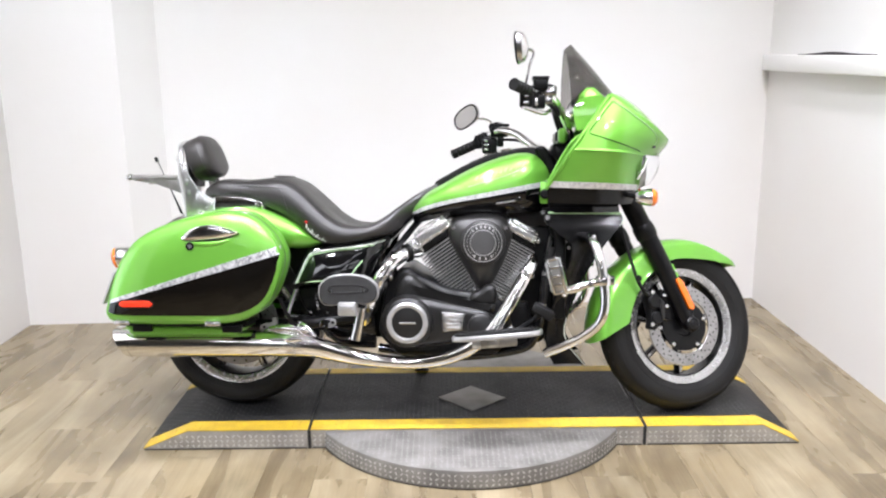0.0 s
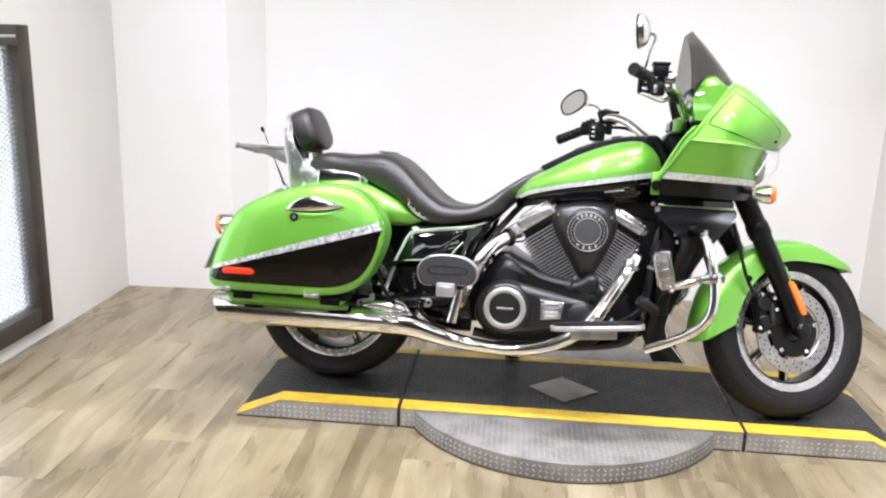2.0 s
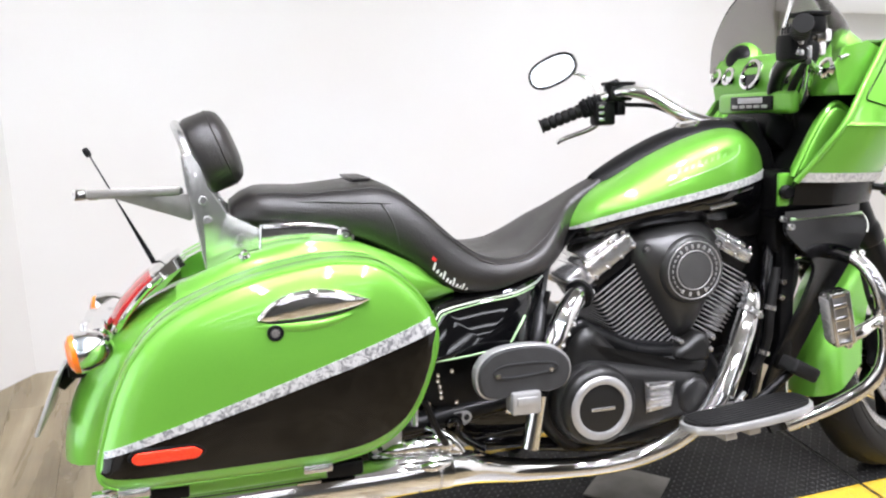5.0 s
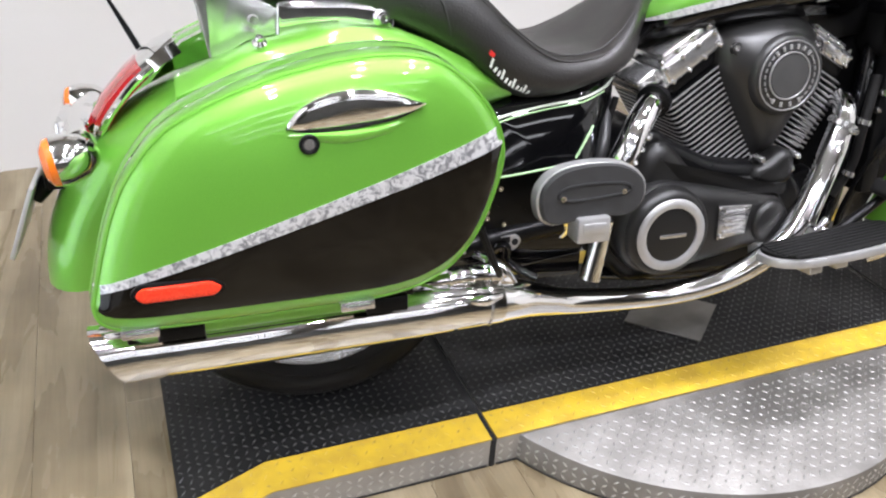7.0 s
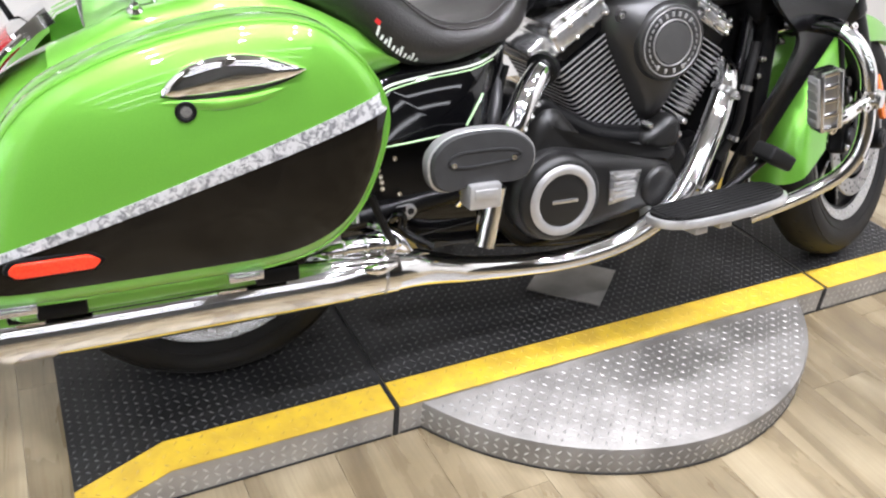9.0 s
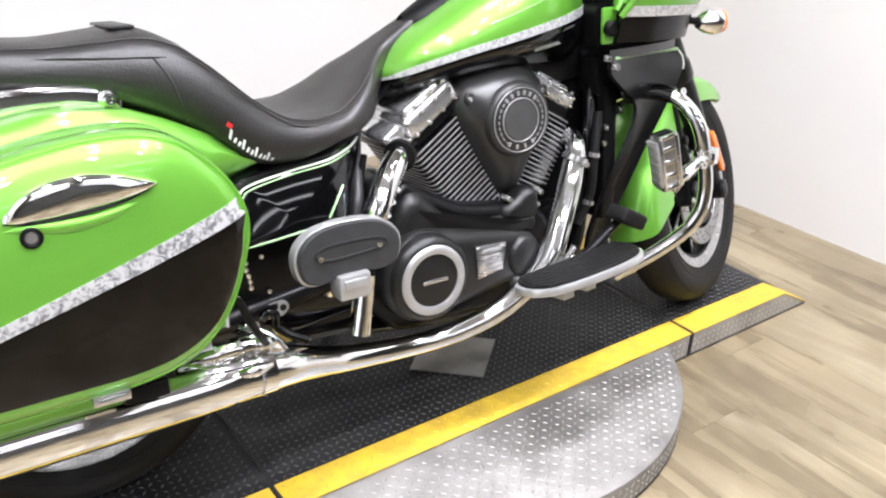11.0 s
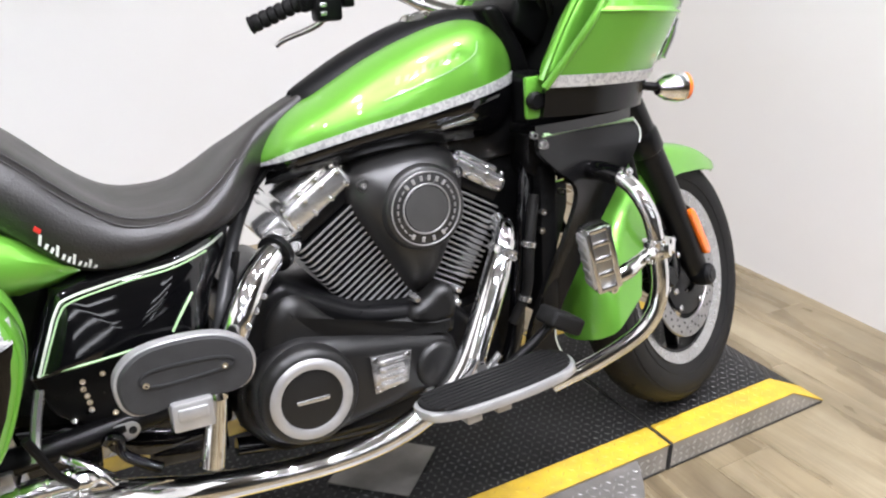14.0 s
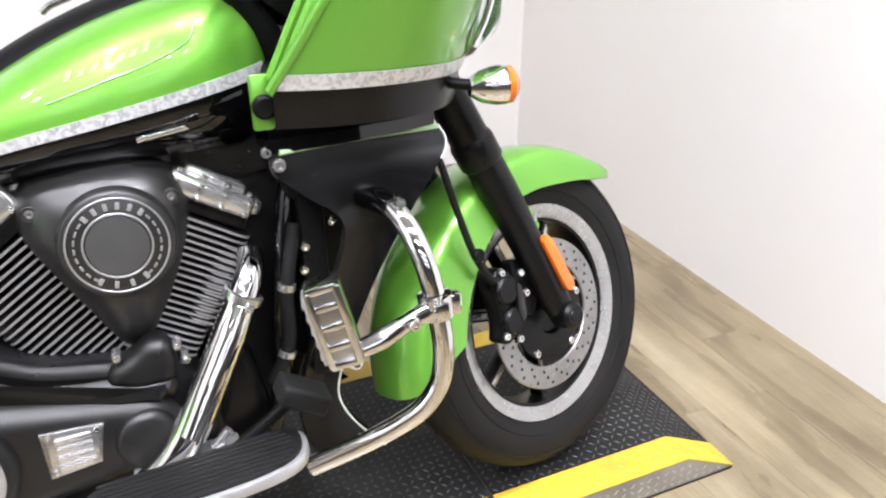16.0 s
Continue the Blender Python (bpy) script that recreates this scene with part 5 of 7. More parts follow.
part("piping", moved(tube([(x * 0.985, -0.023, z * 0.985) for x, z in pad_o], 0.0024, 6, 1, True), PAD), LEATHER, pad)
part("back_bar", tube([(-0.170, -0.150, 0.90), (-0.181, -0.140, 0.942), (-0.194, -0.105, 0.982), (-0.203, -0.055, 1.000), (-0.205, 0, 1.004), (-0.203, 0.055, 1.000), (-0.194, 0.105, 0.982), (-0.181, 0.140, 0.942), (-0.170, 0.150, 0.90)], 0.0105, 10), BRACKET, bike, "polished bar behind the backrest pad")
for sgn in (-1, 1):
    br = part("backrest_bracket", plate([(-0.196, 0.945), (-0.178, 0.952), (-0.160, 0.925), (-0.146, 0.880), (-0.112, 0.825), (-0.048, 0.790), (-0.044, 0.742), (-0.105, 0.728), (-0.162, 0.715), (-0.178, 0.827), (-0.190, 0.885)], sgn * 0.150, sgn * 0.158, 0.0025, 2, 0.006), BRACKET, bike, "polished metal backrest bracket")
    parts("bracket_bolt", [*[bolt((x, sgn * 0.158, z), (0, sgn, 0), 0.009, 0.008) for x, z in ((-0.158, 0.855), (-0.152, 0.815), (-0.090, 0.775))]], CHROME_WORN, br)
    part("side_rail", plate([(-0.056, 0.746), (-0.052, 0.803), (0.06, 0.800), (0.115, 0.791), (0.140, 0.775), (0.138, 0.752), (0.06, 0.750)], sgn * 0.150, sgn * 0.166, 0.004, 3, 0.008), CHROME, br)
    part("rail_end", merge(disc((0.118, sgn * 0.160, 0.773), (0, sgn, 0), 0.015, 0.014, 0.005), bolt((0.118, sgn * 0.176, 0.773), (0, sgn, 0), 0.010, 0.010)), CHROME, br)
part("bracket_plate", plate([(-0.193, 0.965), (-0.187, 0.967), (-0.174, 0.90), (-0.168, 0.84), (-0.174, 0.838), (-0.182, 0.90)], -0.075, 0.075, 0.002, 2), BLACK_SATIN, bike)
RACK_TILT = Matrix.Translation((0, -0.13, 0.872)) @ Matrix.Rotation(radians(-5.0), 4, "X") @ Matrix.Translation((0, 0.13, -0.872))
rack = part("luggage_rack", merge(box(-0.375, -0.20, -0.130, -0.112, 0.866, 0.884, 0.003), box(-0.375, -0.20, 0.062, 0.080, 0.866, 0.884, 0.003), box(-0.388, -0.370, -0.13, 0.08, 0.866, 0.884, 0.004)), RACK_DULL, bike, "dull metal luggage rack behind the backrest", RACK_TILT)
parts("slat", [box(-0.369, -0.20, y - 0.008, y + 0.008, 0.870, 0.881, 0.003) for y in (-0.075, -0.025, 0.025)], RACK_DULL, rack)
for sgn in (-1, 1):
    part("brace", plate([(-0.335, 0.868), (-0.185, 0.868), (-0.182, 0.812)], -0.025 + sgn * 0.096, -0.025 + sgn * 0.101, 0.0015, 2, 0.006), RACK_DULL, rack)
    part("end_cap", box(-0.400, -0.375, -0.025 + sgn * 0.096 - 0.013, -0.025 + sgn * 0.096 + 0.013, 0.864, 0.886, 0.004), CHROME, rack)
part("bag_knob", merge(disc((-0.087, -0.203, 0.742), (0, -0.5, 0.87), 0.012, 0.010, 0.004, 20), bolt((-0.087, -0.208, 0.751), (0, -0.5, 0.87), 0.007, 0.007)), CHROME, bike, "chrome knob under the bracket")
ant = part("antenna", tube([(-0.278, 0.145, 0.69), (-0.296, 0.15, 0.728), (-0.346, 0.162, 0.83), (-0.400, 0.172, 0.94)], [0.006, 0.0055, 0.002, 0.0018], 8, 3), BLACK_PLASTIC, bike, "thin black whip antenna")
part("tip", lathe([(0, -0.012), (0.006, -0.010), (0.008, 0.0), (0.006, 0.010), (0, 0.012)], (-0.405, 0.173, 0.947), (-0.45, 0.05, 0.9), 14), BLACK_PLASTIC, ant)

# -- rear mudguard, lamps, plate --
def rear_guard(u, v):
    a = radians(70 + 113 * u)
    t = 2 * v - 1
    R = 0.395 + 0.070 * u
    w = 0.165 - 0.055 * u
    s = abs(t)
    y = w * math.sin(min(s / 0.6, 1) * math.pi / 2)
    drop = 0.10 * (1 - math.cos(min(s / 0.7, 1) * math.pi / 2)) + 0.10 * max(0, s - 0.7) / 0.3
    rr_ = R - drop * 0.8
    return Vector((0.0 + rr_ * math.cos(a) * 1.02, math.copysign(y, t), 0.34 + rr_ * math.sin(a) * 0.88))


part("rear_mudguard", sheet(rear_guard, 32, 18, 0.004), GREEN, bike, "lime green rear mudguard", None, 60)
tail = part("tail_lamp", loft([[(x + nx * t, y, z + nz * t) for t, y in ((-0.004, -wy), (0.018, -wy * 0.95), (0.027, -wy * 0.6), (0.030, 0), (0.027, wy * 0.6), (0.018, wy * 0.95), (-0.004, wy))] for x, z, nx, nz, wy in ((-0.262, 0.680, -0.62, 0.78, 0.072), (-0.285, 0.660, -0.72, 0.69, 0.076), (-0.318, 0.625, -0.82, 0.57, 0.072), (-0.340, 0.590, -0.88, 0.47, 0.06))]), RED_LENS, bike, "red tail lamp lens")
part("surround", merge(tube([(-0.252, -0.078, 0.695), (-0.288, -0.084, 0.666), (-0.325, -0.080, 0.622), (-0.350, -0.06, 0.582), (-0.355, 0, 0.576), (-0.350, 0.06, 0.582), (-0.325, 0.080, 0.622), (-0.288, 0.084, 0.666), (-0.252, 0.078, 0.695)], 0.007, 8), loft([[(x + nx * t, y, z + nz * t) for t, y in ((-0.004, -wy), (0.018, -wy * 0.95), (0.027, -wy * 0.6), (0.030, 0), (0.027, wy * 0.6), (0.018, wy * 0.95), (-0.004, wy))] for x, z, nx, nz, wy in ((-0.205, 0.715, -0.5, 0.86, 0.05), (-0.235, 0.70, -0.56, 0.82, 0.066), (-0.2615, 0.6805, -0.62, 0.78, 0.073))])), CHROME, tail, "chrome lamp surround")
bar = part("signal_bar", merge(tube([(-0.372, -0.15, 0.590), (-0.385, -0.08, 0.590), (-0.388, 0, 0.590), (-0.385, 0.08, 0.590), (-0.372, 0.15, 0.590)], 0.024, 16), box(-0.42, -0.36, -0.07, 0.07, 0.575, 0.612, 0.012)), CHROME, bike, "chrome rear signal bar")
for sgn in (-1, 1):
    part("signal_shell", lathe([(0, -0.055), (0.018, -0.05), (0.034, -0.03), (0.040, -0.005), (0.040, 0.012)], (-0.395, sgn * 0.195, 0.580), (-1, sgn * 0.15, -0.15), 28), CHROME, bar)
    part("signal_lens", lathe([(0.039, 0.012), (0.037, 0.022), (0.026, 0.030), (0, 0.033)], (-0.395, sgn * 0.195, 0.580), (-1, sgn * 0.15, -0.15), 28), ORANGE_LENS, bar)
npl = part("plate_holder", moved(box(-0.004, 0.004, -0.10, 0.10, -0.065, 0.065, 0.002), Matrix.Translation((-0.485, -0.02, 0.455)) @ Matrix.Rotation(radians(22), 4, "Y")), ALLOY, bike, "bare number plate holder")
part("holder_arm", merge(tube([(-0.40, -0.02, 0.52), (-0.44, -0.02, 0.50), (-0.475, -0.02, 0.47)], 0.016, 10), box(-0.45, -0.40, -0.06, 0.02, 0.49, 0.535, 0.006)), BLACK_PLASTIC, npl)


# -- saddlebags --
BAG = [(p.x, p.y) for p in spline([Vector(q) for q in ((-0.372, 0.400), (-0.362, 0.450), (-0.335, 0.535), (-0.300, 0.605), (-0.240, 0.668), (-0.140, 0.716), (-0.035, 0.745), (0.060, 0.757), (0.140, 0.748), (0.196, 0.713),
                                                                (0.241, 0.660), (0.261, 0.600), (0.247, 0.530), (0.210, 0.450), (0.150, 0.396), (0.06, 0.372), (-0.10, 0.366), (-0.28, 0.366), (-0.350, 0.374))], 6, True)]
BC = (-0.03, 0.55)
BPROF = [(0.90, -0.235), (0.965, -0.25), (1.0, -0.285), (1.005, -0.330), (0.985, -0.338), (1.0, -0.346), (0.992, -0.368), (0.967, -0.388), (0.925, -0.398), (0.86, -0.405), (0.75, -0.412), (0.6, -0.418), (0.4, -0.423), (0, -0.4255)]


def pillow_y(poly, c, prof, x, z):
    """Where the face of a pillow over poly round c lies at (x, z)."""
    dx, dz = x - c[0], z - c[1]
    best = 1.0
    N = len(poly)
    for k in range(N):
        ax_, az_ = poly[k][0] - c[0], poly[k][1] - c[1]
        bx_, bz_ = poly[(k + 1) % N][0] - c[0], poly[(k + 1) % N][1] - c[1]
        ex, ez = bx_ - ax_, bz_ - az_
        den = dx * ez - dz * ex
        if abs(den) < 1e-12:
            continue
        t = (ax_ * ez - az_ * ex) / den
        s = (ax_ * dz - az_ * dx) / den
        if t > 0 and -1e-6 <= s <= 1 + 1e-6:
            best = 1 / t
            break
    return float(np.interp(best, [o[0] for o in prof[::-1]], [o[1] for o in prof[::-1]]))


def bag_y(x, z):
    return pillow_y(BAG, BC, BPROF[6:], x, z)


PZ0 = curve1([(-0.362, 0.412), (-0.35, 0.404), (-0.327, 0.400), (-0.256, 0.398), (0.0, 0.400), (0.06, 0.402), (0.110, 0.410), (0.148, 0.424), (0.178, 0.443), (0.201, 0.470), (0.222, 0.510), (0.237, 0.555), (0.249, 0.608)])
PZ1 = lambda x: 0.434 + (x + 0.362) / 0.598 * 0.173
PZ2 = lambda x: 0.446 + (x + 0.362) / 0.598 * 0.191


def bag_patch(x0, x1, f0, f1, nu, nv, off=0.0016):
    def f(u, v):
        x = x0 + (x1 - x0) * u
        z = f0(x) + (f1(x) - f0(x)) * v
        return Vector((x, bag_y(x, z) - off, z))
    return sheet(f, nu, nv, 0.0012)


for sgn in (1, -1):
    f = (lambda b: b) if sgn == 1 else flipped
    bag = part("saddlebag", f(pillow(BAG, BPROF, BC)), GREEN, bike, "lime green hard saddlebag with a black lower panel", None, 50)
    part("lower_panel", f(bag_patch(-0.362, 0.249, PZ0, PZ1, 48, 12)), PANEL, bag, "gloss black lower panel")
    part("stripe", f(bag_patch(-0.362, 0.250, PZ1, PZ2, 44, 4, 0.0022)), STRIPE, bag, "silver flecked stripe")
    part("lid_bead", f(tube([(BC[0] + (x - BC[0]) * 0.972, -0.3845, BC[1] + (z - BC[1]) * 0.972) for x, z in BAG], 0.0042, 8, 1, True)), GREEN, bag)
    part("lid_seam", f(tube([(BC[0] + (x - BC[0]) * 0.987, -0.338, BC[1] + (z - BC[1]) * 0.987) for x, z in BAG], 0.0024, 6, 1, True)), GREEN, bag)
    lat = [(p.x, p.y) for p in spline([Vector(q) for q in ((-0.078, 0.664), (-0.062, 0.688), (-0.026, 0.707), (0.02, 0.713), (0.065, 0.707), (0.10, 0.695), (0.119, 0.685), (0.078, 0.672), (0.02, 0.664), (-0.04, 0.660))], 4, True)]
    part("latch", f(pillow(lat, [(1.0, -0.405), (1.0, -0.421), (0.95, -0.425), (0.8, -0.4275), (0.4, -0.429), (0, -0.4295)], (0.02, 0.687))), CHROME, bag, "chrome saddlebag latch")
    part("latch_brow", f(tube([(x, bag_y(x, z) + 0.0055, z) for x, z in ((-0.13, 0.652), (-0.05, 0.650), (0.0, 0.647), (0.06, 0.653), (0.14, 0.676))], [0.002, 0.009, 0.012, 0.009, 0.002], 12)), GREEN, bag)
    # dark tube draws the shade of the recess below the latch
    part("latch_shade", f(tube([(x, bag_y(x, z) - 0.001, z) for x, z in ((-0.080, 0.662), (-0.04, 0.6575), (0.02, 0.6612), (0.078, 0.6695), (0.118, 0.683))], [0.001, 0.003, 0.0035, 0.003, 0.001], 8)), SEAM, bag)
    part("lock", f(merge(ring((-0.050, -0.421, 0.640), NEAR, 0.009, 0.0145, 0.006, 24))), BLACK_PLASTIC, bag)
    part("lock_barrel", f(disc((-0.050, -0.419, 0.640), NEAR, 0.0095, 0.007, 0.002, 20)), CHROME_WORN, bag, "bright lock barrel")
    rf = plate([(-0.305, 0.440), (-0.295, 0.451), (-0.20, 0.452), (-0.184, 0.441), (-0.195, 0.430), (-0.295, 0.429)], -0.414, -0.427, 0.003, 2, 0.006)
    part("reflector_base", f(plate([(-0.312, 0.440), (-0.300, 0.455), (-0.196, 0.456), (-0.178, 0.441), (-0.192, 0.426), (-0.300, 0.425)], -0.412, -0.422, 0.002, 2, 0.007)), BLACK_PLASTIC, bag)
    part("reflector", f(rf), REFLECTOR_RED, bag, "red side reflector")
    tray = part("bag_tray", f(plate([(-0.335, 0.350), (-0.315, 0.312), (0.075, 0.318), (0.115, 0.345), (0.105, 0.352), (-0.32, 0.350)], -0.22, -0.318, 0.010, 3, 0.010)), GREEN, bag, "lime green lower tray")
    part("tip_fin", f(merge(plate([(-0.371, 0.340), (-0.302, 0.352), (-0.300, 0.336), (-0.360, 0.334)], -0.285, -0.305, 0.002), box(-0.304, -0.192, -0.306, -0.286, 0.333, 0.338, 0.0015))), CHROME, bag, "thin chrome fin over the muffler tip")
    part("tray_gap", f(box(-0.338, 0.12, -0.348, -0.24, 0.3505, 0.3715, 0.004)), BLACK_PLASTIC, bag, "black gap under the bag")
    for hx in (-0.305, 0.015):
        part("hinge", f(merge(box(hx - 0.027, hx + 0.027, -0.404, -0.365, 0.363, 0.380, 0.003), box(hx - 0.020, hx + 0.020, -0.408, -0.403, 0.367, 0.376, 0.002))), CHROME_WORN, bag, "bright metal hinge")
        part("hinge_strap", f(box(hx + 0.02, hx + 0.09, -0.368, -0.350, 0.334, 0.362, 0.004)), BLACK_PLASTIC, bag)
    part("crash_tip", f(tube([(0.235, -0.345, 0.455), (0.262, -0.335, 0.39), (0.285, -0.31, 0.35)], 0.007, 8)), BLACK_PLASTIC, bag)
    # tail fin beside the seat
    fin = part("side_fin", f(loft([[(x, -wy - d, z) for z, d in ((z0, -0.02), (z0 + (z1 - z0) * 0.3, 0.004), (z0 + (z1 - z0) * 0.7, 0.006), (z1, -0.02))] + [(x, -wy + 0.06, z1), (x, -wy + 0.06, z0)] for x, wy, z0, z1 in
                              ((-0.22, 0.20, 0.62, 0.690), (-0.10, 0.222, 0.65, 0.742), (0.0, 0.225, 0.66, 0.762), (0.06, 0.225, 0.66, 0.766), (0.14, 0.225, 0.64, 0.757), (0.20, 0.22, 0.625, 0.733), (0.26, 0.208, 0.615, 0.703), (0.31, 0.192, 0.618, 0.673), (0.352, 0.175, 0.634, 0.640))])), GREEN, bike, "lime green side fin beside the seat", None, 50)

# -- side cover --
COVER = [(p.x, p.y) for p in round_poly([(0.240, 0.470), (0.276, 0.575), (0.298, 0.628), (0.40, 0.650), (0.50, 0.660), (0.598, 0.682), (0.585, 0.625), (0.545, 0.57), (0.525, 0.50), (0.44, 0.488)], 0.012, 3)]
CPROF = [(1.0, -0.09), (1.0, -0.172), (0.99, -0.182), (0.97, -0.190), (0.93, -0.1985), (0.85, -0.2035), (0.7, -0.2075), (0.5, -0.2105), (0.25, -0.2123), (0, -0.213)]


def taper(x):
    """How far the cover draws in towards its front end."""
    return 1 - 0.38 * min(1.0, max(0.0, (x - 0.485) / 0.11)) ** 1.3


def lean(p):
    """The cover's foot stands out further than its top."""
    return Vector((p.x, p.y - 0.19 * (0.56 - p.z), p.z + 0.13 * (0.56 - p.z)))


def cover_body():
    bm = pillow(COVER, CPROF, (0.40, 0.525))
    for v in bm.verts:
        v.co.y *= taper(v.co.x)
        v.co = lean(v.co)
    return bm


for sgn in (-1, 1):
    side = Matrix.Diagonal((1, -sgn, 1, 1))
    on_cover = lambda x, z: side @ lean(Vector((x, pillow_y(COVER, (0.40, 0.525), CPROF[2:], x, z) * taper(x) - 0.0008, z)))
    sc_ = part("side_cover", (flipped if sgn > 0 else (lambda b: b))(cover_body()), BLACK_GLOSS, bike, "gloss black side cover with pale pinstripe")
    part("pinstripe", tube([on_cover(x, z) for x, z in ((0.262, 0.482), (0.283, 0.54), (0.302, 0.587), (0.322, 0.606), (0.40, 0.622), (0.48, 0.633), (0.54, 0.644), (0.575, 0.655))], 0.0023, 6, 5), PIN_WHITE, sc_)
    part("pinstripe", tube([on_cover(x, z) for x, z in ((0.268, 0.484), (0.289, 0.54), (0.307, 0.582), (0.326, 0.599), (0.40, 0.615), (0.48, 0.626), (0.54, 0.637))], 0.0016, 6, 5), PIN_GREEN, sc_)
    part("pinstripe", tube([on_cover(x, z) for x, z in ((0.260, 0.483), (0.33, 0.489), (0.40, 0.497), (0.47, 0.508))], 0.0020, 6, 4), PIN_GREEN, sc_)
    part("pinstripe", tube([on_cover(x, z) for x, z in ((0.462, 0.515), (0.481, 0.545), (0.503, 0.575))], 0.0022, 6, 4), PIN_GREEN, sc_)
    if sgn == -1:
        part("frame_rail", tube([(0.715, 0.020, 0.735), (0.672, 0.026, 0.690), (0.642, 0.004, 0.652), (0.614, -0.032, 0.616), (0.586, -0.085, 0.573), (0.559, -0.140, 0.528), (0.545, -0.148, 0.48), (0.53, -0.13, 0.40)], 0.0125, 14), FRAME_GREY, bike, "satin grey frame tube")
    part("wiring", tube([(0.60, sgn * 0.10, 0.60), (0.585, sgn * 0.10, 0.53), (0.59, sgn * 0.12, 0.47), (0.61, sgn * 0.10, 0.42)], 0.007, 8), RUBBER, bike)
    part("swing_panel", plate([(0.24, 0.465), (0.44, 0.480), (0.52, 0.49), (0.53, 0.36), (0.46, 0.33), (0.34, 0.34), (0.27, 0.38)], sgn * 0.08, sgn * 0.13, 0.012, 2, 0.02), BLACK_SATIN, bike)
    part("swing_arm", tube([(0.0, sgn * 0.13, 0.318), (0.2, sgn * 0.13, 0.325), (0.4, sgn * 0.12, 0.345), (0.53, sgn * 0.11, 0.36)], 0.024, 12), BLACK_SATIN, bike)
    part("lower_frame_plate", merge(plate([(0.20, 0.375), (0.335, 0.35), (0.325, 0.262), (0.215, 0.268)], sgn * 0.105, sgn * 0.128, 0.006, 2, 0.012), plate([(0.335, 0.36), (0.54, 0.37), (0.54, 0.285), (0.400, 0.268), (0.340, 0.290)], sgn * 0.104, sgn * 0.124, 0.006, 2, 0.012), plate([(0.398, 0.29), (0.54, 0.30), (0.54, 0.235), (0.405, 0.238)], sgn * 0.103, sgn * 0.120, 0.006, 2, 0.012)), BLACK_GLOSS, bike, "gloss black lower frame plate")
    part("tab", plate([(0.332, 0.322), (0.336, 0.342), (0.352, 0.350), (0.386, 0.352), (0.396, 0.336), (0.384, 0.320), (0.360, 0.316)], sgn * 0.140, sgn * 0.145, 0.001, 2, 0.008), ALLOY, bike, "bare metal bracket tab")
    part("tab_hole", disc((0.381, sgn * 0.1448, 0.336), (0, sgn, 0), 0.007, 0.0014, 0.0003, 16), SEAM, bike)
    part("tab_arm", tube([(0.336, sgn * 0.150, 0.326), (0.346, sgn * 0.158, 0.339), (0.358, sgn * 0.160, 0.332), (0.358, sgn * 0.160, 0.310), (0.374, sgn * 0.165, 0.292), (0.415, sgn * 0.175, 0.268)], 0.0095, 10), BLACK_GLOSS, bike)
    part("strut", tube([(0.258, sgn * 0.20, 0.465), (0.245, sgn * 0.22, 0.42), (0.235, sgn * 0.25, 0.37)], 0.008, 8), CHROME_WORN, bike)
parts("small_bolt", [*[bolt((x, -0.131, z), NEAR, 0.006, 0.008) for x, z in ((0.319, 0.438), (0.322, 0.412), (0.325, 0.387), (0.351, 0.445), (0.296, 0.374), (0.36, 0.372), (0.318, 0.425), (0.324, 0.400), (0.50, 0.47), (0.515, 0.43))]], CHROME, bike)
part("frame_core", merge(plate([(0.12, 0.70), (0.33, 0.63), (0.43, 0.62), (0.60, 0.66), (0.68, 0.73), (0.55, 0.60), (0.53, 0.36), (0.30, 0.37), (0.20, 0.55)], -0.09, 0.09, 0.01), plate([(0.68, 0.73), (0.80, 0.80), (1.18, 0.80), (1.20, 0.70), (1.12, 0.69), (0.95, 0.72), (0.80, 0.72)], -0.09, 0.09, 0.01)), BLACK_SATIN, bike)

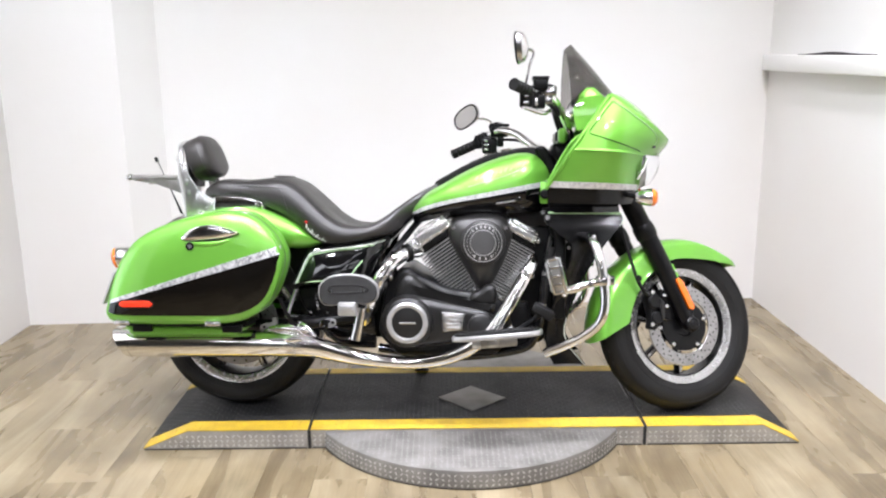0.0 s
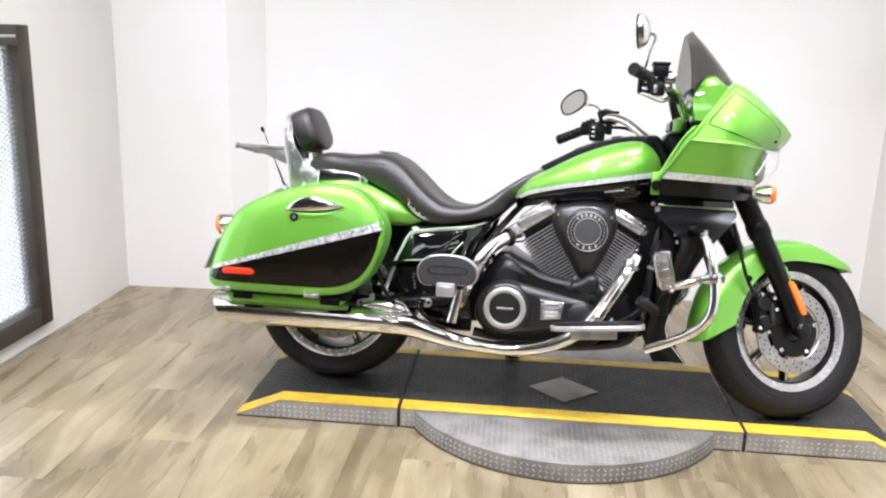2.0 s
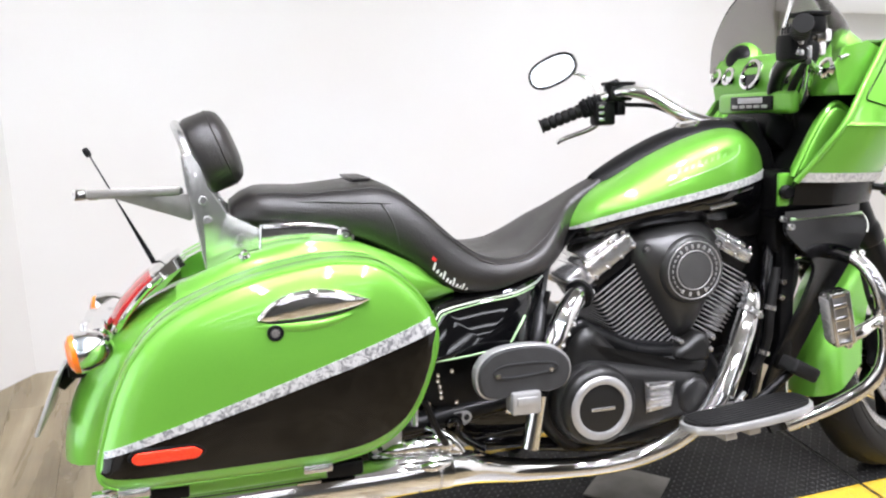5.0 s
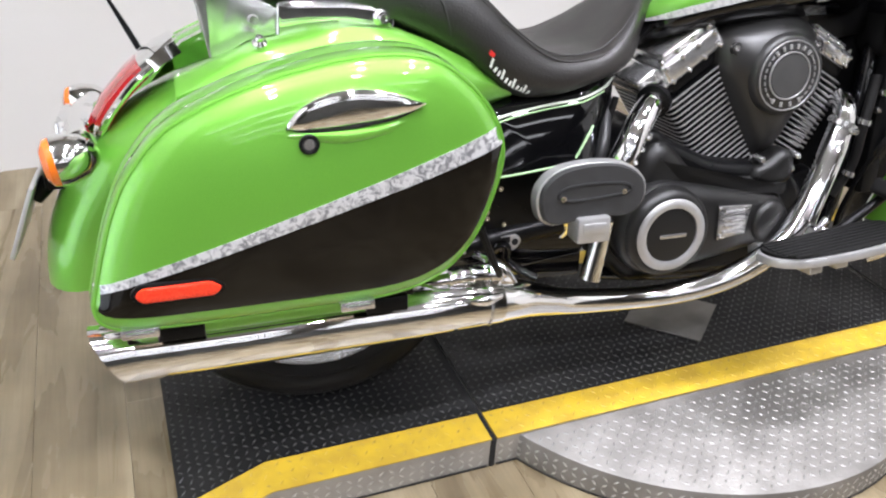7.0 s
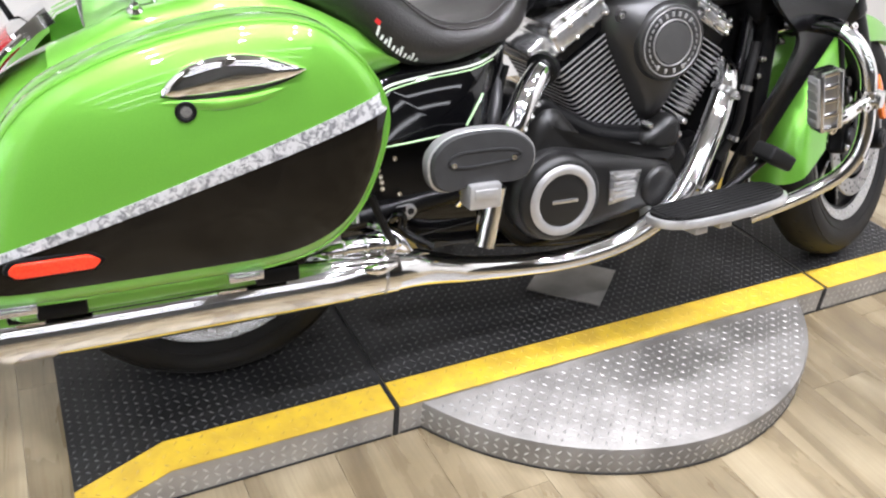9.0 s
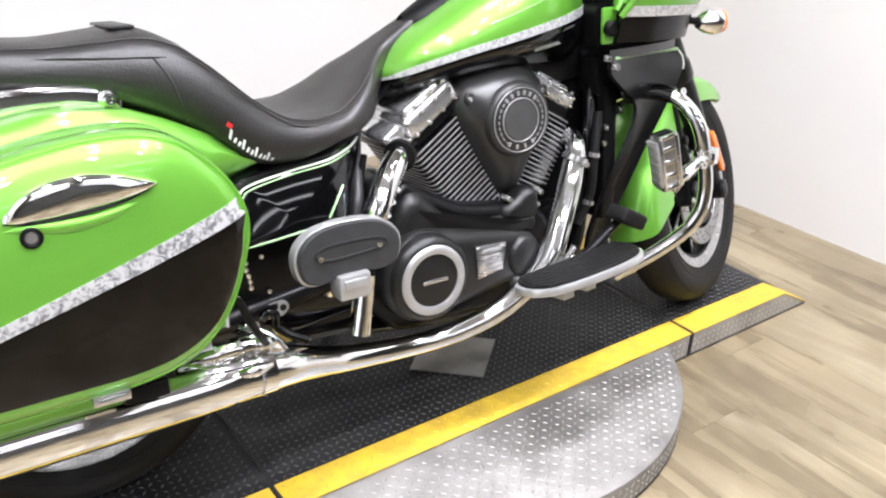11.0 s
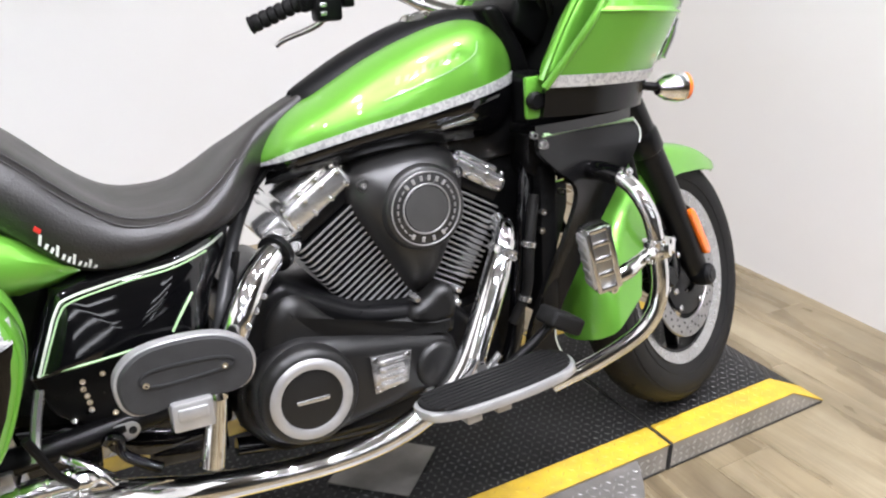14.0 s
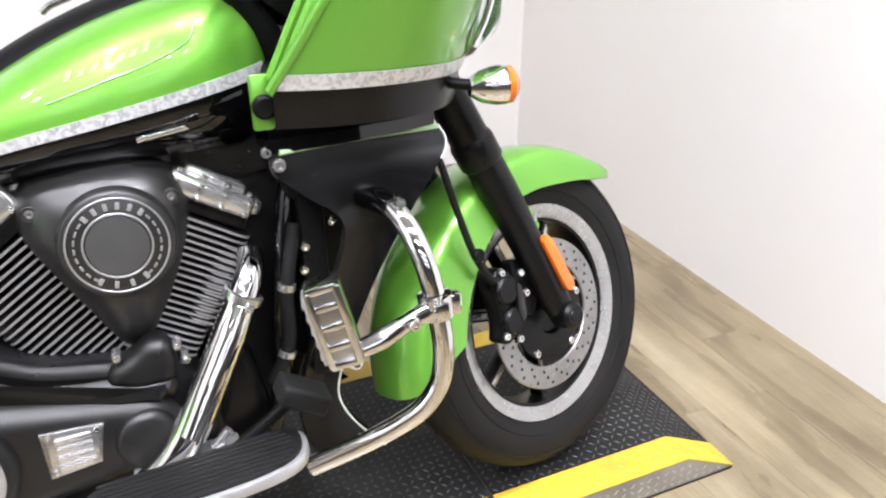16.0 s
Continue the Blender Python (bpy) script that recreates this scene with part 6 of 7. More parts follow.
# -- exhausts --
for sgn in (-1, 1):
    y = sgn * 0.272
    muf = part("muffler", tube([(-0.335, y, 0.276), (-0.20, y, 0.276), (0.0, y, 0.279), (0.15, y, 0.280), (0.23, y * 0.99, 0.279), (0.30, y * 0.965, 0.274)], [0.0495, 0.0495, 0.049, 0.0475, 0.0455, 0.0425], 32, 4, False, False), CHROME, bike, "long chrome muffler")
    part("muffler_tip", loft([[(x - 0.58 * (rr_ * math.sin(t)) * s, y + rr_ * math.cos(t), 0.276 + rr_ * math.sin(t)) for t in np.linspace(0, 2 * math.pi, 32, endpoint=False)] for x, rr_, s in ((-0.325, 0.0503, 0.0), (-0.364, 0.0503, 1.0), (-0.364, 0.046, 1.0), (-0.30, 0.045, 0.0))], False), CHROME, muf)
    part("muffler_bore", lathe([(0, 0), (0.0455, 0)], (-0.29, y, 0.276), (-1, 0, 0), 24), SEAM, muf)
    part("band", lathe([(0.0435, -0.003), (0.0458, -0.002), (0.0458, 0.002), (0.0435, 0.003)], (0.272, y * 0.977, 0.2765), (1, sgn * -0.10, -0.06), 32), CHROME_WORN, muf)
    part("joint_cover", loft([[(x, y * k + w * math.cos(t), z + h * math.sin(t)) for t in np.linspace(0, 2 * math.pi, 20, endpoint=False)] for x, z, w, h, k in ((0.13, 0.316, 0.012, 0.010, 0.92), (0.16, 0.320, 0.028, 0.016, 0.92), (0.22, 0.322, 0.032, 0.018, 0.91), (0.28, 0.322, 0.034, 0.021, 0.90), (0.318, 0.313, 0.030, 0.020, 0.89), (0.342, 0.300, 0.016, 0.013, 0.89))]), CHROME, muf, "chrome exhaust joint cover")
    part("joint_clamp", merge(tube([(0.160, y * 0.97, 0.327), (0.185, y * 0.98, 0.331), (0.225, y * 0.985, 0.334), (0.265, y * 0.98, 0.332), (0.300, y * 0.96, 0.327), (0.318, y * 0.95, 0.320)], [0.006, 0.015, 0.0175, 0.016, 0.018, 0.008], 16), *[lathe([(0.014, -0.0035), (0.0205, -0.0025), (0.0205, 0.0025), (0.014, 0.0035)], (cx, y * 0.982, 0.333), (1, 0, 0), 18) for cx in (0.205, 0.247, 0.283)]), CHROME, muf, "chrome exhaust clamp")
    part("clamp_strap", tube([(0.272, y * 0.80, 0.352), (0.292, y * 0.88, 0.347), (0.318, y * 0.94, 0.330), (0.334, y * 0.95, 0.306)], 0.0085, 10), CHROME, muf)
    part("low_lug", tube([(0.225, y * 1.10, 0.300), (0.262, y * 1.12, 0.302), (0.295, y * 1.08, 0.300)], [0.006, 0.0125, 0.007], 12), CHROME, muf)
    part("bag_tab", merge(plate([(0.140, 0.329), (0.143, 0.346), (0.160, 0.352), (0.198, 0.358), (0.206, 0.344), (0.176, 0.334), (0.165, 0.326)], y * 0.965, y * 0.983, 0.0015, 2, 0.005), box(0.186, 0.204, *sorted((y * 0.93, y * 0.98)), 0.345, 0.372, 0.002)), BRUSHED, muf, "bare metal bracket tab")
    part("tab_hole", disc((0.157, y * 0.9835, 0.339), (0, sgn, 0), 0.0055, 0.002, 0.0004, 18), SEAM, muf)
    parts("cover_stud", [*[lathe([(0, 0.013), (0.005, 0.0125), (0.008, 0.010), (0.008, -0.01), (0, -0.01)], (x, y * 0.93 + dy, z), (0, sgn * 0.4, 1), 14) for x, dy, z in ((0.17, sgn * 0.002, 0.333), (0.205, sgn * 0.006, 0.336), (0.24, sgn * 0.002, 0.337), (0.275, sgn * 0.006, 0.339), (0.312, -sgn * 0.004, 0.331))]], CHROME, muf)
    if sgn == 1:
        continue
    low = part("exhaust_pipe", tube([(0.28, y * 0.973, 0.276), (0.34, sgn * 0.248, 0.264), (0.40, sgn * 0.225, 0.243), (0.46, sgn * 0.205, 0.223), (0.54, sgn * 0.193, 0.208), (0.62, sgn * 0.190, 0.200), (0.70, sgn * 0.196, 0.201), (0.78, sgn * 0.207, 0.214), (0.85, sgn * 0.217, 0.238), (0.91, sgn * 0.222, 0.272), (0.965, sgn * 0.224, 0.320), (1.02, sgn * 0.205, 0.40), (1.070, sgn * 0.18, 0.485), (1.108, sgn * 0.155, 0.55), (1.118, sgn * 0.12, 0.575)],
                                    [0.043, 0.039, 0.034, 0.0295, 0.0255, 0.0235, 0.0232, 0.0235, 0.024, 0.0245, 0.025, 0.025, 0.024, 0.023, 0.022], 20, 5), CHROME, bike, "chrome front exhaust pipe")
    part("heat_shield", tube([(0.99, sgn * 0.230, 0.345), (1.032, sgn * 0.208, 0.415), (1.074, sgn * 0.186, 0.485), (1.108, sgn * 0.163, 0.545)], [0.022, 0.0235, 0.0235, 0.019], 16, 4), CHROME, low)
    part("shield_clamp", merge(lathe([(0.026, -0.008), (0.031, -0.006), (0.031, 0.006), (0.026, 0.008)], (1.096, sgn * 0.168, 0.528), (0.45, 0, 0.9), 20), bolt((1.10, sgn * 0.196, 0.52), (0, sgn, 0), 0.007, 0.012)), CHROME_WORN, low)
    up = part("rear_exhaust_pipe", tube([(0.475, sgn * 0.080, 0.30), (0.505, sgn * 0.115, 0.355), (0.535, sgn * 0.175, 0.425), (0.562, sgn * 0.208, 0.50), (0.605, sgn * 0.185, 0.562), (0.655, sgn * 0.145, 0.596), (0.70, sgn * 0.10, 0.60)], [0.026, 0.026, 0.026, 0.026, 0.026, 0.025, 0.023], 20, 5), CHROME, bike, "chrome rear exhaust pipe")
    parts("shield_boss", [*[disc((0.525 + 0.018 * k, sgn * (0.264 - 0.011 * k), 0.435 + 0.026 * k - 0.0008 * k * k), (-0.3, sgn * 1.0, 0.25), 0.0055, 0.0045, 0.002, 10) for k in range(6)]], CHROME_WORN, up)
    part("pipe_flange", lathe([(0.025, -0.008), (0.034, -0.006), (0.034, 0.006), (0.025, 0.008)], (0.66, sgn * 0.142, 0.597), (1, sgn * -0.8, 0.3), 20), BLACK_SATIN, up)

# -- engine --
crank = part("crankcase", merge(
    plate([(0.575, 0.46), (0.62, 0.535), (0.66, 0.55), (0.70, 0.52), (0.80, 0.47), (0.90, 0.455), (0.98, 0.45), (1.03, 0.40), (1.05, 0.30), (0.98, 0.22), (0.62, 0.22), (0.55, 0.30)], -0.165, 0.165, 0.02, 3, 0.03),
    plate([(1.0, 0.40), (1.10, 0.42), (1.13, 0.28), (1.02, 0.22)], -0.11, 0.11, 0.015, 2, 0.02)), BLACK_SATIN, bike, "dark coated engine crankcase")


def hull(c0, r0, c1, r1, n=20):
    """Outline of two circles held by a belt."""
    c0, c1 = Vector(c0), Vector(c1)
    d = c1 - c0
    base = math.atan2(d.y, d.x)
    al = math.acos((r0 - r1) / d.length)
    out = []
    for t in np.linspace(al, 2 * math.pi - al, n):
        out.append((c0.x + r0 * math.cos(base + t), c0.y + r0 * math.sin(base + t)))
    for t in np.linspace(-al, al, n):
        out.append((c1.x + r1 * math.cos(base + t), c1.y + r1 * math.sin(base + t)))
    return out


# the clutch cover draws in towards its front end
SKEW = Matrix(((1, 0, 0, 0), (0.10, 1, 0, -0.0667), (0, 0, 1, 0), (0, 0, 0, 1)))
cover = part("clutch_cover", merge(moved(plate(hull((0.667, 0.352), 0.098, (0.928, 0.341), 0.060), -0.13, -0.222, 0.034, 6), SKEW), lathe([(0.092, -0.010), (0.090, 0.010), (0.085, 0.019), (0.076, 0.023), (0.0, 0.024)], (0.669, -0.216, 0.354), NEAR, 56)), ENGINE, bike, "satin dark engine side cover", None, 50)
part("cover_ring", lathe([(0.055, 0.0), (0.056, 0.007), (0.062, 0.0095), (0.068, 0.009), (0.074, 0.005), (0.075, 0.0)], (0.669, -0.236, 0.354), NEAR, 64), ALLOY, cover, "polished metal ring")
part("cover_disc", lathe([(0.055, 0.0), (0.053, 0.005), (0.03, 0.008), (0, 0.009)], (0.669, -0.236, 0.354), NEAR, 48), ENGINE, cover)
part("maker_bar", plate([(0.641, 0.350), (0.641, 0.358), (0.699, 0.358), (0.699, 0.350)], -0.242, -0.2462, 0.001), CHROME_WORN, cover)
part("lower_ridge", moved(tube([(0.725, -0.208, 0.272), (0.80, -0.211, 0.286), (0.88, -0.211, 0.300), (0.935, -0.206, 0.309)], 0.0042, 8), SKEW), CHROME_WORN, cover)
vent = part("vent_plate", moved(plate([(0.790, 0.392), (0.874, 0.385), (0.869, 0.375), (0.861, 0.334), (0.864, 0.325), (0.794, 0.318), (0.797, 0.328), (0.795, 0.382)], -0.214, -0.2265, 0.002, 2), SKEW), BRACKET, cover, "finned alloy plate")
parts("vent_rib", [moved(box(0.808, 0.856, -0.232, -0.226, z - 0.004, z + 0.004, 0.002), SKEW) for z in (0.3325, 0.347, 0.3615, 0.376)], HEAD_CHROME, vent)
parts("vent_bolt", [moved(bolt((x, -0.2265, z), NEAR, 0.0048), SKEW) for x, z in ((0.800, 0.385), (0.864, 0.379), (0.855, 0.332), (0.802, 0.326))], CHROME, vent)
part("end_cap", moved(lathe([(0.047, -0.01), (0.0465, 0.006), (0.043, 0.013), (0.036, 0.017), (0.0, 0.020)], (0.930, -0.216, 0.339), NEAR, 40), SKEW), ENGINE, cover)
part("upper_cover", plate([(0.604, 0.38), (0.606, 0.455), (0.622, 0.502), (0.652, 0.527), (0.684, 0.525), (0.712, 0.500), (0.742, 0.466), (0.79, 0.446), (0.86, 0.438), (0.95, 0.436), (0.990, 0.42), (0.985, 0.38)], -0.11, -0.186, 0.038, 6, 0.024), ENGINE, crank)
parts("case_bolt", [lathe([(0.0, 0.016), (0.005, 0.0155), (0.0075, 0.013), (0.0075, -0.02), (0, -0.02)], (x, -0.142, z), NEAR, 14) for x, z in ((0.742, 0.474), (0.798, 0.455), (0.860, 0.447), (1.0, 0.40), (1.0, 0.435), (0.602, 0.505))], CHROME_WORN, crank)
lobe = part("front_lobe", plate([(0.885, 0.425), (0.893, 0.452), (0.928, 0.466), (0.950, 0.486), (0.978, 0.484), (0.990, 0.455), (0.986, 0.415), (0.93, 0.405)], -0.12, -0.182, 0.02, 5, 0.014), ENGINE, crank)
parts("lobe_bolt", [lathe([(0.0, 0.010), (0.005, 0.0095), (0.007, 0.007), (0.007, -0.02), (0, -0.02)], (x, -0.170, z), NEAR, 14) for x, z in ((0.992, 0.470), (0.906, 0.468))], CHROME_WORN, lobe)


# cylinders, each fin a plate with a bright edge
def cylinder(name, c0, c1, w, n):
    c0, c1 = Vector((c0[0], 0, c0[1])), Vector((c1[0], 0, c1[1]))
    ax = (c1 - c0).normalized()
    L = (c1 - c0).length
    m = align(c0, ax)
    if (m.to_3x3() @ Vector((0, 1, 0))).dot(Vector((0, -1, 0))) < 0.9:
        side = ax.cross(Vector((0, -1, 0)))
        m = Matrix.Translation(c0) @ Matrix(((side.x, 0, ax.x, 0), (side.y, -1, ax.y, 0), (side.z, 0, ax.z, 0), (0, 0, 0, 1)))
    body = part(name, moved(lathe([(0, -0.02), (0.062, -0.02), (0.062, L + 0.01), (0, L + 0.01)], (0, 0, 0), (0, 0, 1), 32), m), BLACK_SATIN, bike, "black finned cylinder with bright fin edges")
    bm = bmesh.new()
    P = round_poly([(-w, -0.118), (w, -0.118), (w, 0.118), (-w, 0.118)], 0.02, 3)
    t = 0.0021
    rings = [[(p.x * k, p.y * k, z) for p in P] for k, z in ((0.985, -t), (1.0, -t * 0.7), (1.0, t * 0.7), (0.985, t))]
    rows = [[bm.verts.new(v) for v in r] for r in rings]
    N = len(P)
    for i, (a, b) in enumerate(zip(rows, rows[1:])):
        for k in range(N):
            fc_ = bm.faces.new((a[k], a[(k + 1) % N], b[(k + 1) % N], b[k]))
            fc_.material_index = 1
    bm.faces.new(rows[0][::-1])
    bm.faces.new(rows[-1])
    me = bpy.data.meshes.new("fin")
    bm.to_mesh(me)
    bm.free()
    me.materials.append(BLACK_SATIN)
    me.materials.append(FIN_EDGE)
    for k in range(n):
        s = 0.93 + 0.07 * min(1, k / (n - 1) * 1.6)
        ob = new("fin", me)
        ob.parent = body
        ob.matrix_basis = m @ Matrix.Translation((0, 0, L * k / (n - 1))) @ Matrix.Diagonal((s, 1, 1, 1))
    return body, m, L


cr, mr_, Lr = cylinder("rear_cylinder", (0.900, 0.425), (0.766, 0.619), 0.076, 21)
cf, mf_, Lf = cylinder("front_cylinder", (0.963, 0.437), (1.069, 0.628), 0.064, 21)
# along each head: main block from a to b, its height, then the step at the outer end
for body, m, L, a, b, z0, z1, e in ((cr, mr_, Lr, -0.052, 0.090, 0.030, 0.078, -0.100), (cf, mf_, Lf, -0.085, 0.050, 0.026, 0.062, 0.066)):
    flip = 1 if (m.to_3x3() @ Vector((1, 0, 0))).x > 0 else -1
    span = lambda u, v: sorted((flip * u, flip * v))
    part("cylinder_head", moved(box(*span(a - 0.03, b), -0.108, 0.108, L + 0.006, L + z0 + 0.006, 0.006), m), BLACK_SATIN, body)
    hc = part("head_cover", moved(merge(box(*span(a, b), -0.120, 0.120, L + z0, L + z1, 0.011, 4), box(*span(a + 0.012, b - 0.012), -0.126, 0.10, L + z0 + 0.012, L + z1 - 0.014, 0.006, 3)), m), HEAD_CHROME, body, "chrome cylinder head cover")
    part("cover_cap", moved(box(*span(a + 0.020, b - 0.020), -0.106, 0.106, L + z1 - 0.004, L + z1 + 0.012, 0.007, 3), m), HEAD_CHROME, body)
    part("cover_step", moved(box(*span(*sorted((e, a + 0.004 if e < 0 else b - 0.004))), -0.098, 0.098, L + z0 + 0.006, L + z1 - 0.004, 0.009, 3), m), HEAD_CHROME, body)
    u = np.linspace(a + 0.012, b - 0.012, 4)
    # bolts on top; the small near-face domes stand in for lamp reflections
    parts("head_bolt_and_glint", [bolt((flip * x, yy, L + z1), (0, 0, 1), 0.006, 0.007) for x in u for yy in (-0.11, 0.11)] + [lathe([(0.0, 0.007), (0.003, 0.0065), (0.0045, 0.005), (0.0045, -0.004), (0, -0.004)], (flip * x, 0.120, L + z), (0, 1, 0), 14) for x in u for z in (z0 + 0.008, z1 - 0.010)], CHROME, hc, m=m)
# second, narrower bank of fins in front of the front cylinder
cd, md_, Ld = cylinder("front_fin_bank", (1.040, 0.474), (1.100, 0.584), 0.028, 12)

# air cleaner
AC = [(p.x, p.y) for p in spline([Vector(q) for q in ((0.806, 0.690), (0.822, 0.724), (0.87, 0.743), (0.935, 0.752), (1.0, 0.742), (1.036, 0.712), (1.044, 0.660), (1.030, 0.60), (1.0, 0.53), (0.965, 0.470), (0.940, 0.452), (0.915, 0.462), (0.874, 0.528), (0.832, 0.60), (0.808, 0.648))], 5, True)]
AC_C = (0.935, 0.628)
ACPROF = [(0.86, -0.05), (0.97, -0.062), (1.0, -0.075), (1.0, -0.094), (0.985, -0.106), (0.95, -0.118), (0.89, -0.131), (0.81, -0.143), (0.71, -0.153), (0.60, -0.161), (0.48, -0.166), (0.35, -0.169), (0, -0.170)]
acl = part("air_cleaner", pillow(AC, ACPROF, AC_C), DOME_SATIN, bike, "satin dark teardrop air cleaner cover", None, 70)
part("air_cleaner_back", plate([(0.83, 0.70), (1.02, 0.70), (1.0, 0.55), (0.95, 0.48), (0.90, 0.51)], 0.0, -0.09, 0.01, 2, 0.02), BLACK_SATIN, acl)
part("intake_lip", plate([(0.955, 0.735), (0.975, 0.765), (1.015, 0.762), (1.035, 0.725)], -0.05, -0.098, 0.012, 4, 0.012), DOME_SATIN, acl)
bc = Vector((0.937, -0.170, 0.638))
bd = lathe([(0.082, -0.012), (0.078, 0.003), (0.074, 0.006), (0, 0.007)], bc, NEAR, 56)
part("badge_base", bd, DOME_SATIN, acl)
part("badge_ring", ring(bc + Vector((0, -0.005, 0)), NEAR, 0.067, 0.070, 0.003, 64), FIN_EDGE, acl)
part("badge_ring", ring(bc + Vector((0, -0.005, 0)), NEAR, 0.0445, 0.0478, 0.004, 64), FIN_EDGE, acl)
part("badge_disc", lathe([(0.043, 0), (0.042, 0.003), (0, 0.004)], bc + Vector((0, -0.006, 0)), NEAR, 48), BADGE_GREY, acl)
for a0, a1, nn in ((50, 130, 6), (238, 302, 4)):
    for k in range(nn):
        a = radians(a0 + (a1 - a0) * k / (nn - 1))
        mk = box(-0.0030, 0.0030, -0.0030, 0.0, -0.0050, 0.0050, 0.0008)
        part("badge_bar", moved(mk, Matrix.Translation(bc + Vector((0.0575 * math.cos(a), -0.0062, 0.0575 * math.sin(a)))) @ Matrix.Rotation(math.pi / 2 - a, 4, "Y")), ALLOY, acl)
for k in range(28):
    a = radians(k * 360 / 28)
    if not (45 < math.degrees(a) < 135 or 232 < math.degrees(a) < 308):
        part("badge_bar", moved(box(-0.004, 0.004, -0.003, 0, -0.0015, 0.0015, 0.0005), Matrix.Translation(bc + Vector((0.0575 * math.cos(a), -0.0062, 0.0575 * math.sin(a)))) @ Matrix.Rotation(math.pi / 2 - a, 4, "Y")), FIN_EDGE, acl)
for x, z in ((0.831, 0.690), (0.868, 0.545), (1.018, 0.690), (1.000, 0.560)):
    y = pillow_y(AC, AC_C, ACPROF, x, z)
    part("bolt_cup", ring((x, y + 0.004, z), NEAR, 0.0085, 0.012, 0.009, 24), DOME_SATIN, acl)
    part("cover_bolt", bolt((x, y, z), NEAR, 0.007, 0.006), CHROME_WORN, acl)

part("lower_core", plate([(1.02, 0.68), (1.24, 0.72), (1.21, 0.40), (1.16, 0.26), (1.0, 0.24)], -0.075, 0.075, 0.01, 2, 0.02), BLACK_PLASTIC, bike)
part("swing_core", plate([(0.16, 0.40), (0.56, 0.46), (0.56, 0.27), (0.33, 0.29), (0.24, 0.33)], -0.085, 0.085, 0.01, 2, 0.02), BLACK_PLASTIC, bike)
# front frame, radiator and clutter between engine and wheel
fr_ = part("radiator", merge(box(1.195, 1.235, -0.155, 0.155, 0.36, 0.68, 0.008)), BLACK_PLASTIC, bike, "black radiator")
tagged(part("radiator_fins", merge(*[box(1.233, 1.238, -0.11, 0.11, z, z + 0.004, 0) for z in np.linspace(0.375, 0.665, 30)]), BLACK_SATIN, fr_), kind="stuff")
for sgn in (-1, 1):
    part("down_tube", tube([(1.215, sgn * 0.08, 0.74), (1.18, sgn * 0.12, 0.62), (1.155, sgn * 0.13, 0.45), (1.13, sgn * 0.13, 0.30), (1.06, sgn * 0.13, 0.24), (0.8, sgn * 0.12, 0.21), (0.55, sgn * 0.12, 0.24)], 0.017, 12), BLACK_GLOSS, bike)
    part("hose", tube([(1.19, sgn * 0.14, 0.62), (1.165, sgn * 0.155, 0.52), (1.16, sgn * 0.15, 0.43), (1.13, sgn * 0.14, 0.36)], 0.011, 10), RUBBER, bike)
    parts("hose_clip", [*[lathe([(0.012, -0.006), (0.0145, -0.005), (0.0145, 0.005), (0.012, 0.006)], p, d, 14) for p, d in (((1.165, sgn * 0.155, 0.525), (0.2, 0, 1)), ((1.155, sgn * 0.149, 0.41), (0.3, 0, 1)))]], CHROME_WORN, bike)
    # engine guard
    eg = part("engine_guard", tube([(1.300, sgn * 0.205, 0.661), (1.314, sgn * 0.240, 0.657), (1.325, sgn * 0.272, 0.640), (1.334, sgn * 0.297, 0.612), (1.343, sgn * 0.312, 0.575), (1.351, sgn * 0.317, 0.527), (1.357, sgn * 0.322, 0.47), (1.356, sgn * 0.322, 0.425), (1.345, sgn * 0.318, 0.385), (1.316, sgn * 0.305, 0.345), (1.25, sgn * 0.275, 0.298), (1.16, sgn * 0.235, 0.250)], 0.0165, 18), CHROME, bike, "chrome engine guard bar")
    part("guard_mount", tube([(1.262, sgn * 0.13, 0.655), (1.285, sgn * 0.17, 0.661), (1.304, sgn * 0.213, 0.662), (1.318, sgn * 0.248, 0.655)], 0.0195, 14), BLACK_GLOSS, eg)
    part("guard_end", lathe([(0, -0.004), (0.014, -0.002), (0.0175, 0.006), (0.0175, 0.040), (0.015, 0.046)], (1.232, sgn * 0.132, 0.652), (1, 0, 0.05), 20), CHROME, eg)
    parts("mount_bolt", [bolt((1.322, sgn * 0.262, 0.664), (0, sgn, 0.4), 0.009, 0.012), bolt((1.20, sgn * 0.150, 0.585), (0, sgn, 0), 0.008, 0.010), bolt((1.195, sgn * 0.150, 0.548), (0, sgn, 0), 0.008, 0.010), bolt((1.245, sgn * 0.150, 0.620), (0, sgn, 0), 0.008, 0.010)], CHROME, eg)
    cl = Vector((1.351, sgn * 0.317, 0.522))
    part("clamp", merge(lathe([(0.017, -0.019), (0.0255, -0.017), (0.0255, 0.017), (0.017, 0.019)], cl, (0.1, 0, -1), 24), box(1.366, 1.388, *sorted((sgn * 0.304, sgn * 0.330)), 0.506, 0.538, 0.004), box(1.340, 1.362, *sorted((sgn * 0.338, sgn * 0.350)), 0.508, 0.536, 0.003)), CHROME, eg)
    PEG = Matrix.Translation((1.192, sgn * 0.352, 0.542)) @ Matrix.Rotation(radians(-13), 4, "Y") @ Matrix.Rotation(radians(sgn * 12), 4, "Z")
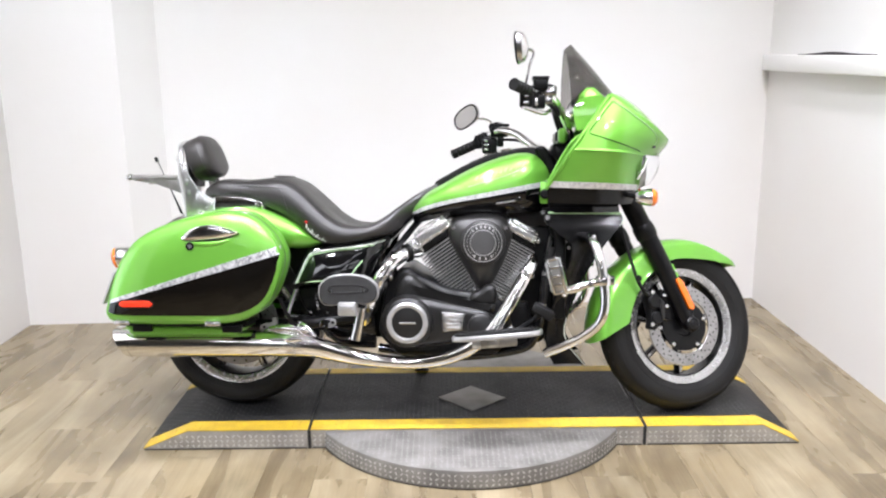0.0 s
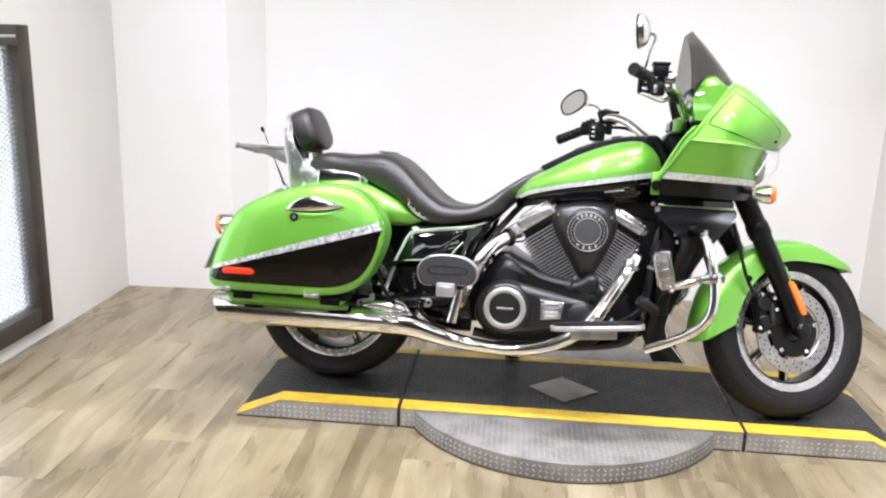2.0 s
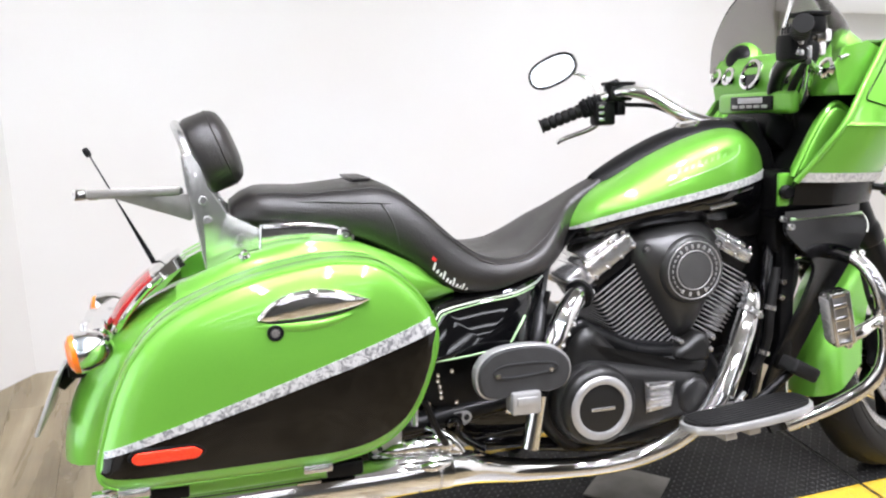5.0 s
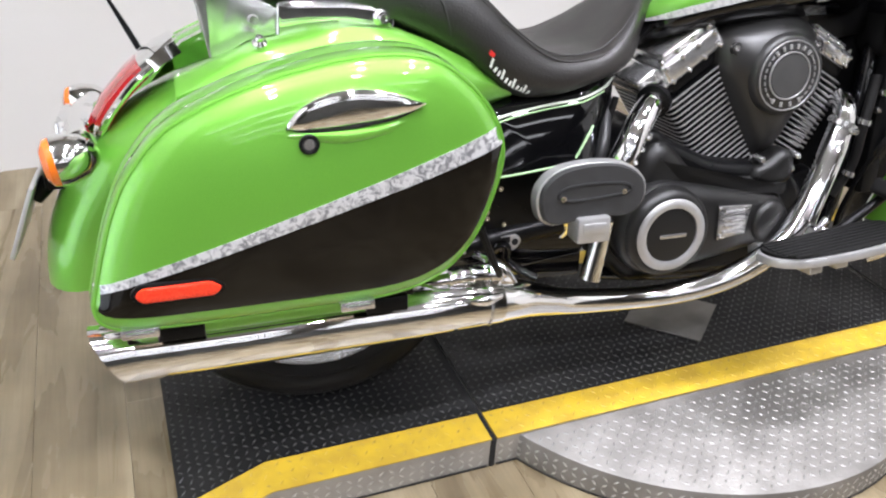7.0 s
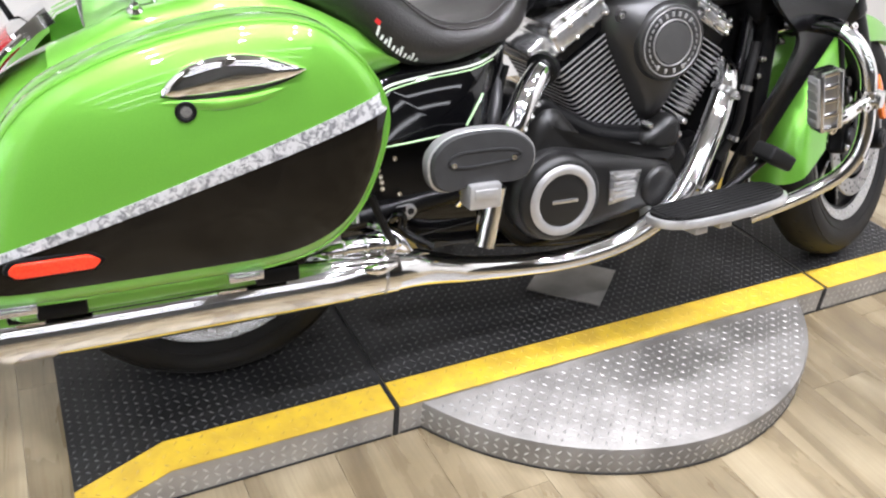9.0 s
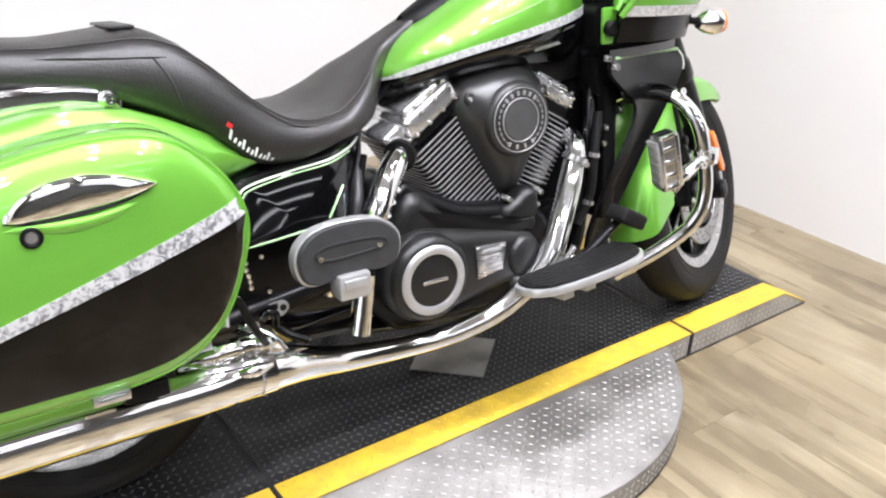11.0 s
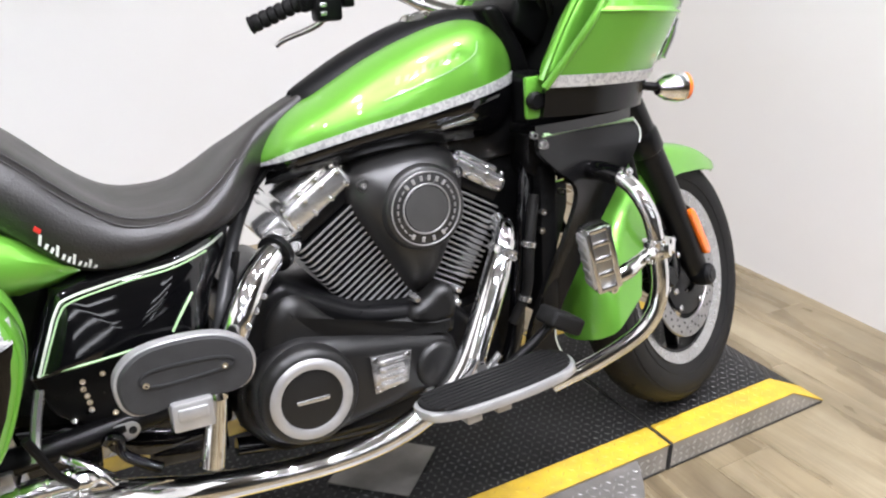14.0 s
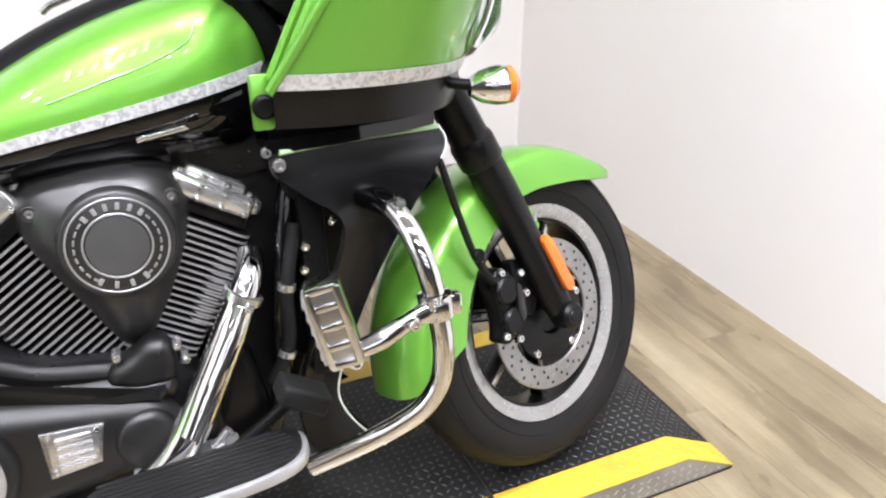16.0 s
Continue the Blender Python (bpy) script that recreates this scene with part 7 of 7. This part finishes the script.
    peg = part("highway_peg", moved(merge(box(-0.024, -0.014, -0.022, 0.022, -0.060, 0.060, 0.004), box(0.014, 0.026, -0.022, 0.022, -0.062, 0.062, 0.004), box(-0.022, 0.022, -0.020, 0.020, -0.064, -0.052, 0.004), box(-0.022, 0.022, -0.020, 0.020, 0.052, 0.064, 0.004)), PEG), SATIN_CHROME, eg, "chrome highway peg")
    parts("peg_rung", [moved(box(-0.018, 0.018, -0.0175, 0.0175, z - 0.005, z + 0.005, 0.003), PEG) for z in (-0.030, 0.0, 0.030)], SATIN_CHROME, peg)
    part("peg_rubber", moved(box(-0.016, 0.016, -0.013, 0.013, -0.054, 0.054, 0.003), PEG), BRUSHED, peg)
    part("peg_face", moved(merge(box(-0.0285, -0.0235, -0.018, 0.018, -0.052, 0.052, 0.002), *[box(-0.0305, -0.0280, -0.016, 0.016, z - 0.004, z + 0.004, 0.001) for z in (-0.040, -0.020, 0.0, 0.020, 0.040)]), PEG), ALLOY, peg)
    part("peg_arm", tube([(1.222, sgn * 0.348, 0.490), (1.26, sgn * 0.344, 0.499), (1.30, sgn * 0.336, 0.512), (1.345, sgn * 0.322, 0.520)], [0.013, 0.016, 0.013, 0.017], 14), CHROME, eg)
    parts("arm_bolt", [bolt((1.216, sgn * 0.352, 0.482), (0, sgn, -0.3), 0.010, 0.016), bolt((1.305, sgn * 0.352, 0.516), (0, sgn, 0), 0.010, 0.010)], CHROME, eg)
    # floorboard
    fbo = [(p.x, p.y) for p in spline([Vector(q) for q in ((0.835, -0.30), (0.85, -0.345), (0.90, -0.372), (1.0, -0.382), (1.09, -0.375), (1.135, -0.35), (1.15, -0.30), (1.135, -0.262), (1.05, -0.252), (0.92, -0.255), (0.85, -0.265))], 4, True)]
    tilt = Matrix.Translation((0.99, -0.012, 0.298)) @ Matrix.Rotation(radians(-5.5), 4, "Y") @ Matrix.Rotation(radians(-6), 4, "X") @ Matrix.Translation((-0.99, 0, 0))
    swap = Matrix(((1, 0, 0, 0), (0, 0, 1, 0), (0, 1, 0, 0), (0, 0, 0, 1)))
    f = (lambda b: b) if sgn == -1 else flipped
    RIB = lambda yy: (0.852 + 4.0 * (yy + 0.308) ** 2, 1.128 - 6.0 * (yy + 0.308) ** 2)
    fb = part("floorboard", f(moved(plate(fbo, -0.012, 0.006, 0.004), tilt @ swap)), ALLOY, bike, "silver floorboard with ribbed rubber")
    inner = [(0.99 + (x - 0.99) * 0.95, -0.315 + (y + 0.315) * 0.90) for x, y in fbo]
    part("floorboard_rubber", f(moved(plate(inner, 0.004, 0.013, 0.003), tilt @ swap)), RUBBER, fb)
    parts("rubber_rib", [f(moved(box(*RIB(yy), yy - 0.0042, yy + 0.0042, 0.012, 0.0155, 0.0015), tilt)) for yy in np.linspace(-0.362, -0.268, 8)], RUBBER, fb)
    part("floorboard_mount", f(moved(merge(box(0.905, 0.935, -0.35, -0.24, -0.036, -0.012, 0.004), box(0.965, 0.995, -0.35, -0.24, -0.036, -0.012, 0.004), box(0.90, 1.06, -0.25, -0.16, -0.05, -0.015, 0.006)), tilt)), ALLOY, fb)
# brake pedal
bp_ = part("brake_pedal", tube([(1.0, -0.24, 0.285), (1.05, -0.255, 0.325), (1.10, -0.262, 0.362), (1.15, -0.265, 0.40)], 0.010, 10), BLACK_SATIN, bike, "black brake pedal")
part("pedal_pad", moved(box(-0.038, 0.038, -0.030, 0.030, -0.017, 0.017, 0.008, 3), Matrix.Translation((1.150, -0.285, 0.408)) @ Matrix.Rotation(radians(28), 4, "Y")), RUBBER, bp_)
part("pedal_link", merge(tube([(1.02, -0.23, 0.32), (1.045, -0.232, 0.345)], 0.008, 10), bolt((1.03, -0.242, 0.325), NEAR, 0.008)), CHROME_WORN, bp_)

# passenger pads
for sgn in (-1, 1):
    f = (lambda b: b) if sgn == -1 else flipped
    po = [(p.x, p.y) for p in spline([Vector(q) for q in ((0.357, 0.468), (0.366, 0.500), (0.40, 0.525), (0.462, 0.533), (0.525, 0.526), (0.565, 0.50), (0.574, 0.468), (0.562, 0.438), (0.53, 0.426), (0.465, 0.430), (0.40, 0.420), (0.368, 0.432))], 5, True)]
    pc = (0.466, 0.478)
    pd = part("passenger_footboard", f(pillow(po, [(0.9, -0.262), (1.0, -0.266), (1.0, -0.280), (0.985, -0.286), (0.955, -0.287), (0, -0.287)], pc)), ALLOY, bike, "folded passenger footboard with rubber pad", None, 30)
    part("rubber_pad", f(pillow(po, [(0.945, -0.284), (0.94, -0.292), (0.90, -0.296), (0.5, -0.297), (0, -0.297)], pc)), PAD_RUBBER, pd)
    part("pad_groove", f(tube([(0.398, -0.297, 0.474), (0.402, -0.297, 0.488), (0.43, -0.297, 0.495), (0.50, -0.297, 0.495), (0.532, -0.297, 0.488), (0.534, -0.297, 0.476), (0.50, -0.297, 0.471), (0.43, -0.297, 0.467)], 0.0032, 6, 5, True)), SEAM, pd)
    parts("pad_bolt", [f(bolt((0.404, -0.296, 0.474), NEAR, 0.006)), f(bolt((0.522, -0.296, 0.478), NEAR, 0.006))], CHROME, pd)
    part("hinge_block", f(merge(box(0.432, 0.496, -0.310, -0.262, 0.388, 0.436, 0.005), box(0.441, 0.487, -0.314, -0.308, 0.407, 0.427, 0.003))), ALLOY, pd)
    part("support_tube", f(tube([(0.508, -0.262, 0.412), (0.499, -0.263, 0.36), (0.486, -0.264, 0.296)], [0.018, 0.0185, 0.020], 20)), CHROME, pd)
# side stand on the far side
ss = part("side_stand", tube([(0.62, 0.13, 0.24), (0.645, 0.23, 0.15), (0.665, 0.328, 0.068)], 0.013, 10), BLACK_SATIN, bike, "black side stand")
part("stand_foot", lathe([(0, 0), (0.03, 0), (0.03, 0.006), (0.012, 0.012), (0, 0.012)], (0.667, 0.334, 0.0515), (0, 0.148, 0.989), 20), BLACK_SATIN, ss)

# ---- floor planks ----
PW, PL = 0.182, 1.22


def plank_mesh():
    bm = bmesh.new()
    c = 0.0006
    lo = [bm.verts.new((x, y, -0.006)) for x, y in ((0, 0), (1, 0), (1, 1), (0, 1))]
    mi = [bm.verts.new((x, y, -0.0006)) for x, y in ((0, 0), (1, 0), (1, 1), (0, 1))]
    cx, cy = c / PW, c / PL
    hi = [bm.verts.new((x, y, 0)) for x, y in ((cx, cy), (1 - cx, cy), (1 - cx, 1 - cy), (cx, 1 - cy))]
    bm.faces.new(hi)
    for k in range(4):
        j = (k + 1) % 4
        bm.faces.new((lo[k], lo[j], mi[j], mi[k]))
        bm.faces.new((mi[k], mi[j], hi[j], hi[k]))
    for f in bm.faces:
        f.smooth = False
    me = bpy.data.meshes.new("plank")
    bm.to_mesh(me)
    bm.free()
    me.materials.append(WOOD)
    return me


PLANK = plank_mesh()
px, row = XL - 0.05, 0
while px < XR - 0.02:
    y = YF - 0.1 - (0.0, 0.47, 0.86, 0.25, 0.66)[row % 5] * PL
    while y < YBR + 0.1:
        a, b = max(y, YF - 0.1), min(y + PL - 0.0005, YBR + 0.12)
        if b - a > 0.03:
            ob = new("plank", PLANK)
            ob.parent = floor
            ob.location, ob.scale = (px, a, 0), (PW - 0.0004, b - a, 1)
        y += PL
    px += PW
    row += 1
